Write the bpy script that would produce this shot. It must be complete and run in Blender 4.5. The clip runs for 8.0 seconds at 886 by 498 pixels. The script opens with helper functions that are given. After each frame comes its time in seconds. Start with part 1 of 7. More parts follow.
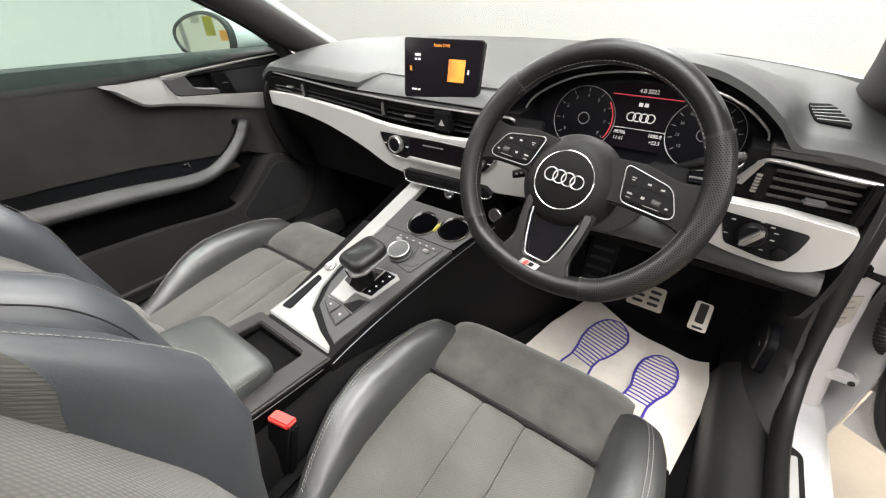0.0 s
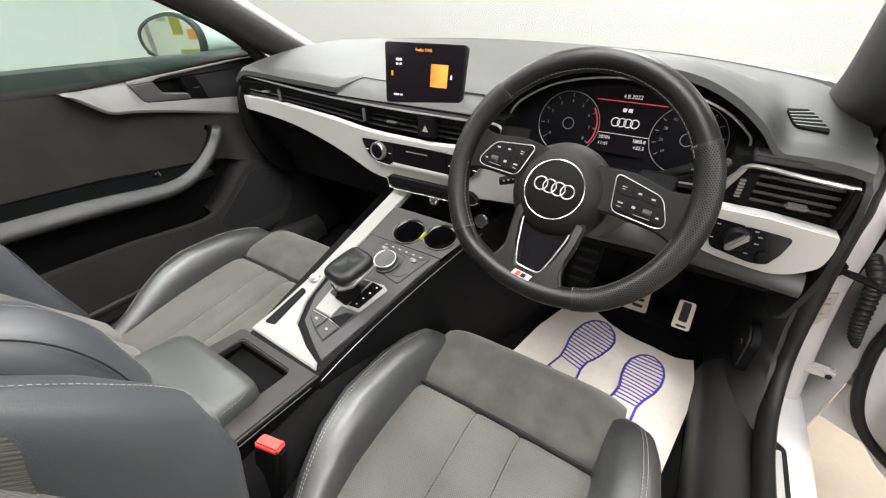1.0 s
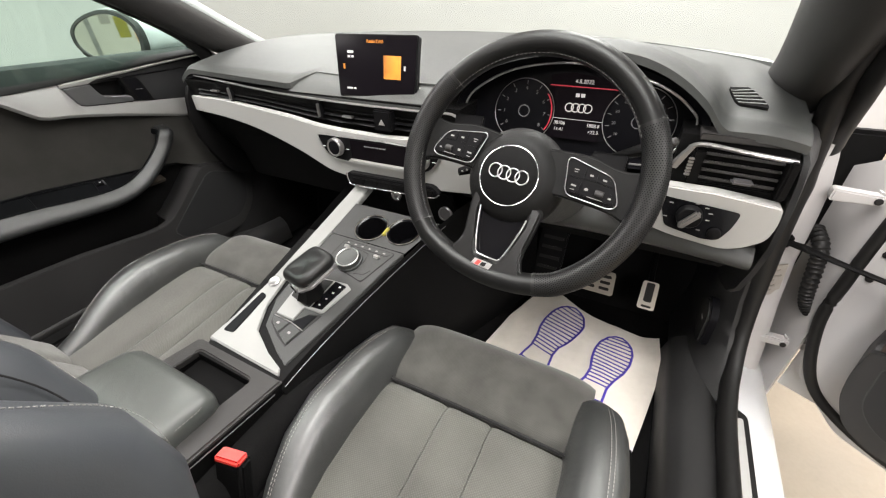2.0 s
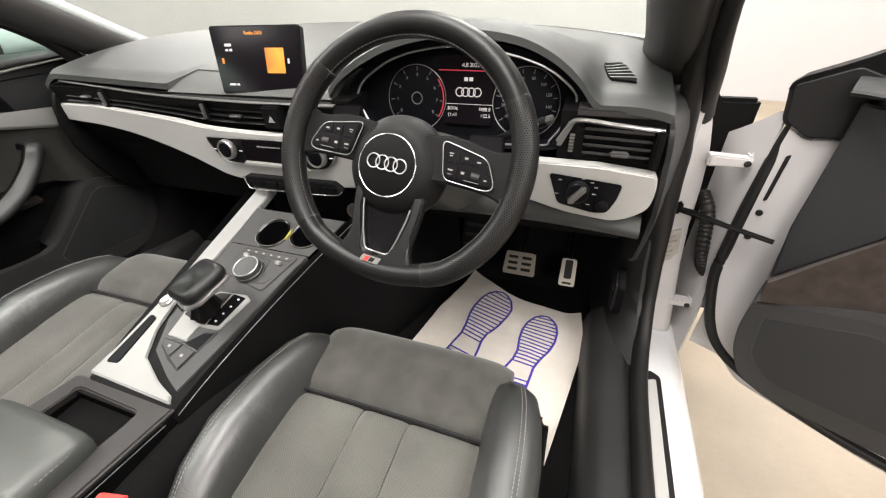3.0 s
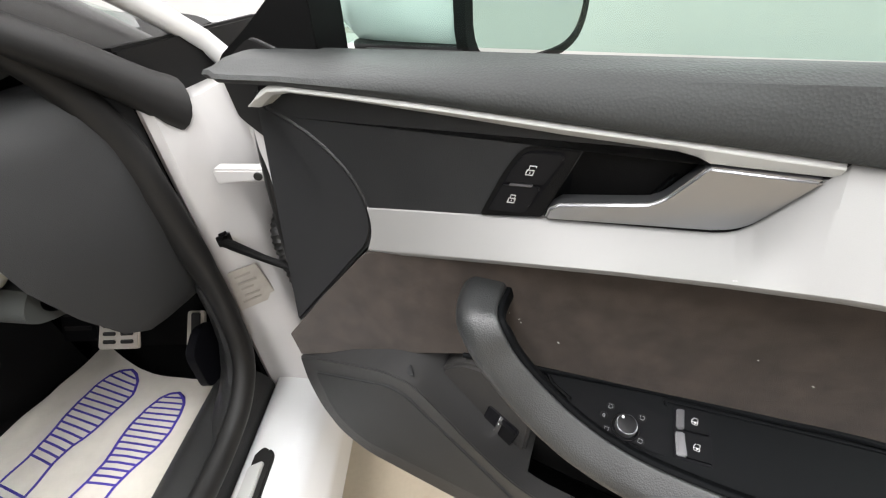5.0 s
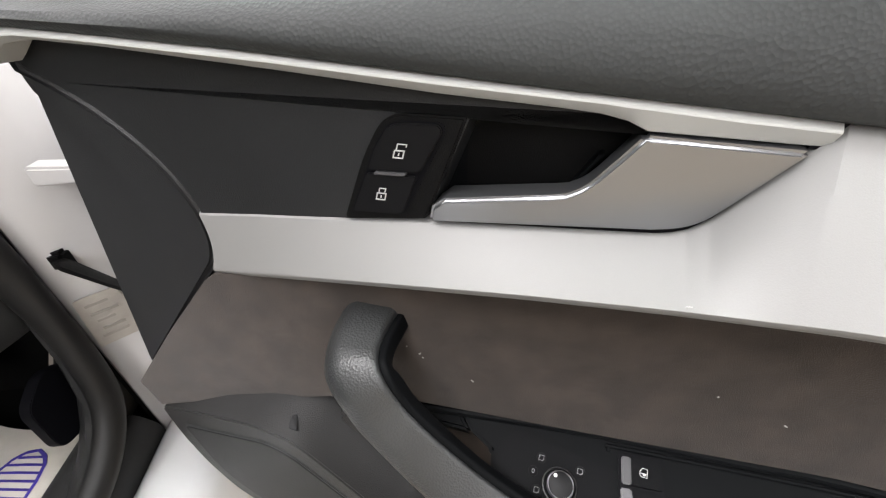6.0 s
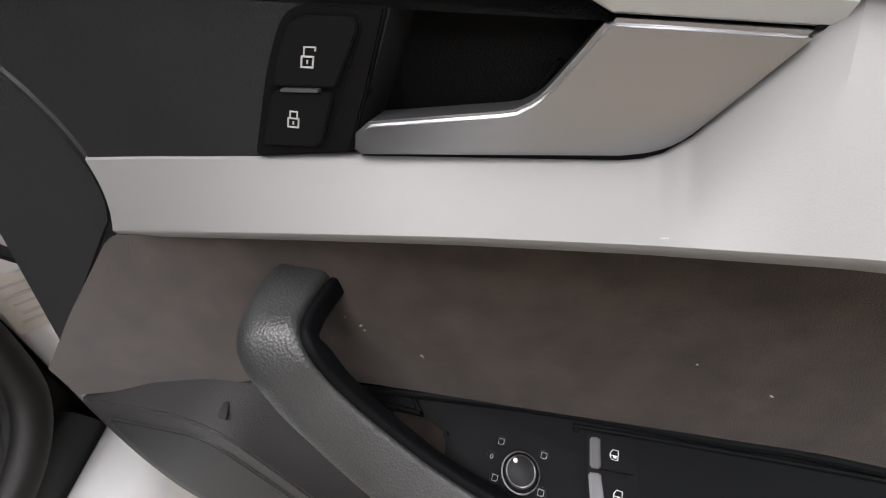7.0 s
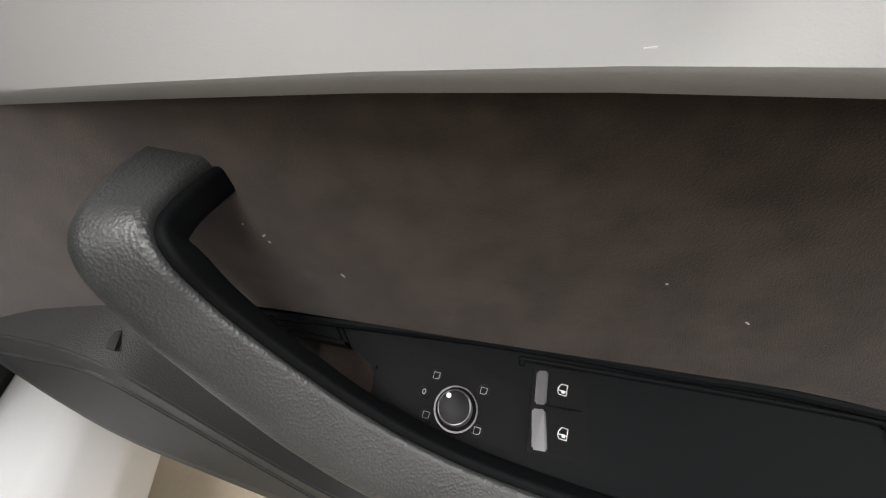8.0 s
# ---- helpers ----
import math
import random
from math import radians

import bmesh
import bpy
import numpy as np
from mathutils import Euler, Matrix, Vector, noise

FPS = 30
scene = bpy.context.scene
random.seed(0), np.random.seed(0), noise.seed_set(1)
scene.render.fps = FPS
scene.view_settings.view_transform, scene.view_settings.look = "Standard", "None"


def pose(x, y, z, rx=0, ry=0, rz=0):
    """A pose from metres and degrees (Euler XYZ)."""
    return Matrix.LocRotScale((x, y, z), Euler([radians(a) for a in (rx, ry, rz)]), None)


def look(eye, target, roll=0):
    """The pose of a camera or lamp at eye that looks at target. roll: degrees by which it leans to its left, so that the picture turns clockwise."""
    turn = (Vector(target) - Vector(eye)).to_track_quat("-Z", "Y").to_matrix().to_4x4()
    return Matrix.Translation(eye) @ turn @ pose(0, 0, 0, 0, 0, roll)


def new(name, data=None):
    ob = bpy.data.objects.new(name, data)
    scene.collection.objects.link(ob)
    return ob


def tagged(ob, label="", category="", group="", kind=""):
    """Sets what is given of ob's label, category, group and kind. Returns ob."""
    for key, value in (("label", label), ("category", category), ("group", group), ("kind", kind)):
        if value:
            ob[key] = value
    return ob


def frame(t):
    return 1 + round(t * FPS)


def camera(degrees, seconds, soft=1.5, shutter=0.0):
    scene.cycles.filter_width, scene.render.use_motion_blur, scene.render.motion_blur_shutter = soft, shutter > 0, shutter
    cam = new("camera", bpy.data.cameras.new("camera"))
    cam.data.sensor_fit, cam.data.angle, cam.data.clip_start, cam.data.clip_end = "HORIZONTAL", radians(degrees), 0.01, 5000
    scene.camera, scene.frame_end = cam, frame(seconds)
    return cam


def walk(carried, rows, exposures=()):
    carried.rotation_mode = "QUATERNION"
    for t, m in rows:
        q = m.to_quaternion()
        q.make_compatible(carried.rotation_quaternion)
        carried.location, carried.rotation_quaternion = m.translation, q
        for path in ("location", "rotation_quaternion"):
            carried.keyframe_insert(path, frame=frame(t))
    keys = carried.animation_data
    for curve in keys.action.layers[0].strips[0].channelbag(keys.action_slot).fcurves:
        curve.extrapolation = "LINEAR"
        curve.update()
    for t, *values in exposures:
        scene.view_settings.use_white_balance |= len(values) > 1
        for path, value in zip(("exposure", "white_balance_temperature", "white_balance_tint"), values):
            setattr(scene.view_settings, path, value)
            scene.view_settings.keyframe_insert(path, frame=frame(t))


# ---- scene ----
cam = camera(97.7, 8.0, soft=1.2)
PATH = [
    (0, (0.494, -0.683, 1.09), (-0.496, 0.667, -0.005), -0.9),
    (0.5, (0.476, -0.678, 1.101), (-0.467, 0.702, 0.003), -0.7),
    (1, (0.47, -0.672, 1.1), (-0.436, 0.73, -0.002), -0.6),
    (2.5, (0.519, -0.635, 1.079), (-0.19, 0.858, -0.047), -2.3),
    (3, (0.57, -0.602, 1.07), (-0.016, 0.931, -0.073), -2.9),
    (3.5, (0.667, -0.549, 1.056), (0.237, 1.023, -0.102), -3.3),
    (4, (0.824, -0.465, 1.045), (0.527, 1.127, -0.128), -3.3),
    (4.5, (1.024, -0.364, 1.012), (0.855, 1.258, -0.146), -3.1),
    (5, (1.135, -0.275, 0.987), (1.085, 1.347, -0.183), -3.1),
    (6.5, (1.208, -0.184, 0.914), (1.423, 1.414, -0.269), -0.5),
    (7, (1.225, -0.18, 0.893), (1.467, 1.397, -0.313), 0.2),
    (7.5, (1.243, -0.171, 0.864), (1.538, 1.305, -0.452), 2.7),
    (8, (1.254, -0.165, 0.842), (1.6, 1.234, -0.545), 5.3),
]
# the film camera's own exposure and white balance drift a little
EXPOSURES = [(0, 0.40, 6850, 15), (1.2, 0.33, 6850, 15), (2.5, 0.20, 7000, 16), (3.5, 0.24, 7050, 17), (4.5, 0.24, 6800, 14), (5, 0.18, 6650, 13), (6.5, 0.06, 6680, 16), (7, -0.19, 6650, 17), (8, -0.26, 6800, 14)]
walk(cam, [(t, look(eye, target, roll)) for t, eye, target, roll in PATH], EXPOSURES)

# ---- light ----
world = bpy.data.worlds.new("studio_world")
scene.world = world
world.use_nodes = True
world.node_tree.nodes["Background"].inputs[0].default_value = (0.9, 0.95, 1.0, 1)
world.node_tree.nodes["Background"].inputs[1].default_value = 0.05


def ceiling_lamp(x, y, sx, sy, watts, aim=(0, 0, 0.9), tint=(0.965, 0.985, 1.0)):
    data = bpy.data.lights.new("ceiling_softlight", "AREA")
    data.shape, data.size, data.size_y, data.energy, data.color = "RECTANGLE", sx, sy, watts, tint
    ob = new("ceiling_softlight", data)
    ob.matrix_basis = look((x, y, 3.05), (0.8 * x + 0.2 * aim[0], 0.8 * y + 0.2 * aim[1], 0.4))
    return ob


for lx in (-2.6, 0.3, 3.0):
    for ly in (-4.2, -0.8, 2.4):
        ceiling_lamp(lx, ly, 0.9, 2.4, 128)

# ---- materials ----


def material(name, color, rough=0.5, metal=0.0, var=0.15, var_scale=6.0, grain=0.0, grain_scale=400.0, kind="noise", coat=0.0, spec=0.5, emit=None, power=0.0, sheen=0.0, rough_var=0.08, wrinkle=0.0):
    """Principled material with broad colour and gloss variation and a fine relief."""
    m = bpy.data.materials.new(name)
    m.use_nodes = True
    nt = m.node_tree
    b = nt.nodes["Principled BSDF"]
    co = nt.nodes.new("ShaderNodeTexCoord")
    wide = nt.nodes.new("ShaderNodeTexNoise")
    wide.inputs["Scale"].default_value, wide.inputs["Detail"].default_value = var_scale, 6.0
    nt.links.new(co.outputs["Object"], wide.inputs["Vector"])
    ramp = nt.nodes.new("ShaderNodeValToRGB")
    ramp.color_ramp.elements[0].position, ramp.color_ramp.elements[1].position = 0.3, 0.7
    ramp.color_ramp.elements[0].color = (*[c * (1 - var) for c in color], 1)
    ramp.color_ramp.elements[1].color = (*[min(1, c * (1 + var)) for c in color], 1)
    nt.links.new(wide.outputs["Fac"], ramp.inputs["Fac"])
    col = ramp.outputs["Color"]
    rr = nt.nodes.new("ShaderNodeMapRange")
    rr.inputs["To Min"].default_value, rr.inputs["To Max"].default_value = max(0.02, rough - rough_var), min(1, rough + rough_var)
    nt.links.new(wide.outputs["Fac"], rr.inputs["Value"])
    nt.links.new(rr.outputs["Result"], b.inputs["Roughness"])
    b.inputs["Metallic"].default_value = metal
    b.inputs["Specular IOR Level"].default_value = spec
    b.inputs["Coat Weight"].default_value = coat
    b.inputs["Coat Roughness"].default_value = 0.06
    b.inputs["Sheen Weight"].default_value = sheen
    b.inputs["Sheen Roughness"].default_value = 0.5
    if grain:
        if kind == "noise":
            fine = nt.nodes.new("ShaderNodeTexNoise")
            fine.inputs["Detail"].default_value = 4.0
            out = fine.outputs["Fac"]
        else:
            fine = nt.nodes.new("ShaderNodeTexVoronoi")
            fine.inputs["Randomness"].default_value = {"leather": 1.0, "cloth": 0.12, "dots": 0.0}[kind]
            out = fine.outputs["Distance"]
        fine.inputs["Scale"].default_value = grain_scale
        if kind == "cloth":
            # a woven grid that follows flat cushions as well as upright backs
            fine.voronoi_dimensions = "2D"
            apart = nt.nodes.new("ShaderNodeSeparateXYZ")
            nt.links.new(co.outputs["Object"], apart.inputs["Vector"])
            ups = nt.nodes.new("ShaderNodeMath")
            nt.links.new(apart.outputs["Y"], ups.inputs[0])
            nt.links.new(apart.outputs["Z"], ups.inputs[1])
            diag = [nt.nodes.new("ShaderNodeMath") for _ in range(2)]
            for node, op in zip(diag, ("ADD", "SUBTRACT")):
                node.operation = op
                nt.links.new(apart.outputs["X"], node.inputs[0])
                nt.links.new(ups.outputs["Value"], node.inputs[1])
            weave = nt.nodes.new("ShaderNodeCombineXYZ")
            nt.links.new(diag[0].outputs["Value"], weave.inputs["X"])
            nt.links.new(diag[1].outputs["Value"], weave.inputs["Y"])
            nt.links.new(weave.outputs["Vector"], fine.inputs["Vector"])
        else:
            nt.links.new(co.outputs["Object"], fine.inputs["Vector"])
        bump = nt.nodes.new("ShaderNodeBump")
        bump.inputs["Strength"].default_value, bump.inputs["Distance"].default_value = grain, 0.0006
        nt.links.new(out, bump.inputs["Height"])
        nt.links.new(bump.outputs["Normal"], b.inputs["Normal"])
        if wrinkle:
            crease = nt.nodes.new("ShaderNodeTexNoise")
            crease.inputs["Scale"].default_value, crease.inputs["Detail"].default_value, crease.inputs["Distortion"].default_value = 26.0, 3.0, 0.8
            nt.links.new(co.outputs["Object"], crease.inputs["Vector"])
            fold = nt.nodes.new("ShaderNodeBump")
            fold.inputs["Strength"].default_value, fold.inputs["Distance"].default_value = wrinkle, 0.004
            nt.links.new(crease.outputs["Fac"], fold.inputs["Height"])
            nt.links.new(fold.outputs["Normal"], bump.inputs["Normal"])
        mix = nt.nodes.new("ShaderNodeMix")
        mix.data_type = "RGBA"
        mix.blend_type = "MULTIPLY"
        mix.inputs["Factor"].default_value = 0.95 if kind == "dots" else 0.5 * min(1, grain)
        gr = nt.nodes.new("ShaderNodeMapRange")
        gr.inputs["From Max"].default_value = 0.6
        gr.inputs["To Min"].default_value, gr.inputs["To Max"].default_value = (1.25, 0.55) if kind in ("cloth", "leather") else (0.6, 1.3)
        if kind == "dots":
            gr.inputs["From Min"].default_value, gr.inputs["From Max"].default_value = 0.18, 0.3
            gr.inputs["To Min"].default_value, gr.inputs["To Max"].default_value = 0.1, 1.0
        nt.links.new(out, gr.inputs["Value"])
        comb = nt.nodes.new("ShaderNodeCombineColor")
        for k in range(3):
            nt.links.new(gr.outputs["Result"], comb.inputs[k])
        nt.links.new(col, mix.inputs["A"])
        nt.links.new(comb.outputs["Color"], mix.inputs["B"])
        col = mix.outputs["Result"]
    nt.links.new(col, b.inputs["Base Color"])
    if emit:
        b.inputs["Emission Color"].default_value = (*emit, 1)
        b.inputs["Emission Strength"].default_value = power
    return m


SOFT = material("dash_soft_plastic", (0.0435, 0.047, 0.0445), 0.52, grain=0.4, grain_scale=1100, kind="leather", var=0.12, spec=0.55)
DECK = material("console_deck_plastic", (0.030, 0.031, 0.030), 0.46, grain=0.35, grain_scale=1100, kind="leather", var=0.12, spec=0.5)
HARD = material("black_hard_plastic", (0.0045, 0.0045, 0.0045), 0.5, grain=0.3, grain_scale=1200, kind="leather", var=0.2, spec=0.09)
GREYP = material("grey_side_plastic", (0.026, 0.025, 0.024), 0.5, grain=0.35, grain_scale=1100, kind="leather", spec=0.4)
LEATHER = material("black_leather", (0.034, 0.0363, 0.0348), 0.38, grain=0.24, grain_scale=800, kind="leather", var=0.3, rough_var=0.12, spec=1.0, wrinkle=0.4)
# seat leather again, its bluish sheen mixed into a lighter base colour
BACKLEATHER = material("sheen_tinted_leather", (0.052, 0.058, 0.064), 0.40, grain=0.16, grain_scale=800, kind="leather", var=0.12, rough_var=0.06, spec=0.9, wrinkle=0.06)
HUB = material("airbag_cover_plastic", (0.0068, 0.0070, 0.0068), 0.52, grain=0.25, grain_scale=900, kind="leather", spec=0.18)
GRIP = material("wheel_leather", (0.0065, 0.0067, 0.0066), 0.36, grain=0.22, grain_scale=700, kind="leather", spec=0.32)
PERF = material("perforated_leather", (0.0120, 0.0122, 0.0120), 0.42, grain=0.16, grain_scale=700, kind="leather", spec=0.38)
CLOTH = material("seat_cloth", (0.101, 0.1015, 0.0905), 0.85, grain=1.0, grain_scale=210, kind="cloth", var=0.16, sheen=0.25, var_scale=9, spec=0.2)
SUEDE = material("grey_suede", (0.0665, 0.0668, 0.0598), 0.9, grain=0.6, grain_scale=260, kind="cloth", var=0.26, sheen=0.3, var_scale=20, spec=0.2)
DSUEDE = material("door_suede", (0.0298, 0.0226, 0.0180), 0.92, grain=0.8, grain_scale=1300, var=0.32, sheen=0.12, var_scale=44, spec=0.15)
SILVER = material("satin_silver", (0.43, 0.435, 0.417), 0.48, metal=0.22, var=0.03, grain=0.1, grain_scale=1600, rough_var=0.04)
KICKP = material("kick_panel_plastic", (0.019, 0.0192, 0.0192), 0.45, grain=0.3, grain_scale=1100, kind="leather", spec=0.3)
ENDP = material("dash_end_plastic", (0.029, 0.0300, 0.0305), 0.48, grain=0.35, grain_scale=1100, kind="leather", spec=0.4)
HANDLE = material("satin_handle_metal", (0.42, 0.415, 0.41), 0.30, metal=0.9, var=0.04, rough_var=0.05)
COVER = material("door_front_cover_plastic", (0.0170, 0.0175, 0.0183), 0.48, grain=0.35, grain_scale=900, kind="leather", spec=0.35)
LEVER = material("satin_lever_metal", (0.280, 0.286, 0.295), 0.30, metal=0.9, var=0.06, rough_var=0.05)
CHROME = material("bright_chrome", (0.72, 0.72, 0.72), 0.24, metal=1.0, var=0.02, rough_var=0.03)
PEDAL = material("brushed_steel", (0.40, 0.37, 0.33), 0.32, metal=1.0, var=0.1, grain=0.3, grain_scale=700)
GLOSS = material("piano_black", (0.006, 0.006, 0.007), 0.14, spec=0.3, var=0.1, rough_var=0.05)
MPANEL = material("switch_panel_black", (0.005, 0.0052, 0.0057), 0.46, var=0.15, spec=0.03)
BUTTONS = material("button_black", (0.006, 0.006, 0.0065), 0.42, var=0.15, spec=0.12)
PANEL = material("door_upper_plastic", (0.0165, 0.0172, 0.0180), 0.5, grain=0.3, grain_scale=900, kind="leather", var=0.25, spec=0.3)
ROLL = material("door_top_leather", (0.026, 0.028, 0.0275), 0.62, grain=0.45, grain_scale=520, kind="leather", var=0.15, spec=0.3)
SATIN = material("brushed_console_silver", (0.235, 0.240, 0.230), 0.48, metal=0.15, var=0.06, grain=0.15, grain_scale=1200, rough_var=0.06)
LIP = material("dark_satin_metal", (0.13, 0.13, 0.135), 0.34, metal=0.6, var=0.05)
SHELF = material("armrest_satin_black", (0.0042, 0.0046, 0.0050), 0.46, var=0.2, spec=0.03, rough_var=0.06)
# same suede as the driver's door, greyed as it looks in shade
PSUEDE = material("shade_greyed_suede", (0.026, 0.0255, 0.023), 0.92, grain=0.4, grain_scale=700, var=0.16, sheen=0.1, var_scale=14, spec=0.15)
# the lid's bright sheen is put into a paler base colour
ARMLEATHER = material("sheen_paled_leather", (0.058, 0.064, 0.059), 0.36, grain=0.28, grain_scale=800, kind="leather", var=0.15, rough_var=0.1, spec=0.6, wrinkle=0.2)
DIALS = material("dial_black", (0.003, 0.003, 0.004), 0.5, var=0.15, spec=0.08)
DIMMARK = material("dim_grey_marking", (0.16, 0.16, 0.16), 0.6, var=0.05)
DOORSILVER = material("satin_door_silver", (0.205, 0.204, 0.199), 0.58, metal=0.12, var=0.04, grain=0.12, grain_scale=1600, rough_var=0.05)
GRILLE = material("speaker_mesh", (0.0165, 0.0172, 0.0175), 0.55, grain=0.8, grain_scale=900, spec=0.3)
LOWERP = material("door_lower_plastic", (0.0225, 0.0223, 0.0221), 0.48, grain=0.35, grain_scale=1000, kind="leather", spec=0.4)
PAINT = material("white_car_paint", (0.60, 0.61, 0.61), 0.25, coat=0.6, var=0.03, rough_var=0.05)
PRIMED = material("white_body_metal", (0.44, 0.433, 0.426), 0.45, coat=0.2, var=0.06, rough_var=0.1)
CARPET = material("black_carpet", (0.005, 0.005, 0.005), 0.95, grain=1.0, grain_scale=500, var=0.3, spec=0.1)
PULLSKIN = material("handle_grained_leather", (0.0255, 0.0270, 0.0270), 0.40, grain=0.42, grain_scale=680, kind="leather", var=0.25, var_scale=16, rough_var=0.10, spec=0.55)
RUBBER = material("black_rubber", (0.009, 0.0088, 0.0085), 0.5, grain=0.2, grain_scale=500, var=0.2, spec=0.3)
PAPER = material("cream_paper", (0.57, 0.538, 0.478), 0.8, var=0.05, grain=0.25, grain_scale=60, var_scale=12)
INK = material("blue_ink", (0.045, 0.028, 0.28), 0.7, var=0.15)
THREAD = material("grey_thread", (0.26, 0.255, 0.24), 0.8)
WHEELTHREAD = material("dim_grey_thread", (0.10, 0.10, 0.097), 0.8)
DARKTHREAD = material("black_thread", (0.01, 0.01, 0.01), 0.9)
RED = material("red_plastic", (0.55, 0.030, 0.022), 0.4, var=0.1)
ORANGE_PAPER = material("orange_paper", (0.65, 0.28, 0.05), 0.7, var=0.3, var_scale=8)
YELLOW = material("yellow_liner", (0.28, 0.25, 0.03), 0.5, var=0.25)
STICKER = material("silver_sticker", (0.34, 0.315, 0.28), 0.5, var=0.1, var_scale=60)
WALL = material("white_wall_paint", (0.45, 0.45, 0.446), 0.9, var=0.015)
FAINT = material("faint_printing", (0.25, 0.235, 0.21), 0.6, var=0.1)
FLOOR = material("beige_floor_vinyl", (0.275, 0.231, 0.170), 0.5, var=0.14, var_scale=4, grain=0.3, grain_scale=90)
SYMBOL = material("grey_symbol", (0.42, 0.42, 0.41), 0.6, var=0.02)
MARK = material("white_marking", (0.75, 0.75, 0.73), 0.5, var=0.02)
LINER = material("headliner_cloth", (0.30, 0.29, 0.27), 0.9, grain=0.4, grain_scale=500)
MIRROR = material("mirror_glass", (0.85, 0.88, 0.87), 0.02, metal=1.0, var=0.0, rough_var=0.0)
GLOW = material("lit_white_symbol", (0.3, 0.3, 0.3), 0.5, emit=(1.0, 0.97, 0.95), power=0.34)
ORANGE = material("lit_orange_tile", (0.35, 0.12, 0.01), 0.4, var=0.7, var_scale=25, emit=(1.0, 0.33, 0.04), power=0.42)
REDLIT = material("lit_red_line", (0.2, 0.01, 0.02), 0.4, emit=(1.0, 0.08, 0.12), power=0.35)
SCREEN = material("dark_display", (0.004, 0.0035, 0.0045), 0.14, var=0.2, spec=0.06, emit=(0.5, 0.32, 0.4), power=0.004)


def glass_material(name, tint):
    m = bpy.data.materials.new(name)
    m.use_nodes = True
    nt = m.node_tree
    nt.nodes.remove(nt.nodes["Principled BSDF"])
    out = nt.nodes["Material Output"]
    clear = nt.nodes.new("ShaderNodeBsdfTransparent")
    clear.inputs["Color"].default_value = (*tint, 1)
    shine = nt.nodes.new("ShaderNodeBsdfGlossy")
    shine.inputs["Roughness"].default_value = 0.02
    fres = nt.nodes.new("ShaderNodeMapRange")
    facing = nt.nodes.new("ShaderNodeLayerWeight")
    facing.inputs["Blend"].default_value = 0.12
    nt.links.new(facing.outputs["Facing"], fres.inputs["Value"])
    fres.inputs["To Min"].default_value, fres.inputs["To Max"].default_value = 0.02, 0.10
    mix = nt.nodes.new("ShaderNodeMixShader")
    nt.links.new(fres.outputs["Result"], mix.inputs["Fac"])
    nt.links.new(clear.outputs["BSDF"], mix.inputs[1])
    nt.links.new(shine.outputs["BSDF"], mix.inputs[2])
    nt.links.new(mix.outputs["Shader"], out.inputs["Surface"])
    return m


GLASS = glass_material("green_tinted_glass", (0.905, 0.94, 0.92))
SIDEGLASS = glass_material("green_side_glass", (0.80, 0.925, 0.875))

# ---- mesh helpers ----
XF = [Matrix.Identity(4)]


def thing(name, base, label, category, group="", kind=""):
    ob = new(name)
    ob.empty_display_size = 0.05
    ob.matrix_basis = Matrix.Translation(base)
    return tagged(ob, label, category, group, kind)


def part(name, bm, mat, parent=None, label="", sharp=38):
    """Links a bmesh, given in the current frame XF, as one mesh object under a thing or a part."""
    bm.transform(XF[0])
    bmesh.ops.recalc_face_normals(bm, faces=bm.faces)
    lim = radians(sharp)
    for f in bm.faces:
        f.smooth = True
    for e in bm.edges:
        if len(e.link_faces) == 2 and e.calc_face_angle(0) > lim:
            e.smooth = False
    me = bpy.data.meshes.new(name)
    bm.to_mesh(me)
    bm.free()
    me.materials.append(mat)
    ob = new(name, me)
    if parent:
        ob.parent = parent
        if parent.type == "EMPTY":
            ob.matrix_parent_inverse = parent.matrix_basis.inverted()
    if label:
        ob["label"] = label
    return ob


def structure(name, bm, mat, label, category):
    return tagged(part(name, bm, mat), label, category, kind="structure")


def spline(pts, n=8, closed=False):
    """Points of a Catmull-Rom curve through pts."""
    p = [Vector(q) for q in pts]
    out, m = [], len(p)
    for i in range(m if closed else m - 1):
        a = p[(i - 1) % m] if closed or i else p[0] * 2 - p[1]
        b, c = p[i], p[(i + 1) % m]
        d = p[(i + 2) % m] if closed or i + 2 < m else c * 2 - b
        for k in range(n):
            t = k / n
            out.append(0.5 * (2 * b + (c - a) * t + (2 * a - 5 * b + 4 * c - d) * t * t + (3 * b - a - 3 * c + d) * t ** 3))
    if not closed:
        out.append(p[-1])
    return out


def rounded(poly, r, n=4):
    """A 2D polygon with its corners rounded; r is one radius or one for each corner."""
    out, m = [], len(poly)
    for i in range(m):
        p, a, b = Vector(poly[i]), Vector(poly[i - 1]), Vector(poly[(i + 1) % m])
        rad = r[i] if isinstance(r, (list, tuple)) else r
        if rad <= 0:
            out.append(p)
            continue
        k1, k2 = min(rad, 0.48 * (a - p).length), min(rad, 0.48 * (b - p).length)
        s, e = p + (a - p).normalized() * k1, p + (b - p).normalized() * k2
        for k in range(n + 1):
            t = k / n
            out.append(s * (1 - t) ** 2 + p * 2 * t * (1 - t) + e * t * t)
    return out


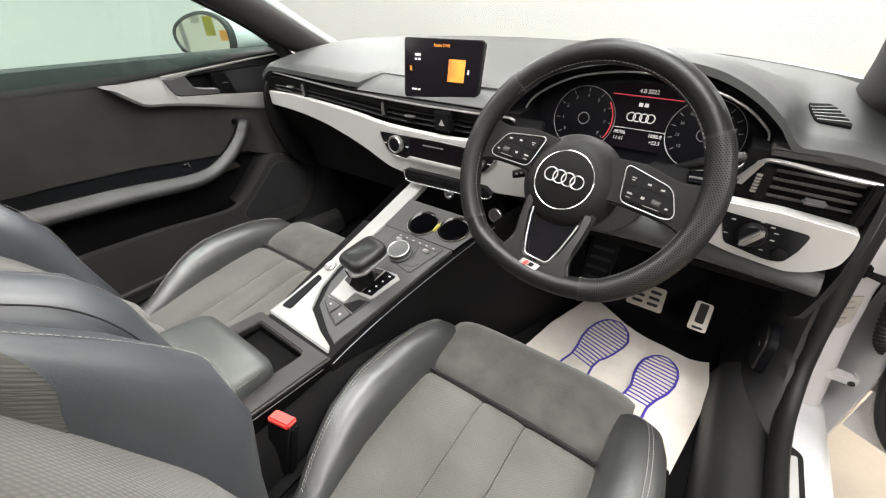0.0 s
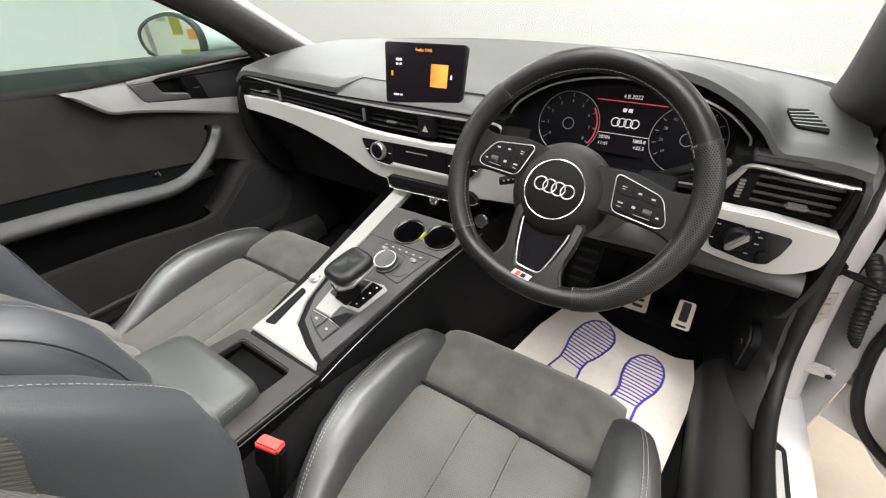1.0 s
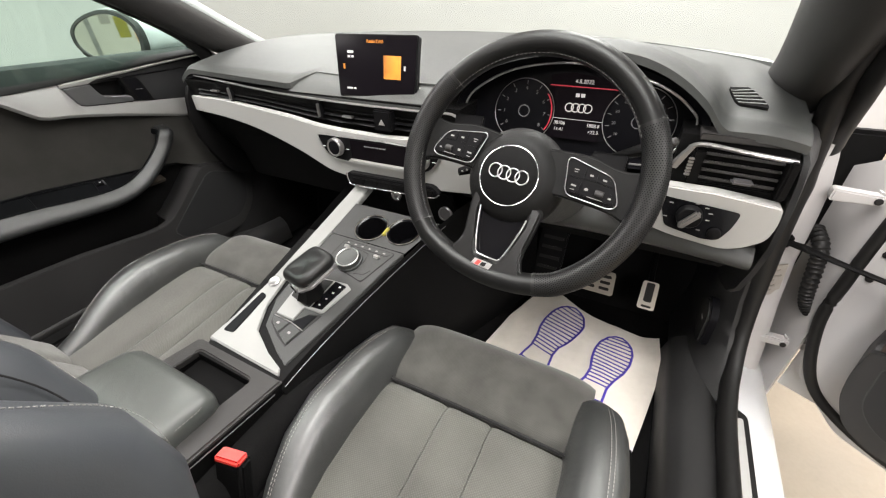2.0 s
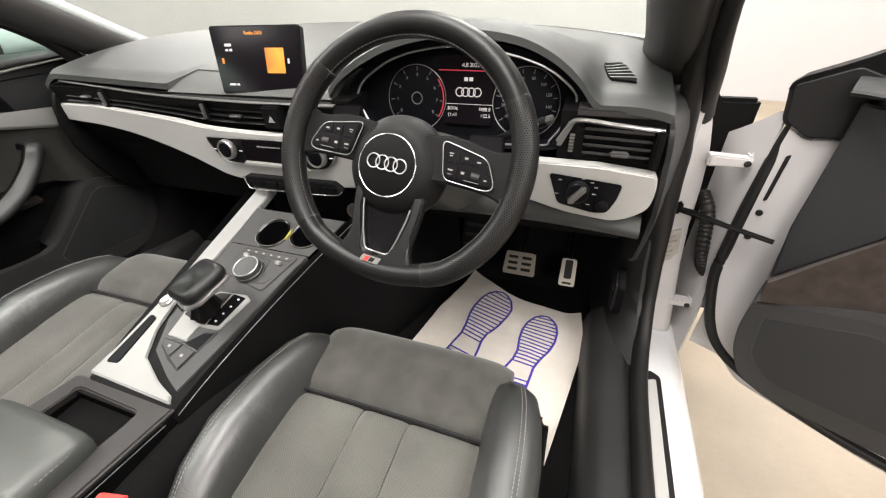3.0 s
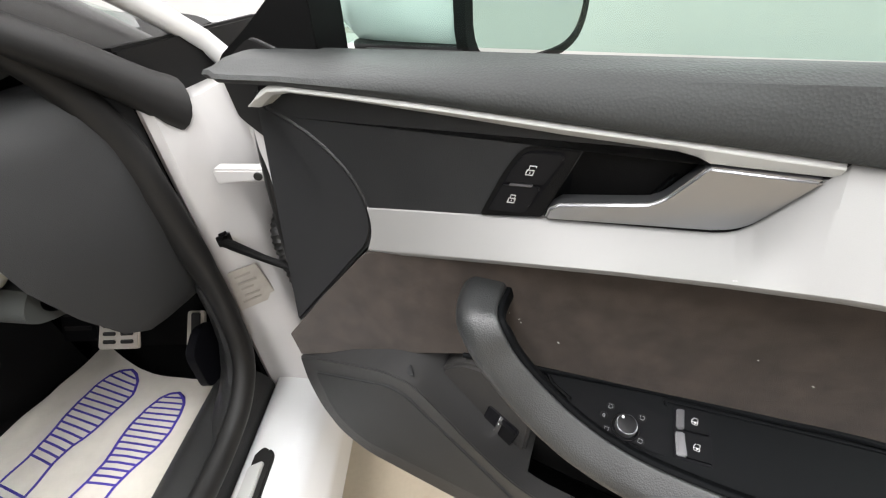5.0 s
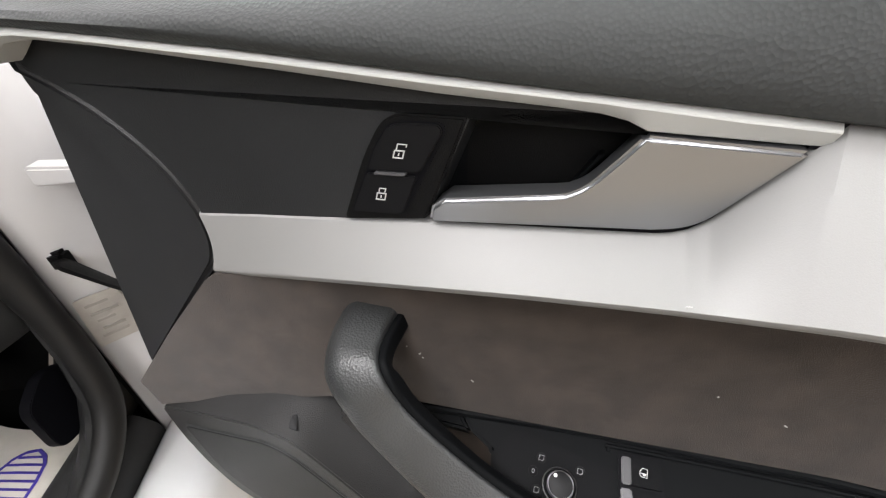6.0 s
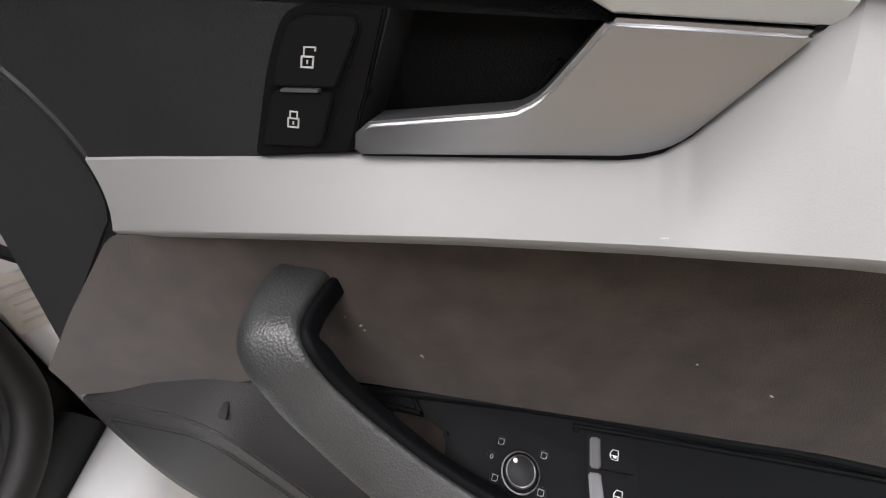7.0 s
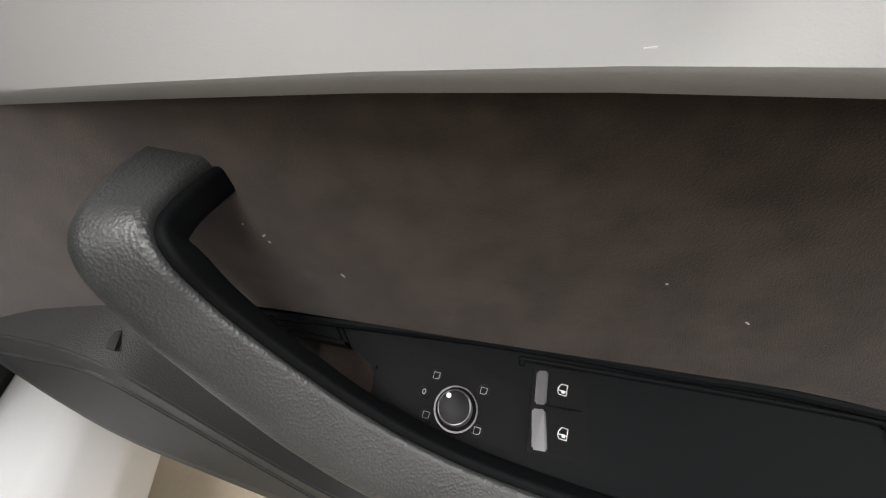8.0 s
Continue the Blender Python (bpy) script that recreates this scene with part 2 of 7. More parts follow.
def prism(poly, to, d0, d1, bev=0.0, seg=2):
    """A polygon in (u, v) drawn out from depth d0 to d1, placed by to(u, v, d), with its rims bevelled."""
    bm = bmesh.new()
    lo = [bm.verts.new(to(p[0], p[1], d0)) for p in poly]
    hi = [bm.verts.new(to(p[0], p[1], d1)) for p in poly]
    n = len(poly)
    bm.faces.new(lo)
    bm.faces.new(hi[::-1])
    for i in range(n):
        bm.faces.new((lo[i], hi[i], hi[(i + 1) % n], lo[(i + 1) % n]))
    bmesh.ops.recalc_face_normals(bm, faces=bm.faces)
    if bev:
        es = [e for e in bm.edges if e.calc_face_angle(0) > radians(40)]
        bmesh.ops.bevel(bm, geom=es, offset=bev, segments=seg, affect="EDGES", clamp_overlap=True)
    return bm


def box(c, s, bev=0.0, seg=2, m=None):
    bm = bmesh.new()
    bmesh.ops.create_cube(bm, size=1, matrix=Matrix.Diagonal((*s, 1)))
    if bev:
        bmesh.ops.bevel(bm, geom=bm.edges[:], offset=bev, segments=seg, affect="EDGES", clamp_overlap=True)
    bm.transform(Matrix.Translation(c) @ (m or Matrix.Identity(4)))
    return bm


def turned(axis):
    return Vector(axis).to_track_quat("Z", "Y").to_matrix().to_4x4()


def lathe(c, axis, profile, seg=32):
    """A body of revolution: profile is (radius, height) along the axis from c."""
    bm = bmesh.new()
    rings = []
    for r, h in profile:
        if r <= 1e-6:
            rings.append([bm.verts.new((0, 0, h))])
        else:
            rings.append([bm.verts.new((r * math.cos(2 * math.pi * k / seg), r * math.sin(2 * math.pi * k / seg), h)) for k in range(seg)])
    for a, b in zip(rings, rings[1:]):
        for k in range(seg):
            j = (k + 1) % seg
            if len(a) == 1 and len(b) > 1:
                bm.faces.new((a[0], b[k], b[j]))
            elif len(b) == 1 and len(a) > 1:
                bm.faces.new((a[k], a[j], b[0]))
            elif len(a) > 1:
                bm.faces.new((a[k], a[j], b[j], b[k]))
    bm.transform(Matrix.Translation(c) @ turned(axis))
    return bm


def disc(c, axis, r, h, bev=0.002, seg=32):
    bev = min(bev, h * 0.45, r * 0.45)
    return lathe(c, axis, [(0, 0), (r, 0), (r, h - bev), (r - 0.3 * bev, h - 0.3 * bev), (r - bev, h), (0, h)], seg)


def ring(c, axis, big, small, seg=48, sub=10):
    prof = [(big + small * math.cos(2 * math.pi * k / sub), small * math.sin(2 * math.pi * k / sub)) for k in range(sub)]
    return lathe(c, axis, prof + [prof[0]], seg)


def loft(rings, caps=True):
    """Skin over closed rings of equal counts."""
    bm = bmesh.new()
    vs = [[bm.verts.new(p) for p in r] for r in rings]
    n = len(rings[0])
    for a, b in zip(vs, vs[1:]):
        for k in range(n):
            bm.faces.new((a[k], a[(k + 1) % n], b[(k + 1) % n], b[k]))
    if caps:
        bm.faces.new(vs[0][::-1])
        bm.faces.new(vs[-1])
    return bm


def tube(pts, r, seg=10, closed=False, flat=1.0, up=(0, 0, 1)):
    """A pipe along pts; r is one radius or one for each point; flat squashes it along up."""
    p = [Vector(q) for q in pts]
    n = len(p)
    rings = []
    for i in range(n):
        t = (p[(i + 1) % n] - p[i - 1]) if closed else (p[min(i + 1, n - 1)] - p[max(i - 1, 0)])
        t.normalize()
        side = t.cross(Vector(up))
        if side.length < 1e-4:
            side = t.cross(Vector((1, 0, 0)))
        side.normalize()
        high = side.cross(t)
        rad = r[i] if isinstance(r, (list, tuple)) else r
        rings.append([p[i] + side * rad * math.cos(2 * math.pi * k / seg) + high * rad * flat * math.sin(2 * math.pi * k / seg) for k in range(seg)])
    if closed:
        rings.append(rings[0])
        bm = loft(rings, False)
        bmesh.ops.remove_doubles(bm, verts=bm.verts, dist=1e-6)
        return bm
    return loft(rings)


def sheet(fn, nu, nv, thick=0.0, down=(0, 0, -1)):
    """A surface fn(u, v), u and v in 0..1, with a thickness."""
    bm = bmesh.new()
    g = [[bm.verts.new(fn(i / nu, j / nv)) for j in range(nv + 1)] for i in range(nu + 1)]
    for i in range(nu):
        for j in range(nv):
            bm.faces.new((g[i][j], g[i + 1][j], g[i + 1][j + 1], g[i][j + 1]))
    if thick:
        dn = Vector(down) * thick
        h = [[bm.verts.new(v.co + dn) for v in row] for row in g]
        for i in range(nu):
            for j in range(nv):
                bm.faces.new((h[i][j], h[i][j + 1], h[i + 1][j + 1], h[i + 1][j]))
        rim = [(i, 0) for i in range(nu)] + [(nu, j) for j in range(nv)] + [(i, nv) for i in range(nu, 0, -1)] + [(0, j) for j in range(nv, 0, -1)]
        for (a, b), (c, d) in zip(rim, rim[1:] + rim[:1]):
            bm.faces.new((g[a][b], h[a][b], h[c][d], g[c][d]))
    return bm


def merge(bms):
    out = bmesh.new()
    for b in bms:
        me = bpy.data.meshes.new("tmp")
        b.to_mesh(me)
        b.free()
        out.from_mesh(me)
        bpy.data.meshes.remove(me)
    return out


def stitches(pts, r=0.0006, dash=0.0036, gap=0.0024, lift=(0, 0, 0)):
    """A row of short threads along pts."""
    p = [Vector(q) + Vector(lift) for q in pts]
    d = [0.0]
    for a, b in zip(p, p[1:]):
        d.append(d[-1] + (b - a).length)

    def at(x):
        for i in range(len(p) - 1):
            if d[i + 1] >= x:
                k = (x - d[i]) / max(1e-9, d[i + 1] - d[i])
                return p[i].lerp(p[i + 1], k)
        return p[-1]
    x = 0.0
    out = bmesh.new()
    while x + dash < d[-1]:
        a, b = at(x), at(x + dash)
        t = (b - a).normalized()
        s = t.cross(Vector((0, 0, 1)))
        s = s.normalized() if s.length > 1e-3 else Vector((1, 0, 0))
        h = s.cross(t)
        quad = [s * r, h * r, -s * r, -h * r]
        lo = [out.verts.new(a + q) for q in quad]
        hi = [out.verts.new(b + q) for q in quad]
        for k in range(4):
            out.faces.new((lo[k], lo[(k + 1) % 4], hi[(k + 1) % 4], hi[k]))
        out.faces.new(lo[::-1])
        out.faces.new(hi)
        x += dash + gap
    return out


def writing(name, text, size, m, mat, parent):
    """Letters of the built-in font as a thin mesh at the pose m."""
    cu = bpy.data.curves.new(name, "FONT")
    cu.body, cu.size, cu.extrude, cu.align_x, cu.align_y = text, size, 0.0002, "CENTER", "CENTER"
    tmp = bpy.data.objects.new(name, cu)
    me = bpy.data.meshes.new_from_object(tmp)
    bpy.data.objects.remove(tmp)
    bm = bmesh.new()
    bm.from_mesh(me)
    bm.transform(m)
    return part(name, bm, mat, parent)


def XZ(y0, sgn=-1):
    """Places (u, v, d) as x, z and depth d towards the driver from y0."""
    return lambda u, v, d: Vector((u, y0 + sgn * d, v))


def grown2(poly, k):
    """A closed outline moved outwards by k metres."""
    p, n = [Vector(q) for q in poly], len(poly)
    turn = 1 if sum(a.x * b.y - b.x * a.y for a, b in zip(p, p[1:] + p[:1])) > 0 else -1
    out = []
    for i in range(n):
        t = (p[(i + 1) % n] - p[i - 1]).normalized()
        out.append((p[i].x + turn * t.y * k, p[i].y - turn * t.x * k))
    return out


# ---- the room ----
structure("floor", box((0, -1.45, -0.05), (11, 11.1, 0.1)), FLOOR, "smooth pale beige vinyl studio floor", "floor")
structure("wall_north", box((0, 4.05, 1.6), (11, 0.1, 3.4)), WALL, "plain white painted studio wall", "wall")
structure("wall_south", box((0, -7.05, 1.6), (11, 0.1, 3.4)), WALL, "plain white painted studio wall", "wall")
structure("wall_west", box((-5.45, -1.5, 1.6), (0.1, 10.99, 3.4)), WALL, "plain white painted studio wall", "wall")
structure("wall_east", box((5.45, -1.5, 1.6), (0.1, 10.99, 3.4)), WALL, "plain white painted studio wall", "wall")
structure("ceiling", box((0, -1.45, 3.35), (11, 11.1, 0.1)), WALL, "plain white studio ceiling", "ceiling")

for sx in (-1, 1):
    structure("wall_corner", sheet(lambda u, v, sx=sx: Vector((sx * (3.2 + 2.2 * math.cos(radians(90 * u))), 1.8 + 2.2 * math.sin(radians(90 * u)), 3.3 * v)), 24, 2, 0.004, (sx * 0.7, 0.7, 0)), WALL, "rounded white studio wall corner", "wall")

# ---- car body ----
car = thing("car_body", (0, 0, 0), "white two-door coupe body with the driver's door open", "car", kind="structure")


def console_z(y):
    return 0.548 + 0.32 * (y + 0.416)


# floor pan with tunnel and bulkhead
part("floor_pan", sheet(lambda u, v: Vector((-0.78 + 1.49 * u, -1.5 + 2.1 * v, 0.282 + 0.5 * max(0, (v - 0.88)) / 0.12 * 0.9 + 0.004 * noise.noise((u * 30, v * 40, 0)))), 40, 50, 0.04), CARPET, car, "black carpeted floor")
part("bulkhead", box((-0.03, 0.62, 0.62), (1.5, 0.06, 0.6), 0.01), CARPET, car)
part("tunnel", prism(rounded([(-0.15, 0.27), (-0.115, 0.52), (0.075, 0.52), (0.15, 0.27)], 0.03), lambda u, v, d: Vector((u, d, v)), -1.3, 0.55), CARPET, car)
# sills
for sx in (1, -1):
    SILL = lambda u, v, d, sx=sx: Vector((sx * u, d, v))
    part("sill_trim", prism(rounded([(0.645, 0.29), (0.660, 0.355), (0.690, 0.378), (0.740, 0.372), (0.766, 0.340), (0.766, 0.28)], 0.014), SILL, -1.2, 0.20), KICKP, car, "black plastic sill trim")
    part("sill", prism(rounded([(0.768, 0.2), (0.768, 0.330), (0.800, 0.326), (0.850, 0.318), (0.872, 0.300), (0.90, 0.24), (0.905, 0.16), (0.80, 0.14)], 0.012), SILL, -1.2, 0.42), PAINT, car, "white painted door sill")
    part("scuff_plate", prism(rounded([(0.783, -0.75), (0.783, 0.035), (0.806, 0.045), (0.806, -0.75)], 0.006), lambda u, v, d, sx=sx: Vector((sx * u, v, 0.324 + d)), 0.0, 0.010, 0.003), SILVER, car, "brushed aluminium sill plate")
    part("scuff_surround", prism(rounded([(0.775, -0.80), (0.775, 0.05), (0.795, 0.075), (0.818, 0.06), (0.818, -0.80)], 0.01), lambda u, v, d, sx=sx: Vector((sx * u, v, 0.320 + d)), 0.0, 0.008, 0.003), RUBBER, car)
    # front post: its white face slants back from the seal to a rounded edge
    def post_ring(z, x1, y1, sx=sx):
        return [Vector((sx * x, y, z)) for x, y in ((0.748, 0.42), (0.748, 0.216), (0.758, 0.209), (0.770, 0.212), (x1 - 0.020, y1 - 0.018), (x1 - 0.005, y1 - 0.008), (x1, y1 + 0.004), (x1 + 0.002, y1 + 0.03), (x1 - 0.006, 0.42))]
    part("front_post", loft([post_ring(*r) for r in ((0.22, 0.864, 0.226), (0.30, 0.858, 0.228), (0.36, 0.851, 0.234), (0.42, 0.843, 0.240), (0.50, 0.833, 0.250), (0.60, 0.824, 0.260), (0.68, 0.822, 0.264), (0.76, 0.815, 0.262), (0.82, 0.802, 0.262), (0.862, 0.790, 0.262))]), PRIMED, car, "white painted door post")

    def end_ring(z, x0, y0, sx=sx):
        return [Vector((sx * x, y, z)) for x, y in ((x0, 0.42), (x0, y0 + 0.025), (x0 + 0.003, y0 + 0.008), (x0 + 0.010, y0 + 0.004), (x0 + 0.022, max(y0 + 0.045, 0.05)), (0.727, max(y0 + 0.11, 0.11)), (0.742, max(y0 + 0.15, 0.16)), (0.745, 0.42))]
    # box coloured black to stand in for the shade in the gap
    part("wing_gap_shade", box((sx * 0.845, 0.405, 0.53), (0.13, 0.03, 0.62), 0.008), HARD, car, "black box for the shaded wing gap")
    part("wing_cover", prism(rounded([(0.790, 0.72), (0.786, 0.872), (0.804, 0.878), (0.835, 0.838), (0.842, 0.80), (0.824, 0.72)], 0.010), lambda u, v, d, sx=sx: Vector((sx * u, 0.372 - d, v)), -0.02, 0.006, 0.003), HARD, car, "black plastic wing cover")
    # kick panel from the seal forward, and the panel closing the dashboard's end
    KICK = ((0.30, 0.02, 0.752), (0.37, 0.03, 0.752), (0.395, 0.075, 0.752), (0.43, 0.118, 0.752), (0.47, 0.150, 0.750), (0.53, 0.168, 0.746), (0.60, 0.176, 0.742))

    def kick(u, v, sx=sx):
        k = v * (len(KICK) - 1)
        i = min(int(k), len(KICK) - 2)
        z, y0, x0 = [a + (b - a) * (k - i) for a, b in zip(KICK[i], KICK[i + 1])]
        foot = 0.030 * max(0, (0.40 - z) / 0.10)
        return Vector((sx * (x0 - 0.004 - (0.052 + foot) * (1 - (1 - u) ** 7)), y0 + (0.43 - y0) * u, z))
    # passenger side takes blacker materials, the footwell's shade put in as colour
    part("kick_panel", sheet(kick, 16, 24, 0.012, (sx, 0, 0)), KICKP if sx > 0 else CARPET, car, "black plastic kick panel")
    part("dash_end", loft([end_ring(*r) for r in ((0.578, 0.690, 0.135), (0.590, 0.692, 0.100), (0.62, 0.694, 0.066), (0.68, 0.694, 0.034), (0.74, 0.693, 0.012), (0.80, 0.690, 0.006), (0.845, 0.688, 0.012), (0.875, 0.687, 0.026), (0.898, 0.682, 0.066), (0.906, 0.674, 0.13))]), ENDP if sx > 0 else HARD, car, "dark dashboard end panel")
    # wing and roof pillar
    part("wing", sheet(lambda u, v, sx=sx: Vector((sx * (0.885 + 0.035 * math.sin(math.pi * min(1, v * 1.1)) - 0.05 * v ** 6), 0.42 + 1.5 * u, 0.25 + 0.60 * v - 0.08 * u * v)), 16, 12, 0.004, (-sx, 0, 0)), PAINT, car, "white front wing")
    pil = spline([(sx * 0.700, 0.36, 0.88), (sx * 0.685, 0.20, 0.965), (sx * 0.645, -0.03, 1.085), (sx * 0.595, -0.33, 1.225), (sx * 0.560, -0.62, 1.31)], 6)
    part("side_wall", box((sx * 0.742, 0.44, 0.60), (0.02, 0.44, 0.66), 0.004), HARD, car)
    if sx > 0:
        foot = spline([(sx * 0.768, 0.262, 0.858), (sx * 0.762, 0.225, 0.884), (sx * 0.742, 0.135, 0.948), (sx * 0.712, 0.015, 1.018), (sx * 0.668, -0.18, 1.122), (sx * 0.622, -0.42, 1.226), (sx * 0.592, -0.62, 1.298)], 5)
        part("pillar_foot", tube(foot, [max(0.014, 0.040 - 0.0016 * k) for k in range(len(foot))], 16, flat=0.62, up=(sx * 0.55, -0.5, 0.66)), RUBBER, car, "black rubber pillar weatherstrip")
    part("pillar_trim", tube(pil, 0.058 if sx > 0 else 0.042, 16, flat=0.62, up=(sx * 0.6, -0.45, 0.66)), GREYP, car, "dark grey cloth-covered windscreen pillar")
    pil2 = [p + Vector((sx * 0.050, 0.058, 0.034)) for p in pil]
    pil2 = [pil2[0] + Vector((sx * 0.030, 0.05, -0.065)), pil2[0] + Vector((sx * 0.012, 0.02, -0.026))] + pil2
    part("pillar_outer", tube(pil2, 0.020, 12, flat=0.8, up=(sx * 0.6, -0.45, 0.66)), PAINT, car, "white painted windscreen pillar")
    seal = spline([(sx * 0.752, -1.15, 0.378), (sx * 0.752, -0.5, 0.378), (sx * 0.755, -0.1, 0.378), (sx * 0.761, 0.03, 0.384), (sx * 0.767, 0.105, 0.408), (sx * 0.767, 0.158, 0.46), (sx * 0.761, 0.180, 0.54), (sx * 0.753, 0.187, 0.63), (sx * 0.745, 0.184, 0.76), (sx * 0.738, 0.178, 0.84), (sx * 0.722, 0.145, 0.93), (sx * 0.700, 0.05, 1.02), (sx * 0.655, -0.20, 1.145), (sx * 0.605, -0.48, 1.265), (sx * 0.585, -0.8, 1.32)], 8)
    part("door_seal", tube(seal, 0.017, 12, flat=1.25), RUBBER, car, "thick black rubber door seal")
# roof, bonnet, screens
# roof stays out of view; its front edge is set to shape the light
part("roof", sheet(lambda u, v: Vector((-0.60 + 1.2 * u, -0.66 - 0.69 * v, 1.35 - 0.06 * (2 * u - 1) ** 2 - 0.10 * v * v)), 16, 16, 0.03, (0, 0, -1)), LINER, car, "light grey fabric headliner, unseen, shading the cabin")
part("bonnet", sheet(lambda u, v: Vector((-0.80 + 1.6 * u, 0.90 + 1.1 * v, 0.915 - 0.05 * (2 * u - 1) ** 2 - 0.13 * v * v)), 16, 16, 0.01), PAINT, car, "white bonnet")
part("scuttle", sheet(lambda u, v: Vector((-0.72 + 1.44 * u, (0.86 - 0.50 * abs(2 * u - 1) ** 2.4) - 0.10 + 0.26 * v, 0.915 + 0.015 * v)), 24, 3, 0.012), HARD, car, "black windscreen scuttle panel")
window = structure("window_1", sheet(lambda u, v: Vector(((2 * u - 1) * (0.70 - 0.12 * v), (0.84 - 0.50 * abs(2 * u - 1) ** 2.4) * (1 - v) + v * (-0.47 - 0.06 * abs(2 * u - 1) ** 2), 0.945 + 0.385 * v - 0.03 * v * abs(2 * u - 1) ** 2)), 24, 10, 0.005), GLASS, "laminated windscreen", "window")
window.visible_shadow = False

# hinges, check strap, loom and sticker at the driver's post
for nm, z, lab in (("upper_hinge", 0.765, "white painted door hinge"), ("lower_hinge", 0.410, "white painted door hinge")):
    hg = part(nm, prism(rounded([(0.805, z - 0.011), (0.805, z + 0.012), (0.862, z + 0.009), (0.880, z + 0.008), (0.880, z - 0.009)], 0.005), lambda u, v, d: Vector((u, 0.235 + d, v)), -0.012, 0.012, 0.003), PRIMED, car, lab)
    part("hinge_pin", disc((0.868, 0.222, z), (0, -1, 0), 0.006, 0.003, 0.001, 16), RUBBER, hg, "black hinge bolt")
    part("hinge_arm", box((0.895, 0.240, z + 0.004), (0.05, 0.022, 0.026), 0.004), PRIMED, hg)
strap = part("check_strap", tube([(0.775, 0.222, 0.660), (0.800, 0.205, 0.662), (0.86, 0.175, 0.657), (0.93, 0.145, 0.651)], [0.007, 0.009, 0.0065, 0.006], 8, flat=0.7), HARD, car, "black steel door check strap")
part("strap_bracket", box((0.772, 0.224, 0.661), (0.034, 0.018, 0.026), 0.004), HARD, strap)
loom = spline([(0.842, 0.307, 0.658), (0.848, 0.262, 0.642), (0.854, 0.252, 0.601), (0.862, 0.247, 0.549), (0.872, 0.242, 0.515), (0.886, 0.240, 0.500), (0.902, 0.252, 0.500)], 14)
part("wiring_loom", tube(loom, [0.0125 + 0.0022 * (k % 3 == 0) for k in range(len(loom))], 12), RUBBER, car, "corrugated black rubber cable sleeve")
part("sticker", prism(rounded([(0.760, 0.525), (0.764, 0.605), (0.800, 0.605), (0.812, 0.525)], 0.002), lambda u, v, d: Vector((u + 0.006, 0.2115 + 0.72 * (u - 0.768) - d, v)), -0.002, 0.0016), STICKER, car, "silver data sticker with faint printing")
for k in range(5):
    part("sticker_bar", box((0.786 + 0.004 * (k % 2), 0.2185, 0.540 + 0.013 * k), (0.030 - 0.005 * (k % 3), 0.0016, 0.0035), m=pose(0, 0, 0, 0, 0, 35.7)), FAINT, car)
LEV = rounded([(0.125, 0.425), (0.130, 0.500), (0.170, 0.520), (0.205, 0.500), (0.205, 0.440), (0.165, 0.412)], 0.014)
part("lever_gap", prism(grown2(LEV, 0.003), lambda u, v, d: Vector((0.7005 - 0.03 * (u - 0.13) - d, u, v)), -0.012, 0.0025, 0.001), DIALS, car)
part("release_lever", prism(LEV, lambda u, v, d: Vector((0.7005 - 0.03 * (u - 0.13) - d, u, v)), -0.008, 0.007, 0.004), KICKP, car, "black bonnet release lever")
part("lever_symbol", box((0.6925, 0.166, 0.470), (0.001, 0.016, 0.005), 0.0004), MARK, car)

# ---- dashboard ----
dash = thing("dashboard", (0, 0.1, 0.6), "dark grey dashboard with silver trim and long air vents", "dashboard")


def pad_back(x):
    return 0.80 - 0.44 * (abs(x) / 0.70) ** 2.3


def hood(x, y):
    """Rise of the cowl over the instruments."""
    a = max(0.0, 1 - ((x - 0.348) / 0.242) ** 2)
    return 0.090 * a ** 0.75 * min(1.0, a / 0.22) ** 0.7 * math.exp(-((max(0, y - 0.07)) / 0.17) ** 2)


def pad_z(x, y):
    back = pad_back(x)
    k = min(1, max(0, y / back))
    front = 0.905 + 0.018 * max(0, -x - 0.1) / 0.5
    rear = 0.956 + 0.016 * max(0, -x / 0.7) - 0.008 * max(0, x / 0.7)
    rise = min(1, y / (0.52 - 0.19 * min(1, max(0, (x - 0.15) / 0.3))))
    return front - 0.010 * max(0, (x - 0.62) / 0.07) ** 2 - 0.03 * max(0, (-0.64 - x) / 0.065) ** 2 + (rear - front) * (1 - (1 - max(0, rise)) ** 2) + 0.006 * math.sin(math.pi * k) + hood(x, y)


def pad_point(u, v):
    x = -0.705 + 1.395 * u
    inset = 0.05 * max(0, 1 - ((x - 0.348) / 0.215) ** 4) if abs(x - 0.348) < 0.215 else 0.0
    y0 = 0.033 + 0.037 * min(1, inset * 22)
    shelf = max(0, min(1, (x + 0.288) / 0.03, (0.115 - x) / 0.03))
    y0 = max(y0, 0.033 + 0.064 * shelf)
    y = y0 + (pad_back(x) - y0) * v
    z = pad_z(x, y)
    if v < 0.04:
        z -= 0.008 * (1 - v / 0.04) * (1 - 0.8 * shelf)
    return Vector((x, y, z))


part("top_pad", sheet(pad_point, 140, 50, 0.012), SOFT, dash, "dark grey soft-touch dashboard top")
part("screen_plinth", sheet(lambda u, v: Vector((-0.290 + 0.410 * u, 0.031 + 0.074 * v, 0.902 - 0.004 * u + (pad_z(-0.290 + 0.410 * u, 0.105) - 0.904) * v ** 0.9 - 0.007 * (1 - v) ** 4)), 28, 10, 0.012), SOFT, dash)
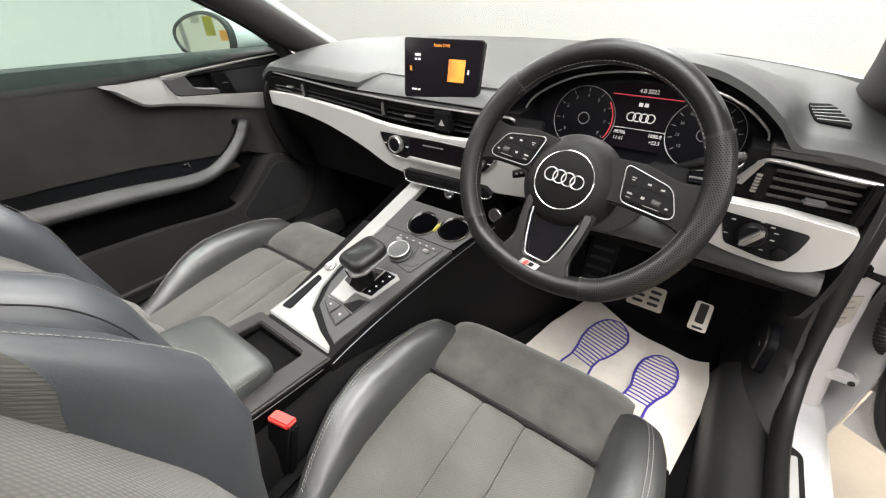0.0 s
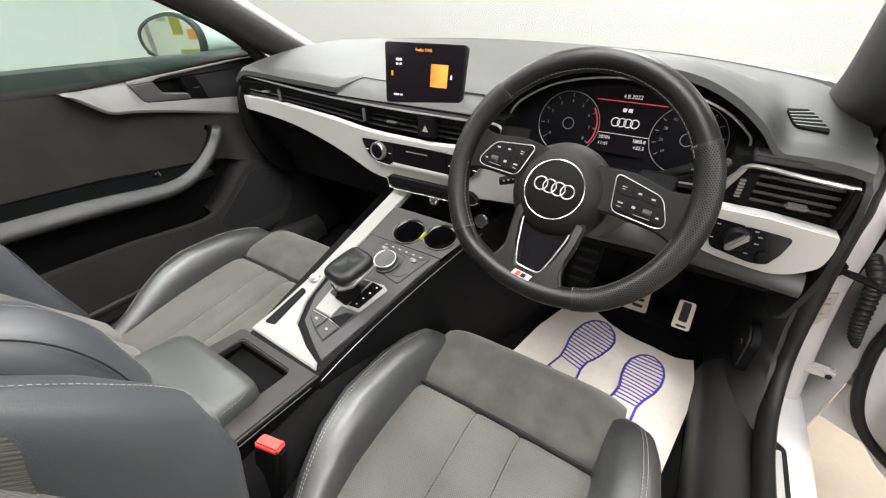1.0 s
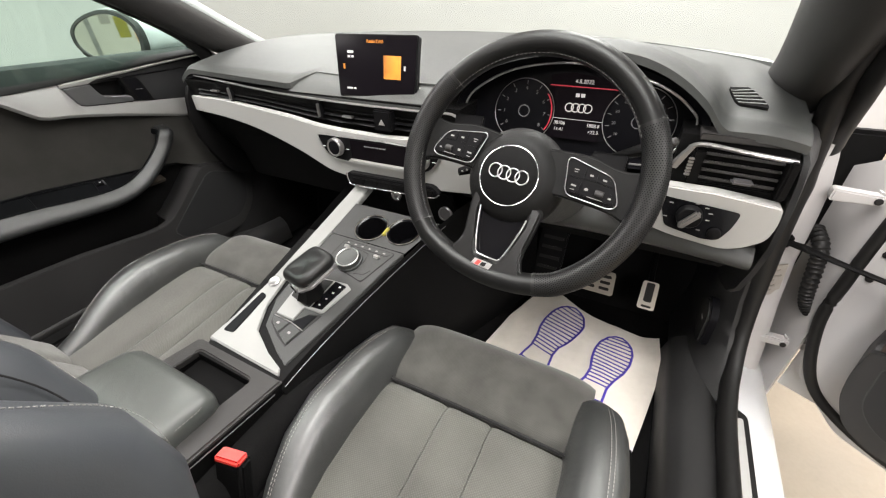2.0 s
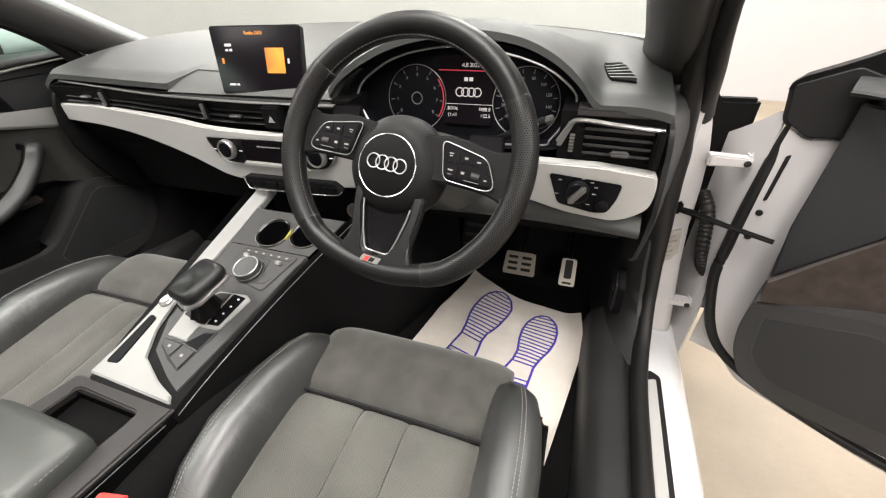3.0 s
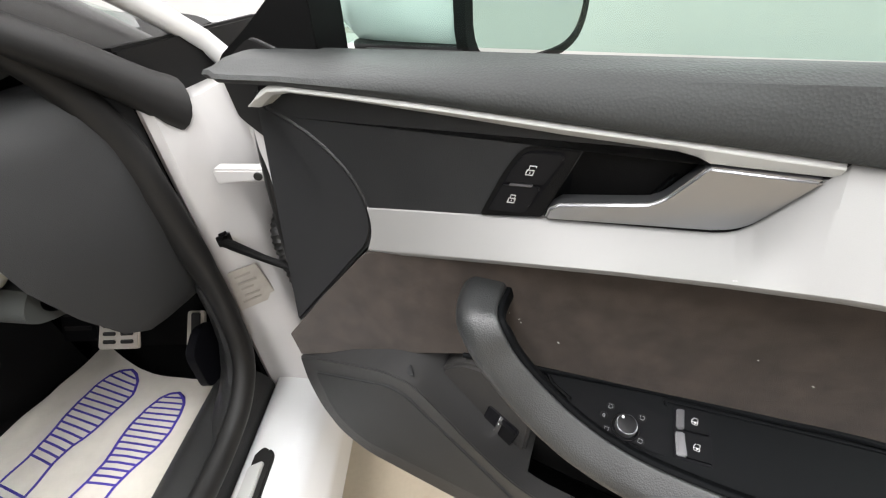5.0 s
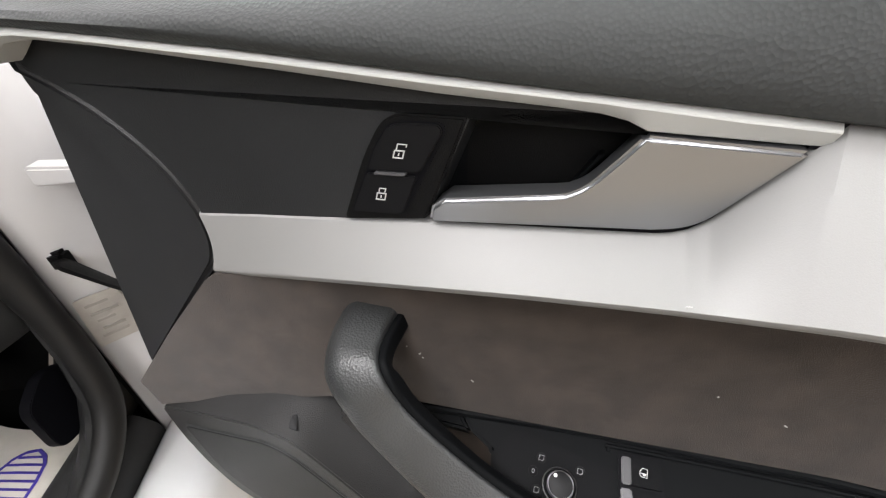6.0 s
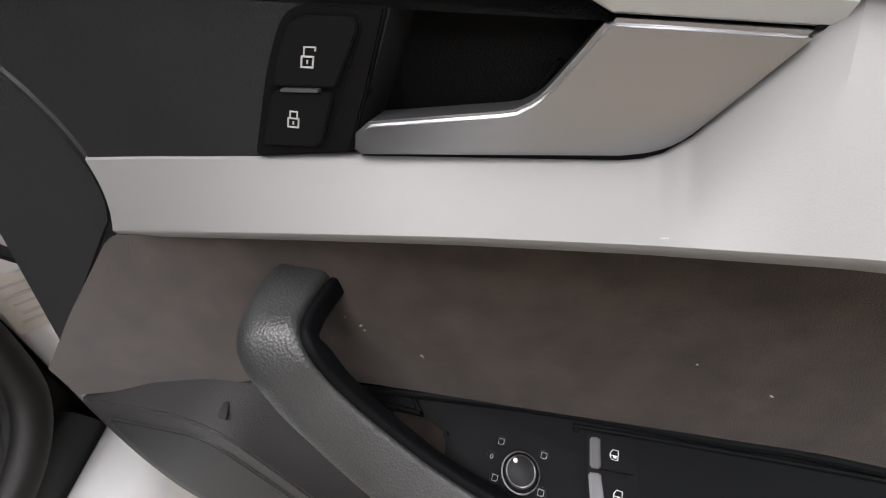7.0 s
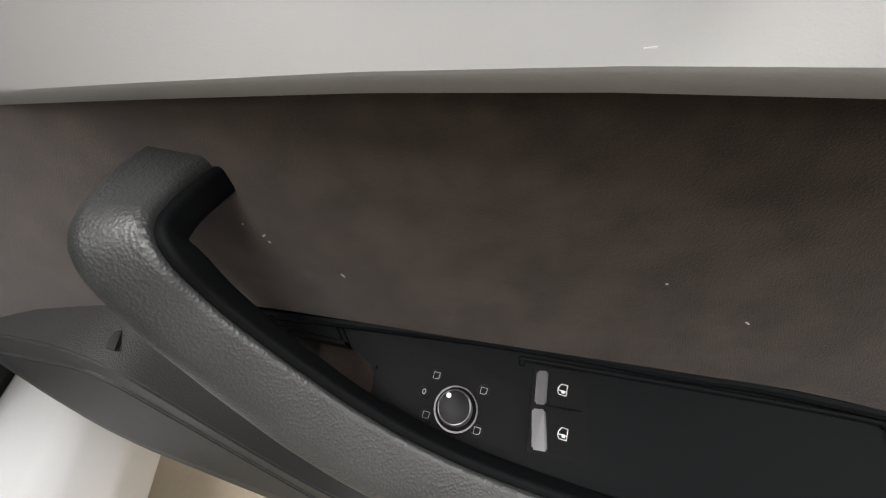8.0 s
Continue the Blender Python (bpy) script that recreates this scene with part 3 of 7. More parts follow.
# core below the pad
part("dash_core", prism([(0.030, 0.895), (0.30, 0.90), (0.45, 0.80), (0.45, 0.66), (0.25, 0.60), (0.16, 0.63), (0.085, 0.72), (0.055, 0.79)], lambda u, v, d: Vector((d, u, v)), -0.69, 0.16), HARD, dash)
part("dash_core_right", prism([(0.040, 0.895), (0.10, 0.90), (0.30, 0.80), (0.30, 0.66), (0.14, 0.655), (0.060, 0.70), (0.030, 0.79)], lambda u, v, d: Vector((d, u, v)), 0.535, 0.685), HARD, dash)
part("column_housing", prism([(0.17, 0.90), (0.30, 0.90), (0.30, 0.66), (0.14, 0.66), (0.06, 0.70), (0.06, 0.795), (0.09, 0.812), (0.17, 0.816)], lambda u, v, d: Vector((d, u, v)), 0.155, 0.54), HARD, dash)
part("glovebox_lid", prism(rounded([(-0.62, 0.785), (-0.45, 0.775), (-0.29, 0.735), (-0.17, 0.69), (-0.17, 0.60), (-0.62, 0.60)], 0.02), lambda u, v, d: Vector((u, 0.085 - d + 0.25 * (0.78 - v), v)), 0.0, 0.02, 0.005), HARD, dash, "black glovebox lid")
# silver trim
trim_top = [(-0.690, 0.852), (-0.560, 0.855), (-0.461, 0.850), (-0.305, 0.840), (-0.187, 0.828), (-0.02, 0.826), (0.10, 0.832), (0.30, 0.835)]
trim_bot = [(0.30, 0.742), (0.12, 0.722), (0.03, 0.714), (-0.10, 0.710), (-0.182, 0.716), (-0.235, 0.735), (-0.279, 0.753), (-0.36, 0.778), (-0.452, 0.797), (-0.56, 0.808), (-0.690, 0.812)]
part("trim_strip", prism([*spline([(*p, 0) for p in trim_top], 5), *spline([(*p, 0) for p in trim_bot], 5)], lambda u, v, d: Vector((u, 0.030 - d + 0.02 * (u / 0.69) ** 2 - 0.10 * min(0, v - 0.78), v)), 0.0, 0.018, 0.002, 3), SILVER, dash, "satin silver dashboard trim")
part("trim_panel", prism(rounded([(0.445, 0.822), (0.600, 0.822), (0.687, 0.814), (0.690, 0.790), (0.687, 0.758), (0.663, 0.737), (0.636, 0.727), (0.560, 0.735), (0.505, 0.750), (0.445, 0.770)], [0, 0, 0.006, 0.01, 0.012, 0.012, 0.012, 0.02, 0, 0]), lambda u, v, d: Vector((u, 0.030 - d - 0.10 * min(0, v - 0.78), v)), 0.0, 0.026, 0.0022, 3), SILVER, dash, "satin silver trim around the light switch")
# long vent band
part("vent_recess", prism([(-0.665, 0.858), (-0.60, 0.905), (-0.30, 0.890), (0.155, 0.880), (0.155, 0.835), (-0.18, 0.832), (-0.46, 0.852)], XZ(0.062), 0.0, 0.008), DIALS, dash)
for k in range(4):
    f = (k + 0.55) / 4.1
    pts = [(x, 0.036 + 0.002 * k, lo + (hi - lo) * f) for x, lo, hi in ((-0.645, 0.858, 0.898), (-0.46, 0.853, 0.893), (-0.30, 0.843, 0.886), (-0.18, 0.834, 0.882), (0.0, 0.834, 0.880), (0.155, 0.838, 0.880))]
    part("vent_slat", tube(spline(pts, 6), 0.0060, 8, flat=0.28, up=(0, -0.25, 1)), BUTTONS, dash)
for x, z in ((-0.507, 0.872), (-0.202, 0.860)):
    post = part("vent_post", box((x, 0.034, z), (0.013, 0.012, 0.040), 0.001), BUTTONS, dash)
    part("vent_wheel", box((x, 0.026, z), (0.0055, 0.007, 0.030), 0.001), HANDLE, post)
for x, z in ((-0.57, 0.874), (-0.12, 0.853)):
    part("vent_tab", box((x, 0.030, z), (0.03, 0.012, 0.005), 0.002), HANDLE, dash)
part("chrome_line", tube(spline([(-0.655, 0.040, 0.906), (-0.50, 0.032, 0.898), (-0.32, 0.028, 0.888), (-0.10, 0.026, 0.884), (0.08, 0.026, 0.885), (0.145, 0.028, 0.885), (0.157, 0.030, 0.868), (0.152, 0.032, 0.845)], 8), 0.0034, 8, flat=0.8), HANDLE, dash, "satin chrome line over the vents")
hz = part("hazard_button", box((-0.018, 0.032, 0.857), (0.044, 0.03, 0.044), 0.003), BUTTONS, dash, "hazard light button")
part("hazard_symbol", prism([(-0.026, 0.849), (-0.010, 0.849), (-0.018, 0.862)], XZ(0.0175), 0.0, 0.0012), THREAD, hz, "grey warning triangle")

# climate panel
clim = thing("climate_panel", (-0.04, 0.0, 0.74), "gloss black climate panel with two rotary knobs", "control panel")
CL = lambda u, v, d: Vector((u, 0.012 - d - 0.12 * min(0, v - 0.80), v))
cl_out = rounded([(-0.202, 0.811), (-0.02, 0.816), (0.130, 0.814), (0.116, 0.784), (0.090, 0.7595), (0.023, 0.756), (-0.115, 0.752), (-0.174, 0.756), (-0.192, 0.776)], [0.008, 0, 0.008, 0.02, 0.025, 0, 0, 0.02, 0.02])
part("bezel", tube([CL(p[0], p[1], 0.0045) for p in cl_out], 0.0014, 8, True), HANDLE, clim, "thin chrome outline")
part("panel", prism(cl_out, CL, 0.0, 0.0045, 0.0005), BUTTONS, clim)
part("display", prism(rounded([(-0.104, 0.809), (0.044, 0.811), (0.042, 0.7665), (-0.108, 0.7645)], 0.003), CL, 0.005, 0.007, 0.0005), SCREEN, clim)
for k in range(6):
    part("display_bar", box((-0.06 + 0.010 * k, 0.0042, 0.8005 + 0.0002 * k), (0.008, 0.001, 0.0024)), DIMMARK, clim)
part("chrome_rail", prism([(-0.110, 0.7640), (0.044, 0.7660), (0.054, 0.7560), (-0.124, 0.7535)], CL, 0.004, 0.011, 0.002), SILVER, clim, "bright metal rail")
for kx, kz in ((-0.147, 0.788), (0.081, 0.791)):
    kn = part("rotary_knob", lathe((kx, 0.008, kz), (0, -1, 0.05), [(0.0, 0), (0.0215, 0), (0.0210, 0.010), (0.0195, 0.0125), (0.0165, 0.0120), (0.0160, 0.0105), (0, 0.010)], 36), HANDLE, clim, "ribbed chrome rotary knob")
    part("knob_face", disc((kx, -0.0022, kz), (0, -1, 0.05), 0.0158, 0.0012, 0.0004), DIALS, kn)
for bx, bz in ((-0.186, 0.785), (-0.115, 0.786), (0.052, 0.788), (0.112, 0.790)):
    part("panel_mark", box((bx, 0.0068, bz), (0.008, 0.0012, 0.0014)), MARK, clim)
XF[0] = Matrix.Translation((0, 0, 0.008))
row = thing("button_row", (0.0, 0.0, 0.70), "row of black push buttons with a chrome lower edge", "buttons")
part("backing", prism(rounded([(-0.125, 0.722), (0.105, 0.728), (0.125, 0.712), (0.105, 0.703), (-0.105, 0.694), (-0.122, 0.704)], 0.006), XZ(0.02), 0.0, 0.018, 0.002), BUTTONS, row)
part("chrome_edge", tube(spline([(-0.124, 0.0, 0.722), (-0.119, -0.001, 0.703), (-0.104, -0.002, 0.695), (0.0, -0.002, 0.699), (0.104, -0.002, 0.704), (0.126, -0.001, 0.714)], 8), 0.0018, 8), CHROME, row)
for k in range(6):
    part("button", box((-0.090 + 0.037 * k, 0.001, 0.7085 + 0.0012 * k), (0.033, 0.006, 0.014), 0.002), HARD, row)
XF[0] = Matrix.Identity(4)
part("console_face", prism(rounded([(-0.115, 0.70), (0.13, 0.705), (0.155, 0.62), (-0.11, 0.61)], 0.01), lambda u, v, d: Vector((u, 0.05 - d + 0.1 * (0.70 - v), v)), 0.0, 0.01), HARD, dash)
sock = part("power_socket", lathe((-0.012, 0.044, 0.678), (0, -1, 0.1), [(0.0, 0), (0.016, 0), (0.016, 0.010), (0.012, 0.012), (0.0105, 0.004), (0, 0.004)], 28), CHROME, dash, "chrome rimmed power socket")
part("socket_core", disc((-0.012, 0.040, 0.678), (0, -1, 0.1), 0.006, 0.008, 0.001, 16), HANDLE, sock)
part("start_button", lathe((0.118, 0.045, 0.655), (0, -1, 0.2), [(0, 0), (0.017, 0), (0.017, 0.008), (0.0145, 0.0095), (0.0135, 0.0075), (0, 0.0075)], 28), HANDLE, dash, "round start button")

# right air vent
rv = thing("side_vent", (0.62, 0.03, 0.82), "black side air vent with horizontal slats", "air vent")
part("recess", prism(rounded([(0.532, 0.842), (0.556, 0.886), (0.684, 0.878), (0.684, 0.822), (0.56, 0.828)], 0.004), XZ(0.060), 0.0, 0.004), GLOSS, rv)
part("frame", merge([box((0.6785, 0.035, 0.849), (0.012, 0.05, 0.058), 0.003), box((0.565, 0.04, 0.852), (0.016, 0.04, 0.052), 0.003), box((0.62, 0.045, 0.823), (0.12, 0.03, 0.006), 0.002)]), HARD, rv)
for k in range(4):
    part("slat", box((0.622, 0.036, 0.832 + 0.0125 * k - 0.0004), (0.10, 0.022, 0.0042), 0.0015, m=pose(0, 0, 0, -16, 1.5, 0)), GREYP, rv)
part("chrome_line", tube(spline([(0.534, 0.030, 0.850), (0.547, 0.026, 0.873), (0.556, 0.024, 0.8845), (0.575, 0.022, 0.8865), (0.62, 0.020, 0.8825), (0.682, 0.024, 0.8765)], 8), 0.0035, 8), HANDLE, rv, "satin chrome line")
part("chrome_corner", prism(rounded([(0.5330, 0.8450), (0.5405, 0.8440), (0.5580, 0.8840), (0.5480, 0.8835)], 0.002), XZ(0.0275), 0.0, 0.004, 0.001), HANDLE, rv, "satin chrome corner")
part("tab", box((0.628, 0.017, 0.840), (0.028, 0.016, 0.007), 0.003), LIP, rv)
part("thumb_wheel", merge([box((0.556, 0.018, 0.840 + 0.005 * k), (0.008, 0.006, 0.0032), 0.001) for k in range(6)]), HANDLE, rv)
part("ledge", prism(rounded([(0.558, 0.893), (0.678, 0.887), (0.680, 0.896), (0.558, 0.903)], 0.003), lambda u, v, d: Vector((u, 0.065 - d + 0.6 * max(0, u - 0.645), v)), 0.0, 0.044, 0.004), GREYP, dash)

# light switch
ls = thing("light_switch", (0.59, 0.0, 0.74), "gloss black headlight switch panel with a rotary knob", "switch")
LS = lambda u, v, d: Vector((u, 0.0045 - d - 0.10 * min(0, v - 0.78), v))
part("panel", prism(rounded([(0.529, 0.806), (0.642, 0.797), (0.637, 0.768), (0.627, 0.744), (0.605, 0.741), (0.548, 0.753)], 0.007), LS, 0.0, 0.003, 0.001), GLOSS, ls)
kn = part("knob", lathe((0.577, 0.002, 0.780), (0, -1, 0), [(0, 0), (0.0185, 0), (0.018, 0.010), (0.016, 0.013), (0, 0.013)], 32), BUTTONS, ls, "rotary light knob")
part("knob_grip", box((0.577, -0.015, 0.780), (0.036, 0.012, 0.010), 0.003, m=pose(0, 0, 0, 0, -52, 0)), HANDLE, kn, "satin metal grip")
part("push_knob", disc((0.618, 0.003, 0.757), (0, -1, 0), 0.0095, 0.006, 0.002, 20), BUTTONS, ls)
for u, v in ((0.548, 0.797), (0.545, 0.772), (0.583, 0.802), (0.597, 0.797), (0.604, 0.789), (0.603, 0.777), (0.596, 0.757)):
    part("symbol", box((u, 0.0008 - 0.10 * min(0, v - 0.78), v), (0.006, 0.001, 0.0020), 0.0004), THREAD, ls)

# demister vent in the pad
dv = thing("demister_vent", (0.61, 0.14, 0.92), "black slatted demister vent in the dashboard top", "air vent")
c00, c10, c01, c11 = [Vector((x, y, 0)) for x, y in ((0.596, 0.092), (0.639, 0.084), (0.584, 0.150), (0.614, 0.156))]


def VP(u, v, d):
    """A point over the pad, inside the vent's outline."""
    p = c00 * (1 - u) * (1 - v) + c10 * u * (1 - v) + c01 * (1 - u) * v + c11 * u * v
    return Vector((p.x, p.y, pad_z(p.x, p.y))) + Vector((0.12, -0.2, 1)) * d


def vent_edge(v):
    """Half width of the vent, drawn in at its rounded ends."""
    return 0.5 - 0.10 * abs(2 * v - 1) ** 6


# black sheet laid on the pad stands in for the shaded opening
part("well", sheet(lambda u, v: VP(0.5 + (2 * u - 1) * vent_edge(v), v, 0.0036), 8, 20, 0.010), CARPET, dv)
# pad-coloured slats drawn in silver, the sky's reflection put in their colour
for k in range(5):
    v0 = 0.12 + 0.17 * k
    part("slat", sheet(lambda u, v, v0=v0: VP(0.5 + (2 * u - 1) * (vent_edge(v0) - 0.02), v0 + 0.10 * (u - 0.5) + 0.020 * v, 0.0044), 8, 2, 0.0008), SATIN, dv)

# centre screen
scr = thing("infotainment_screen", (-0.05, 0.06, 0.9), "black freestanding tablet-style centre screen", "screen")
tl, tr, bl, br = Vector((-0.152, 0.063, 1.015)), Vector((0.040, 0.093, 1.013)), Vector((-0.134, 0.031, 0.897)), Vector((0.044, 0.058, 0.893))
nrm = (tr - tl).cross(bl - tl).normalized()
SC = lambda u, v, d: (bl * (1 - u) * (1 - v) + br * u * (1 - v) + tl * (1 - u) * v + tr * u * v) - nrm * d * (-1 if nrm.y < 0 else 1)
part("housing", prism(rounded([(0, 0), (1, 0), (1, 1), (0, 1)], 0.05), SC, -0.018, 0.0, 0.003), BUTTONS, scr)
part("panel", prism(rounded([(0.02, 0.03), (0.98, 0.03), (0.98, 0.975), (0.02, 0.975)], 0.03), SC, -0.001, 0.0012, 0.0004), SCREEN, scr, "dark lit display")
part("cover_tile", prism([(0.60, 0.32), (0.81, 0.32), (0.81, 0.68), (0.60, 0.68)], SC, 0.0012, 0.0016), ORANGE, scr, "orange album tile")
su, sv = (br - bl).normalized(), (tl - bl).normalized()


def on_screen(u, v, d=0.0016):
    p = SC(u, v, d)
    w = su.cross(sv).normalized()
    return Matrix(((su.x, sv.x, w.x, p.x), (su.y, sv.y, w.y, p.y), (su.z, sv.z, w.z, p.z), (0, 0, 0, 1)))


writing("title_text", "Radio DAB", 0.0085, on_screen(0.5, 0.885), ORANGE, scr)
for a, b, w, h in ((0.155, 0.70, 0.075, 0.04), (0.155, 0.63, 0.03, 0.035), (0.20, 0.63, 0.03, 0.035), (0.12, 0.13, 0.075, 0.03), (0.21, 0.13, 0.03, 0.03), (0.845, 0.46, 0.02, 0.07)):
    part("screen_mark", prism([(a, b), (a + w, b), (a + w, b + h), (a, b + h)], SC, 0.0012, 0.0016), GLOW, scr)
part("source_mark", prism([(0.09, 0.45), (0.115, 0.45), (0.115, 0.53), (0.09, 0.53)], SC, 0.0012, 0.0016), ORANGE, scr)

# instrument cluster
cl = thing("instrument_cluster", (0.345, 0.1, 0.83), "instrument cluster with two round dials and a lit colour display", "instruments")
tilt = 0.20
CY = lambda u, v, d: Vector((u, 0.112 - d + tilt * (v - 0.89), v))
c_out = spline([(0.149, 0.892, 0), (0.166, 0.921, 0), (0.221, 0.954, 0), (0.280, 0.970, 0), (0.345, 0.976, 0), (0.412, 0.969, 0), (0.470, 0.956, 0), (0.514, 0.938, 0), (0.545, 0.915, 0), (0.553, 0.902, 0), (0.550, 0.889, 0), (0.536, 0.860, 0), (0.519, 0.836, 0), (0.500, 0.826, 0), (0.345, 0.822, 0), (0.200, 0.826, 0), (0.178, 0.838, 0), (0.156, 0.872, 0)], 5, True)
part("backing", prism(c_out, CY, -0.01, 0.0), DIALS, cl)
# dial black stands for the deep shadow inside the cowl
part("cowl_wall", loft([[CY(p.x, p.y, 0.0) for p in c_out], [CY(0.345 + (p.x - 0.345) * 1.02, 0.895 + (p.y - 0.895) * 1.03, 0.030) for p in c_out], [CY(0.345 + (p.x - 0.345) * 1.085, 0.895 + (p.y - 0.895) * (1.17 if p.y > 0.895 else 1.05), 0.041) for p in c_out]], False), DIALS, cl, "inner wall of the cowl, blackened as shade")
part("chrome_frame", tube([CY(p.x, p.y, 0.031) for p in c_out], 0.0021, 8, True), HANDLE, cl, "thin chrome frame")
for dx, lo in ((0.262, 0), (0.468, 1)):
    dial = part("dial", disc(CY(dx, 0.886, 0.001), (0, -1, tilt), 0.058, 0.003, 0.001, 48), DIALS, cl, "black round dial")
    part("dial_ring", ring(CY(dx, 0.886, 0.006), (0, -1, tilt), 0.0585, 0.0006, 48, 8), HANDLE, dial)
    part("dial_hub", ring(CY(dx, 0.886, 0.005), (0, -1, tilt), 0.0105, 0.0008, 24, 6), DIMMARK, dial)
    for k in range(9 if not lo else 12):
        a = radians(215 - k * (250 / (8 if not lo else 11)))
        c, s_ = math.cos(a), math.sin(a)
        part("tick_mark", prism([(dx + c * r - s_ * w, 0.886 + s_ * r + c * w) for r, w in ((0.047, -0.0006), (0.054, -0.0006), (0.054, 0.0006), (0.047, 0.0006))], CY, 0.0042, 0.0046), DIMMARK, dial)
    vals = [str(k) for k in range(0, 9)] if not lo else [str(v) for v in (10, 20, 30, 40, 60, 80, 100, 120, 140, 160)]
    for k, t_ in enumerate(vals):
        a = radians(215 - k * (250 / (len(vals) - 1)))
        p = CY(dx + 0.040 * math.cos(a), 0.886 + 0.040 * math.sin(a), 0.0046)
        writing("numeral", t_, 0.0085 if not lo else 0.0070, Matrix.Translation(p) @ pose(0, 0, 0, 90 - math.degrees(math.atan(tilt)) * 1), DIMMARK, dial)
arc = [CY(0.262 + 0.054 * math.cos(radians(a)), 0.886 + 0.054 * math.sin(radians(a)), 0.006) for a in range(38, -42, -8)]
part("red_zone", tube(arc, 0.0012, 6), REDLIT, cl, "red rev limit band")
part("display", prism(rounded([(0.304, 0.952), (0.345, 0.957), (0.430, 0.946), (0.412, 0.90), (0.408, 0.845), (0.315, 0.845), (0.322, 0.90)], 0.004), CY, 0.0045, 0.006), SCREEN, cl, "lit centre display")
part("red_line", prism([(0.306, 0.9345), (0.425, 0.9335), (0.425, 0.9350), (0.306, 0.9360)], CY, 0.006, 0.0065), REDLIT, cl)
dm = lambda u, v: Matrix.Translation(CY(u, v, 0.0066)) @ pose(0, 0, 0, 90 - math.degrees(math.atan(tilt)))
writing("date_text", "4.8.2022", 0.0095, dm(0.366, 0.9435), GLOW, cl)
writing("clock_text", "11:41", 0.0085, dm(0.334, 0.861), GLOW, cl)
writing("mileage_text", "38706", 0.0085, dm(0.334, 0.872), GLOW, cl)
writing("trip_text", "1888.8", 0.0085, dm(0.395, 0.872), GLOW, cl)
writing("temperature_text", "+22.5", 0.0085, dm(0.397, 0.861), GLOW, cl)
part("divider", prism([(0.320, 0.8795), (0.410, 0.8795), (0.410, 0.8802), (0.320, 0.8802)], CY, 0.006, 0.0065), GLOW, cl)
for k in range(4):
    part("emblem_ring", ring(CY(0.347 + 0.0110 * k, 0.900, 0.0066), (0, -1, tilt), 0.0072, 0.0009, 28, 6), GLOW, cl)
part("model_bar", merge([prism([(0.3545, 0.918), (0.3615, 0.918), (0.3615, 0.924), (0.3545, 0.924)], CY, 0.006, 0.0065), prism([(0.3640, 0.918), (0.3710, 0.918), (0.3710, 0.924), (0.3640, 0.924)], CY, 0.006, 0.0065)]), GLOW, cl)

# lower dash on the driver's side
low = thing("knee_panel", (0.5, 0.02, 0.66), "dark grey plastic knee panel below the driver's trim", "panel")
part("panel", sheet(lambda u, v: Vector((0.30 + 0.385 * u, 0.030 + 0.012 * math.sin(math.pi * u) - 0.03 * math.sin(math.pi * v * 0.8) + 0.09 * v ** 3, 0.765 - 0.035 * u * (1 - v) - 0.105 * v + 0.01 * u * v)), 24, 14, 0.02, (0, 1, 0)), SOFT, low)
part("underside", box((0.47, 0.20, 0.655), (0.40, 0.22, 0.02), 0.004), HARD, low)
shroud = thing("steering_column", (0.345, -0.02, 0.75), "black plastic steering column shroud with two stalks", "steering column")
ax = Vector((0, -0.87, 0.493))
base = Vector((0.345, 0.08, 0.745))
part("shroud", loft([[base + ax * (0.075 * k) + Vector((0.060 * r * math.cos(a), 0.493 * 0.055 * r * math.sin(a), 0.87 * 0.055 * r * math.sin(a))) for a in [2 * math.pi * j / 24 for j in range(24)]] for k, r in ((0, 1.25), (1, 1.2), (2, 1.05), (2.6, 0.85))]), SOFT, shroud, "grey plastic shroud")
for sx, label in ((1, "wiper stalk"), (-1, "indicator stalk")):
    a0, a1 = Vector((0.345 + sx * 0.05, -0.005, 0.835)), (Vector((0.520, -0.028, 0.898)) if sx > 0 else Vector((0.190, -0.035, 0.80)))
    st = part("stalk", tube([a0, a0.lerp(a1, 0.5), a0.lerp(a1, 0.7), a1], [0.008, 0.009, 0.013, 0.010], 12, flat=0.7), HARD, shroud, "black " + label)
    if sx > 0:
        part("stalk_end", tube([a1 + (a1 - a0) * 0.005, a1 + (a1 - a0) * 0.05, a1 + (a1 - a0) * 0.07], [0.0095, 0.0088, 0.005], 12, flat=0.7), GREYP, st, "grey end button")
    for k in range(3):
        part("stalk_mark", box(a0.lerp(a1, 0.74 + 0.08 * k) + Vector((0, -0.0115, 0.003)), (0.0035, 0.001, 0.0030)), THREAD, st)
    part("paddle", box((0.345 + sx * 0.105, -0.105, 0.895 - sx * 0.015), (0.05, 0.006, 0.035), 0.003, m=pose(0, 0, 0, -28, 0, 0)), BUTTONS, shroud)

# ---- steering wheel ----
wheel = thing("steering_wheel", (0.342, -0.155, 0.878), "black leather three-spoke sports steering wheel with white stitching", "steering wheel")
WM = Matrix(((1, 0, 0, 0.342), (0, 0.493, -0.87, -0.155), (0, 0.87, 0.493, 0.878), (0, 0, 0, 1))) @ pose(0, 0, 0, 0, 0, -7.5)
XF[0] = WM
WR = 0.1675


def rim(a, k=1.0):
    r = WR * k
    x, y = r * math.cos(a), r * math.sin(a)
    if y < -0.8 * r:
        y = -0.8 * r + (y + 0.8 * r) * 0.72
    return Vector((x, y, 0))


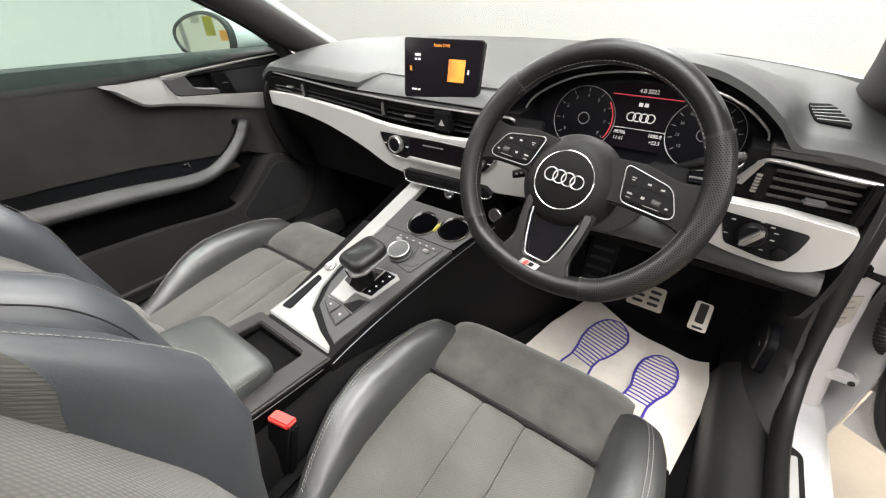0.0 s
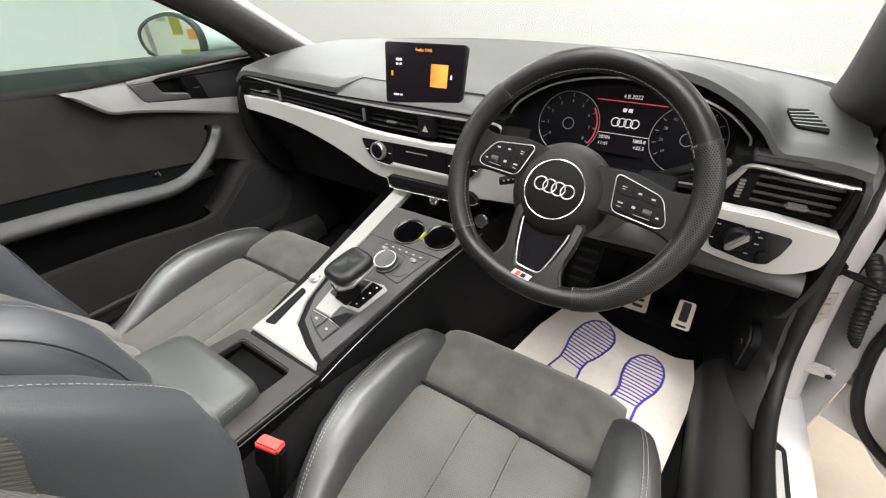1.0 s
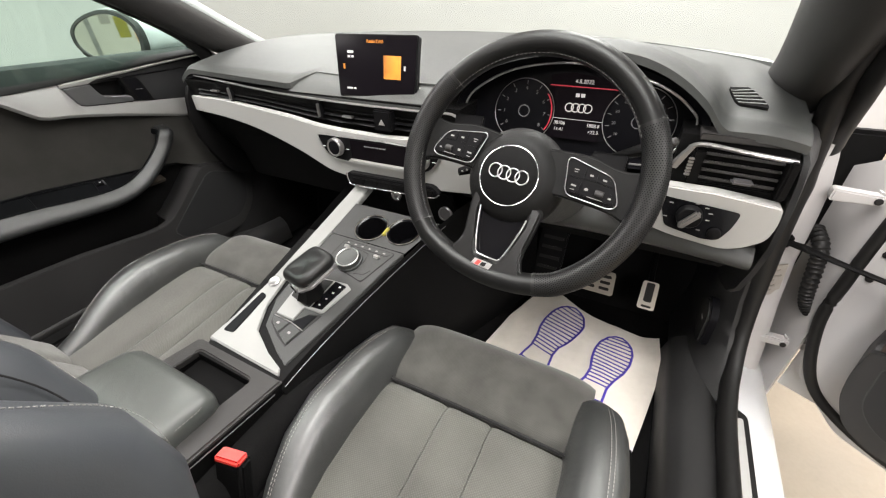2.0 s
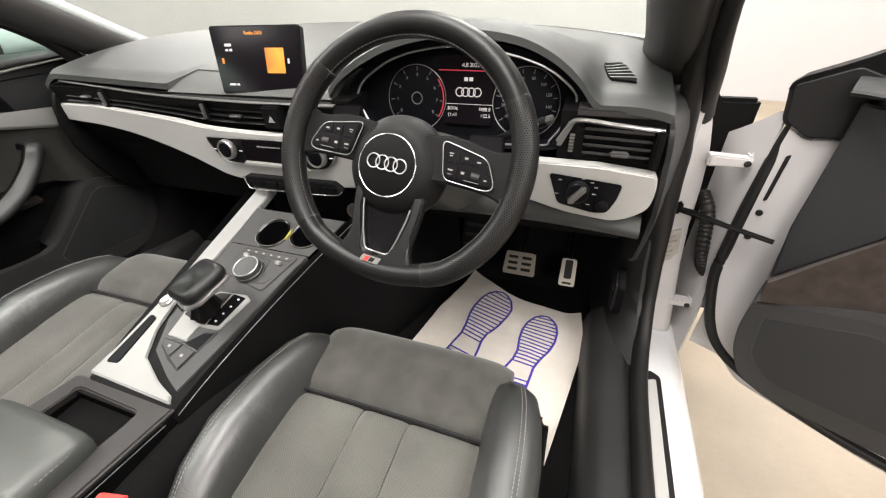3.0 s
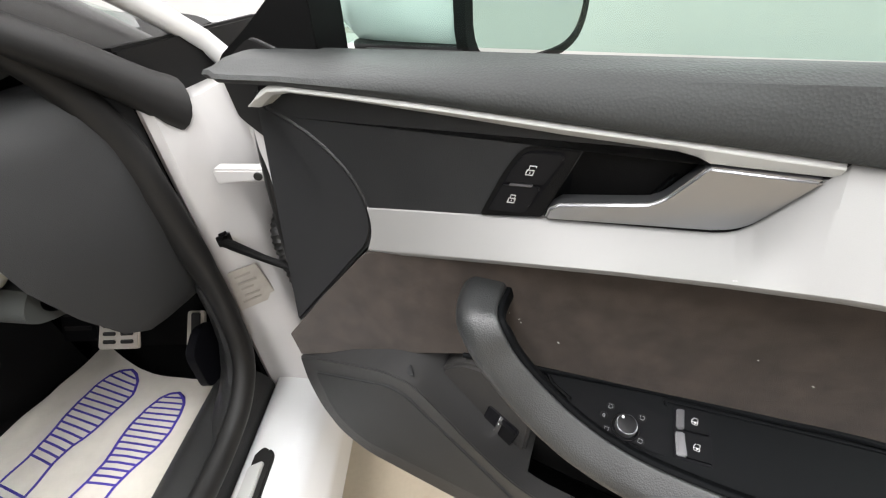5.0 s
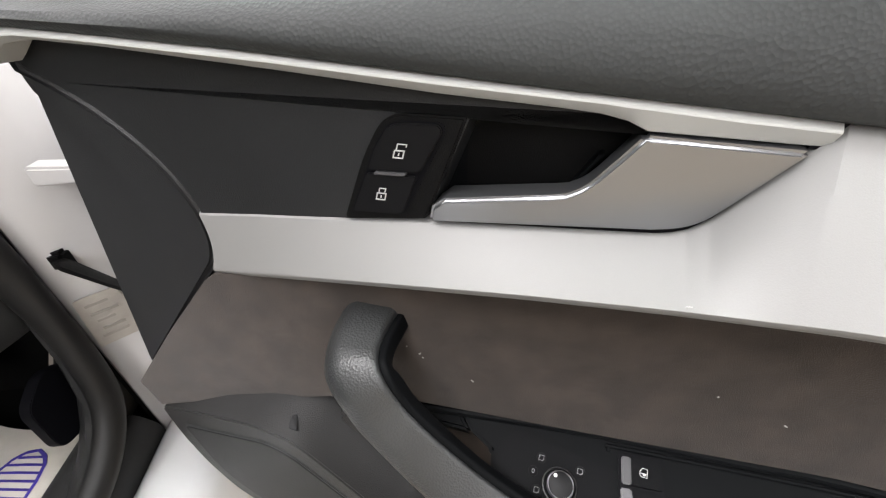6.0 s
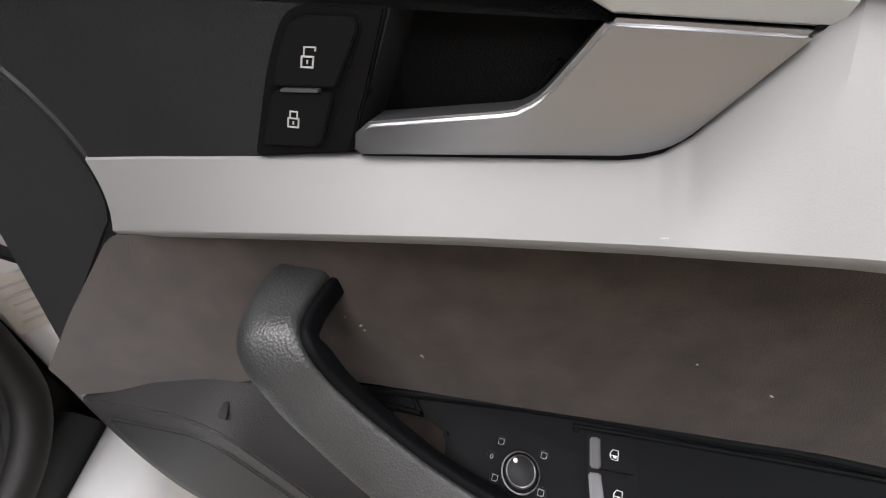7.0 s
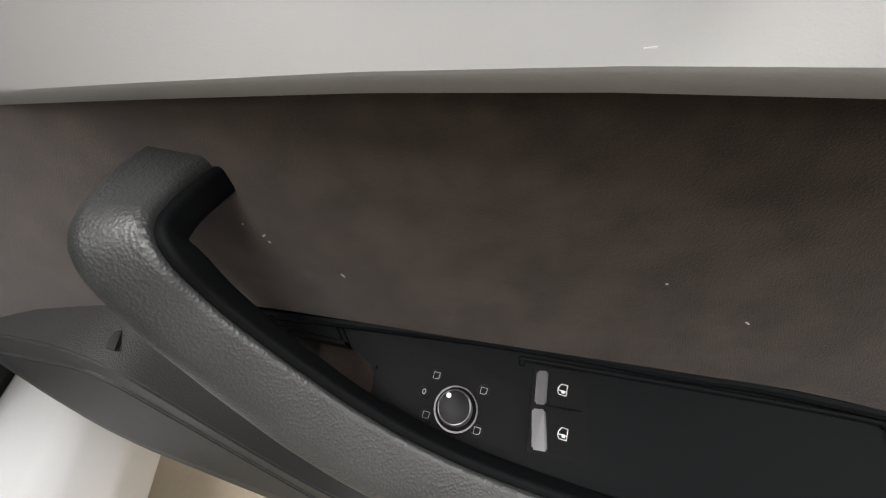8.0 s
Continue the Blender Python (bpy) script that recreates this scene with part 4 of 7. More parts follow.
def rim_run(d0, d1, rad, n=40):
    pts = [rim(radians(d0 + (d1 - d0) * k / n)) for k in range(n + 1)]
    return tube(pts, rad, 18, flat=1.12, up=(0, 0, 1))


part("rim_top", rim_run(35, 145, 0.0158), GRIP, wheel, "smooth leather rim")
part("rim_grip", rim_run(145, 226, 0.0165), PERF, wheel, "perforated leather grip")
part("rim_bottom", rim_run(226, 297, 0.0158), GRIP, wheel, "smooth leather rim")
part("rim_grip", rim_run(-63, 35, 0.0165), PERF, wheel, "perforated leather grip")


def perforations(d0, d1, rad, pitch=0.0031, r=0.00075):
    """Rows of punched holes over the front and sides of a stretch of the rim."""
    bm = bmesh.new()
    rows = int(radians(abs(d1 - d0)) * WR / (pitch * 0.87))
    for i in range(1, rows):
        a = radians(d0 + (d1 - d0) * i / rows)
        c = rim(a)
        t = (rim(a + 0.01) - rim(a - 0.01)).normalized()
        side = t.cross(Vector((0, 0, 1))).normalized()
        for j in range(-11, 15):
            f = math.pi / 2 - (j + 0.5 * (i % 2)) * pitch / rad
            n = (side * math.cos(f) * 1.12 + Vector((0, 0, 1)) * math.sin(f)).normalized()
            p = c + side * rad * math.cos(f) + Vector((0, 0, 1)) * rad * 1.12 * math.sin(f) + n * 0.0003
            e = t.cross(n)
            bm.faces.new([bm.verts.new(p + t * r * math.cos(q) + e * r * math.sin(q)) for q in (0, 1.047, 2.094, 3.142, 4.189, 5.236)])
    return bm


for d0, d1 in ((146, 225), (-62, 34)):
    tagged(part("perforation", perforations(d0, d1, 0.0165), DIALS, wheel, "fine rows of punched holes"), kind="stuff")
for d in (35, 145, 226, 297):
    c = rim(radians(d))
    t = (rim(radians(d + 1)) - rim(radians(d - 1))).normalized()
    part("rim_seam", ring(c, t, 0.0162, 0.0009, 24, 6), WHEELTHREAD, wheel)
for d0, d1 in ((30, 150), (-60, -8), (188, 236)):
    part("rim_stitching", stitches([rim(radians(d0 + (d1 - d0) * k / 60), 0.9085) + Vector((0, 0, 0.0075)) for k in range(61)]), WHEELTHREAD, wheel, "light grey stitching")
HC = Vector((-0.006, -0.014, 0))
part("airbag_cover", lathe(HC + Vector((0, 0, -0.045)), (0, 0, 1), [(0.0, 0), (0.064, 0), (0.0705, 0.008), (0.0722, 0.018), (0.0705, 0.029), (0.0655, 0.0385), (0.0585, 0.0460), (0.0505, 0.0512), (0.0435, 0.0540), (0.0, 0.055)], 56), HUB, wheel, "black round airbag cover")
part("chrome_ring", ring(HC + Vector((-0.003, -0.002, 0.0098)), (0, 0, 1), 0.0415, 0.0008, 64, 8), CHROME, wheel, "thin chrome ring")
part("hub_face", disc(HC + Vector((-0.003, -0.002, 0.0085)), (0, 0, 1), 0.0405, 0.0015, 0.0005, 48), HARD, wheel)
for k in range(4):
    part("emblem_ring", ring(HC + Vector((-0.0228 + 0.0131 * k, 0.0005, 0.0112)), (0, 0, 1), 0.0093, 0.0009, 36, 8), HANDLE, wheel, "chrome emblem ring")
for sx in (1, -1):
    FLAT = lambda u, v, d, sx=sx: Vector((sx * u, v, d))
    part("spoke", prism(rounded([(0.030, 0.036), (0.085, 0.042), (0.128, 0.031), (0.163, 0.042), (0.166, -0.042), (0.142, -0.023), (0.10, -0.0205), (0.060, -0.021), (0.03, -0.026)], [0, 0.02, 0.02, 0.01, 0.01, 0.02, 0.02, 0.01, 0]), FLAT, -0.016, 0.000, 0.004, 3), HUB, wheel, "soft black spoke")
    part("pod_edge", tube([FLAT(p[0], p[1], 0.0040) for p in rounded([(0.058, 0.0335), (0.121, 0.0215), (0.1375, -0.010), (0.130, -0.0175), (0.070, -0.0155)], 0.010, 8)], 0.0006, 8, True), HANDLE, wheel, "satin chrome pod frame")
    pod = part("button_pod", prism(rounded([(0.058, 0.033), (0.120, 0.021), (0.138, -0.010), (0.130, -0.016), (0.070, -0.014)], 0.008), FLAT, -0.002, 0.004, 0.0015), BUTTONS, wheel, "black button pod")
    part("pod_face", prism(rounded([(0.0605, 0.0305), (0.1185, 0.0190), (0.1345, -0.0095), (0.129, -0.0132), (0.0715, -0.0115)], 0.007), FLAT, 0.002, 0.0052, 0.0008), BUTTONS, pod)
    part("thumb_roller", lathe((sx * 0.1115 - 0.0055, -0.0035, 0.0045), (1, 0, 0), [(0, 0), (0.0046, 0), (0.0052, 0.001), (0.0052, 0.010), (0.0046, 0.011), (0, 0.011)], 20), GREYP, pod)
    for poly in ([(0.0640, 0.0290), (0.0860, 0.0248), (0.0865, 0.0080), (0.0685, 0.0085)], [(0.0875, 0.0246), (0.1020, 0.0217), (0.1030, 0.0100), (0.0880, 0.0090)], [(0.1035, 0.0214), (0.1175, 0.0186), (0.1225, 0.0085), (0.1045, 0.0098)], [(0.0690, 0.0070), (0.0860, 0.0065), (0.0865, -0.0108), (0.0725, -0.0110)], [(0.0880, 0.0075), (0.1220, 0.0072), (0.1320, -0.0092), (0.1280, -0.0122), (0.0880, -0.0108)]):
        part("button", prism(rounded(poly, 0.002), FLAT, 0.003, 0.0062, 0.0008), BUTTONS, pod)
    for u, v, w, h in ((0.0745, 0.0190, 0.0060, 0.0012), (0.0745, 0.0160, 0.0040, 0.0012), (0.0950, 0.0165, 0.0045, 0.0024), (0.1120, 0.0150, 0.0050, 0.0022), (0.0775, -0.0015, 0.0065, 0.0022), (0.0775, -0.0068, 0.0060, 0.0009), (0.0945, -0.0020, 0.0045, 0.0032), (0.1250, -0.0050, 0.0035, 0.0022), (0.1080, -0.0105, 0.0200, 0.0008)):
        part("button_mark", box((sx * u, v, 0.0063), (w, h, 0.0005)), THREAD, pod)
    arm = [(0.034, -0.045), (0.053, -0.045), (0.051, -0.085), (0.045, -0.120), (0.062, -0.146), (0.030, -0.158), (0.0, -0.157), (0.0, -0.1345), (0.0185, -0.134), (0.0265, -0.110), (0.035, -0.075)]
    part("lower_spoke", prism(rounded(arm, [0, 0.01, 0.02, 0.02, 0.01, 0, 0, 0, 0.006, 0.01, 0]), lambda u, v, d, sx=sx: Vector((sx * u, v, d + 0.28 * max(0, -0.112 - v))), -0.014, 0.003, 0.004, 3), GRIP, wheel, "lower spoke")
    part("spoke_insert", tube([FLAT(u, v, 0.001) for u, v in ((0.0355, -0.066), (0.0335, -0.080), (0.0265, -0.110), (0.0200, -0.130), (0.0150, -0.1340), (0.0, -0.1345))], 0.0014, 8), HANDLE, wheel, "satin chrome inlay")
part("spoke_inset", prism([(-0.037, -0.060), (0.037, -0.060), (0.026, -0.115), (0.018, -0.136), (-0.018, -0.136), (-0.026, -0.115)], lambda u, v, d: Vector((u, v, d)), -0.016, -0.006, 0.001), GLOSS, wheel, "gloss black inset")
BDG = lambda u, v, d: Vector((u, v + 0.002, d + 0.0068 + 0.28 * (-0.140 - v)))
bd = part("badge", prism([(-0.016, -0.1505), (0.012, -0.1505), (0.015, -0.1415), (-0.013, -0.1415)], BDG, 0.002, 0.0056, 0.0006), HANDLE, wheel, "small silver and red badge")
part("badge_bar", prism([(-0.010, -0.1495), (-0.004, -0.1495), (-0.0015, -0.1425), (-0.0075, -0.1425)], BDG, 0.0054, 0.0062), RED, bd)
part("badge_mark", prism([(-0.002, -0.1485), (0.005, -0.1485), (0.007, -0.1430), (0.000, -0.1430)], BDG, 0.0054, 0.0061), BUTTONS, bd)
part("boss", lathe((0, -0.01, -0.13), (0, 0, 1), [(0, 0), (0.05, 0), (0.045, 0.06), (0.04, 0.095), (0, 0.1)], 32), HARD, wheel)
XF[0] = Matrix.Identity(4)

# ---- centre console ----
con = thing("centre_console", (0, -0.3, 0.3), "black centre console with a silver side trim", "console")


def con_right(y):
    return 0.045 + 0.108 * ((y + 0.43) / 0.43) ** 1.35 if y > -0.43 else 0.045


def con_ring(y, top=0.0):
    z, r = console_z(y) + top, con_right(y)
    if y < -0.43:
        z = 0.5435 + top + 0.25 * max(0, -0.46 - y) * 0.6
    z = min(z, 0.695)
    zl = z - 0.075 * (y > -0.129)
    return [Vector(p) for p in ((-0.165, y, 0.29), (-0.158, y, z - 0.03), (-0.150, y, z - 0.004), (-0.135, y, zl), (0.0, y, zl), (r - 0.012, y, zl), (r - 0.002, y, z - 0.004), (r + 0.006, y, z - 0.02), (r + 0.02, y, 0.29))]


part("body", loft([con_ring(y) for y in [-0.425 + 0.0225 * k for k in range(14)] + [-0.1295, -0.1285] + [-0.11 + 0.0225 * k for k in range(7)] + [0.06, 0.12, 0.20, 0.30]]), HARD, con, "black console body")
CP = lambda u, v, d: Vector((u, v, console_z(v) + d))
silver = [(-0.118, 0.03), (-0.122, -0.12), (-0.127, -0.269), (-0.138, -0.36), (-0.150, -0.412), (0.037, -0.416), (0.028, -0.405), (-0.013, -0.392), (-0.066, -0.366), (-0.088, -0.320), (-0.094, -0.262), (-0.086, -0.20), (-0.078, -0.10), (-0.075, 0.03)]
part("silver_trim", prism(silver, CP, -0.012, 0.0045, 0.002), SATIN, con, "satin silver console trim")
part("black_deck", prism([(-0.083, -0.235), (-0.0775, -0.126), (0.1105, -0.126), (0.098, -0.16), (0.062, -0.30), (0.034, -0.398), (-0.003, -0.383), (-0.060, -0.352), (-0.082, -0.30)], CP, -0.006, 0.0035, 0.0015), DECK, con, "grey-black console deck")
part("side_line", tube([Vector((con_right(y) + 0.004, y, console_z(y) - 0.012)) for y in [-0.42 + 0.04 * k for k in range(11)]], 0.0007, 6), HANDLE, con)
slot = part("slot", prism(rounded([(-0.121, -0.300), (-0.104, -0.304), (-0.108, -0.388), (-0.134, -0.392)], 0.006), CP, 0.003, 0.0062, 0.0008), DIALS, con, "black coin slot")
part("side_button", lathe(CP(-0.113, -0.272, 0.004), (0, -0.3, 1), [(0, 0), (0.012, 0), (0.012, 0.004), (0.010, 0.005), (0.006, 0.004), (0, 0.004)], 24), HANDLE, con, "round satin metal button")
# cup holders
for cx, cy, r in ((0.003, -0.0880, 0.036), (0.079, -0.0770, 0.036)):
    cup = part("cup_holder", lathe(CP(cx, cy, 0.005), (0, 0.32, -1), [(r + 0.002, -0.001), (r, 0.0005), (r - 0.004, 0.002), (r - 0.006, 0.055), (0, 0.056)], 36), GLOSS, con, "deep black cup holder")
    part("cup_rim", ring(CP(cx, cy, 0.0055), (0, -0.3, 1), r + 0.001, 0.0008, 36, 6), PEDAL, cup)
part("cup_light_strip", box(CP(0.041, -0.088, 0.004), (0.009, 0.024, 0.006), 0.002, m=pose(0, 0, 0, 17, 0, 0)), YELLOW, con, "yellow rubber insert")
plate = bmesh.new()
loops = [[(-0.0775, -0.1255), (-0.1200, -0.1255), (-0.1190, -0.034), (0.1425, -0.034), (0.138, -0.05), (0.126, -0.085), (0.112, -0.1255)]]
loops += [[(cx + 0.035 * math.cos(2 * math.pi * k / 36), cy + 0.035 * math.sin(2 * math.pi * k / 36)) for k in range(36)] for cx, cy in ((0.003, -0.0880), (0.079, -0.0770))]
rim_edges = []
for lp_ in loops:
    vs = [plate.verts.new((u, v, 0)) for u, v in lp_]
    rim_edges += [plate.edges.new((vs[k], vs[(k + 1) % len(vs)])) for k in range(len(vs))]
bmesh.ops.triangle_fill(plate, edges=rim_edges, use_beauty=True, use_dissolve=False)
for v in plate.verts:
    v.co.z = console_z(v.co.y) + 0.0035
part("cup_plate", plate, DECK, con, "grey-black plate around the cup holders")
# controller


def grown(poly, k):
    """The polygon drawn out from its middle by k metres."""
    c = sum((Vector(p) for p in poly), Vector((0, 0))) / len(poly)
    return [tuple(Vector(p) + (Vector(p) - c).normalized() * k) for p in poly]


ctl_out = [(-0.034, -0.1335), (0.093, -0.1335), (0.0625, -0.2125), (-0.042, -0.1925)]
part("control_groove", prism(rounded(grown(ctl_out, 0.0018), 0.008), CP, 0.002, 0.0042), RUBBER, con)
ctl = part("control_plate", prism(rounded(ctl_out, 0.008), CP, 0.003, 0.0048, 0.0006), DECK, con, "grey controller plate with shortcut keys")
part("controller", lathe(CP(0.0105, -0.1790, 0.004), (0, -0.3, 1), [(0, 0), (0.0275, 0), (0.0275, 0.005), (0.0255, 0.006), (0.0255, 0.013), (0.0245, 0.0148), (0.0225, 0.0152), (0.0215, 0.0146), (0, 0.0146)], 40), SOFT, ctl, "grey rotary controller")
part("controller_ring", ring(CP(0.0105, -0.1790, 0.0185) + Vector((0, -0.0046, 0)), (0, -0.3, 1), 0.0232, 0.0014, 40, 8), HANDLE, ctl, "satin metal ring")
for u, v in ((-0.017, -0.1500), (0.0615, -0.1540)):
    part("shortcut_key", box(CP(u, v, 0.0075), (0.017, 0.0085, 0.006), 0.0025, m=pose(0, 0, 0, 17, 0, -8)), HANDLE, ctl, "satin metal shortcut key")
for run in ([(-0.030, -0.1425), (0.078, -0.1455), (0.0845, -0.1395)], [(0.036, -0.2010), (0.058, -0.1975), (0.067, -0.1845)], [(0.0415, -0.1760), (0.0390, -0.1510), (0.010, -0.1470)]):
    part("key_groove", tube([CP(u, v, 0.0047) for u, v in run], 0.0007, 6), RUBBER, ctl)
for k in range(6):
    part("key_mark", box(CP(-0.022 + 0.0185 * k, -0.1382 - 0.0004 * k, 0.0051), (0.005, 0.003, 0.0004), m=pose(0, 0, 0, 17, 0, 0)), THREAD, ctl)
# selector
gear = thing("gear_selector", (-0.02, -0.27, 0.59), "black leather gear selector with chrome edges", "gear lever")
gate = [(-0.0565, -0.325), (-0.058, -0.272), (-0.018, -0.231), (0.041, -0.2265), (0.0555, -0.234), (0.0352, -0.2937), (0.0300, -0.2968), (-0.0083, -0.2986), (-0.0125, -0.3265)]
part("gate", prism(rounded(gate, 0.002), CP, 0.003, 0.0060, 0.0010), SATIN, gear, "satin silver selector gate")
# raised black plate drawn in place of the gate's shaded recess
part("gate_hole_shade", prism(rounded([(-0.0535, -0.2865), (-0.0550, -0.2700), (-0.015, -0.2345), (0.010, -0.2310), (0.0010, -0.2945), (-0.0083, -0.2955)], 0.002), CP, 0.005, 0.0066, 0.0004), RUBBER, gear)
part("gate_strip", prism(rounded([(0.0035, -0.2930), (0.0145, -0.2305), (0.0440, -0.2330), (0.0285, -0.2905)], 0.002), CP, 0.005, 0.0069, 0.0005), GLOSS, gear, "gloss black gear letter strip")
for k in range(4):
    part("gate_letter_bar", box(CP(0.0175 + 0.0048 * k, -0.284 + 0.0150 * k, 0.0071), (0.004, 0.003, 0.0005), m=pose(0, 0, 0, 17, 0, 0)), MARK, gear)
part("boot", loft([[CP(-0.014, -0.270, 0.005 + 0.05 * k) + Vector((r * 0.9 * math.cos(a), 0.004 * k + r * (1 + 0.12 * math.sin(5 * a)) * math.sin(a), 0)) for a in [2 * math.pi * j / 24 for j in range(24)]] for k, r in ((0, 0.028), (0.15, 0.025), (0.4, 0.020), (0.8, 0.0150), (1.2, 0.016))]), HARD, gear, "black leather gaiter")
GM = Matrix.Translation((-0.003, -0.267, 0.666)) @ pose(0, 0, 0, 12, -6, -14)
XF[0] = GM
part("knob", loft([[Vector((0.0385 * r * math.copysign(abs(math.cos(a)) ** 0.45, math.cos(a)), 0.0425 * r * math.copysign(abs(math.sin(a)) ** 0.45, math.sin(a)) * (1 - 0.08 * math.cos(a)), 0.0025 + 0.0150 * h - 0.004 * (1 - r) + 0.002 * math.sin(a))) for a in [2 * math.pi * j / 36 for j in range(36)]] for h, r in [(math.sin(radians(b)), max(0.03, math.cos(radians(b)) ** 0.32)) for b in range(-90, 91, 10)]]), GRIP, gear, "black leather knob", 70)
part("knob_edge", prism(rounded([(0.004, -0.042), (0.0275, -0.0465), (0.0425, -0.0265), (0.0395, 0.036), (0.030, 0.034), (0.026, -0.02)], 0.006), lambda u, v, d: Vector((u, v, d + 0.05 * v)), -0.011, -0.004, 0.002), HANDLE, gear, "satin chrome knob edge")
part("lock_frame", box((0.008, -0.0435, -0.009), (0.027, 0.007, 0.013), 0.003, m=pose(0, 0, 0, 0, 0, -9)), HANDLE, gear)
part("lock_button", box((0.008, -0.0465, -0.009), (0.021, 0.004, 0.009), 0.0015, m=pose(0, 0, 0, 0, 0, -9)), GLOSS, gear)
XF[0] = Matrix.Identity(4)
part("key_groove", prism(rounded([(-0.0590, -0.3290), (-0.0530, -0.3440), (-0.0225, -0.3610), (0.0090, -0.3725), (0.0350, -0.2990), (0.010, -0.3050), (-0.0125, -0.3285)], 0.002), CP, 0.003, 0.0042), RUBBER, con)
part("key_line", tube([CP(-0.0565, -0.3300, 0.0046), CP(-0.0128, -0.3310, 0.0046), CP(0.0190, -0.3365, 0.0046)], 0.0009, 6), HANDLE, con)
part("slot_cover", prism([(-0.0115, -0.3300), (0.0100, -0.3075), (0.0270, -0.3040), (0.0185, -0.3345)], CP, 0.003, 0.0050), DIALS, con, "gloss black blank")
for poly in ([(-0.0565, -0.3325), (-0.0150, -0.3335), (-0.0240, -0.3560), (-0.0510, -0.3425)], [(-0.0115, -0.3335), (0.0180, -0.3390), (0.0085, -0.3690), (-0.0195, -0.3575)]):
    k = part("park_button", prism(rounded(poly, 0.0025), CP, 0.0035, 0.0062, 0.0008), DECK, con, "grey push button")
    c = sum((Vector(p) for p in poly), Vector((0, 0))) / 4
    part("button_mark", box(CP(c.x, c.y, 0.0064), (0.006, 0.0045, 0.0004), m=pose(0, 0, 0, 17, 0, 0)), THREAD, k)
# bin and rear console
XYB = lambda u, v, d: Vector((u, v, 0.545 + 0.12 * max(0, -0.46 - v) + d))
for poly in ([(-0.160, -0.4175), (0.046, -0.4175), (0.046, -0.443), (-0.160, -0.443)], [(-0.004, -0.443), (0.046, -0.443), (0.050, -0.98), (-0.004, -0.98)], [(-0.172, -0.443), (-0.148, -0.443), (-0.148, -0.98), (-0.185, -0.98)]):
    part("bin_wall", prism(poly, XYB, -0.26, -0.002, 0.001, 1), HARD, con, "black bin wall")
BRIM = rounded([(-0.170, -0.4180), (0.0455, -0.4180), (0.0500, -0.98), (-0.004, -0.98), (-0.0045, -0.4400), (-0.1460, -0.4370), (-0.1460, -0.98), (-0.184, -0.98)], [0.006, 0.004, 0, 0, 0.010, 0.012, 0, 0])
part("bin_rim", prism(BRIM, XYB, -0.014, 0.0025, 0.003, 3), GREYP, con, "satin black rim of the bin")
part("bin_floor", box((-0.08, -0.60, 0.519), (0.16, 0.36, 0.01), 0.002), CARPET, con)
part("side_line", tube([(0.0485, -0.44, 0.538), (0.0490, -0.60, 0.556), (0.0515, -0.9, 0.59)], 0.0008, 6), HANDLE, con)
arm = thing("armrest", (-0.1, -0.7, 0.53), "black leather centre armrest lid with stitched edge", "armrest")


def arm_ring(y, w, h, zc):
    return [Vector((-0.108 + w * math.copysign(abs(math.cos(a)) ** 0.45, math.cos(a)), y, zc + h * math.copysign(abs(math.sin(a)) ** 0.6, math.sin(a)))) for a in [2 * math.pi * j / 32 for j in range(32)]]


part("lid", loft([arm_ring(y, w, h, z) for y, w, h, z in ((-0.492, 0.085, 0.014, 0.555), (-0.498, 0.103, 0.024, 0.559), (-0.515, 0.113, 0.031, 0.562), (-0.58, 0.118, 0.035, 0.566), (-0.75, 0.120, 0.036, 0.575), (-0.95, 0.118, 0.034, 0.585), (-0.97, 0.10, 0.02, 0.585))]), ARMLEATHER, arm, "black leather lid, paled for its sheen")
for o in (0, 0.006):
    line = [Vector((-0.108 + (0.104 + 0.4 * o) * k / 10, -0.4985 - 0.6 * o - 0.014 * abs(k / 10) ** 5, 0.5735 + 0.9 * o)) for k in range(-10, 11)]
    part("stitching", stitches(line + [Vector((0.0035 + 0.2 * o, -0.53 - 0.03 * k, 0.576 + 0.9 * o + 0.0014 * k)) for k in range(8)]), THREAD, arm, "twin stitching along the edge")

# ---- seats ----

SEAT_RINGS = ((-0.158, 0.430, 0.016, 0.014, 0.186), (-0.166, 0.436, 0.032, 0.044, 0.190), (-0.190, 0.442, 0.044, 0.062, 0.196), (-0.23, 0.446, 0.048, 0.072, 0.203), (-0.30, 0.450, 0.048, 0.080, 0.210), (-0.40, 0.450, 0.046, 0.082, 0.213), (-0.47, 0.444, 0.042, 0.074, 0.207), (-0.53, 0.436, 0.036, 0.058, 0.192), (-0.58, 0.428, 0.028, 0.044, 0.172), (-0.64, 0.420, 0.022, 0.030, 0.164))

# height, then the bolster's section and where its cloth facing begins
FACING = ((0.70, -0.668, 0.065, 0.072, 0.208, 225), (0.78, -0.682, 0.060, 0.074, 0.206, 205), (0.85, -0.722, 0.050, 0.066, 0.205, 172), (0.91, -0.765, 0.040, 0.056, 0.201, 118), (0.97, -0.805, 0.032, 0.044, 0.192, 95))


def along(rows, s):
    """Values of the rows (s, a, b, ...) between their stations."""
    for p, q in zip(rows, rows[1:]):
        if s <= q[0]:
            k = max(0.0, (s - p[0]) / (q[0] - p[0]))
            return [a + (b - a) * k for a, b in zip(p[1:], q[1:])]
    return list(rows[-1][1:])


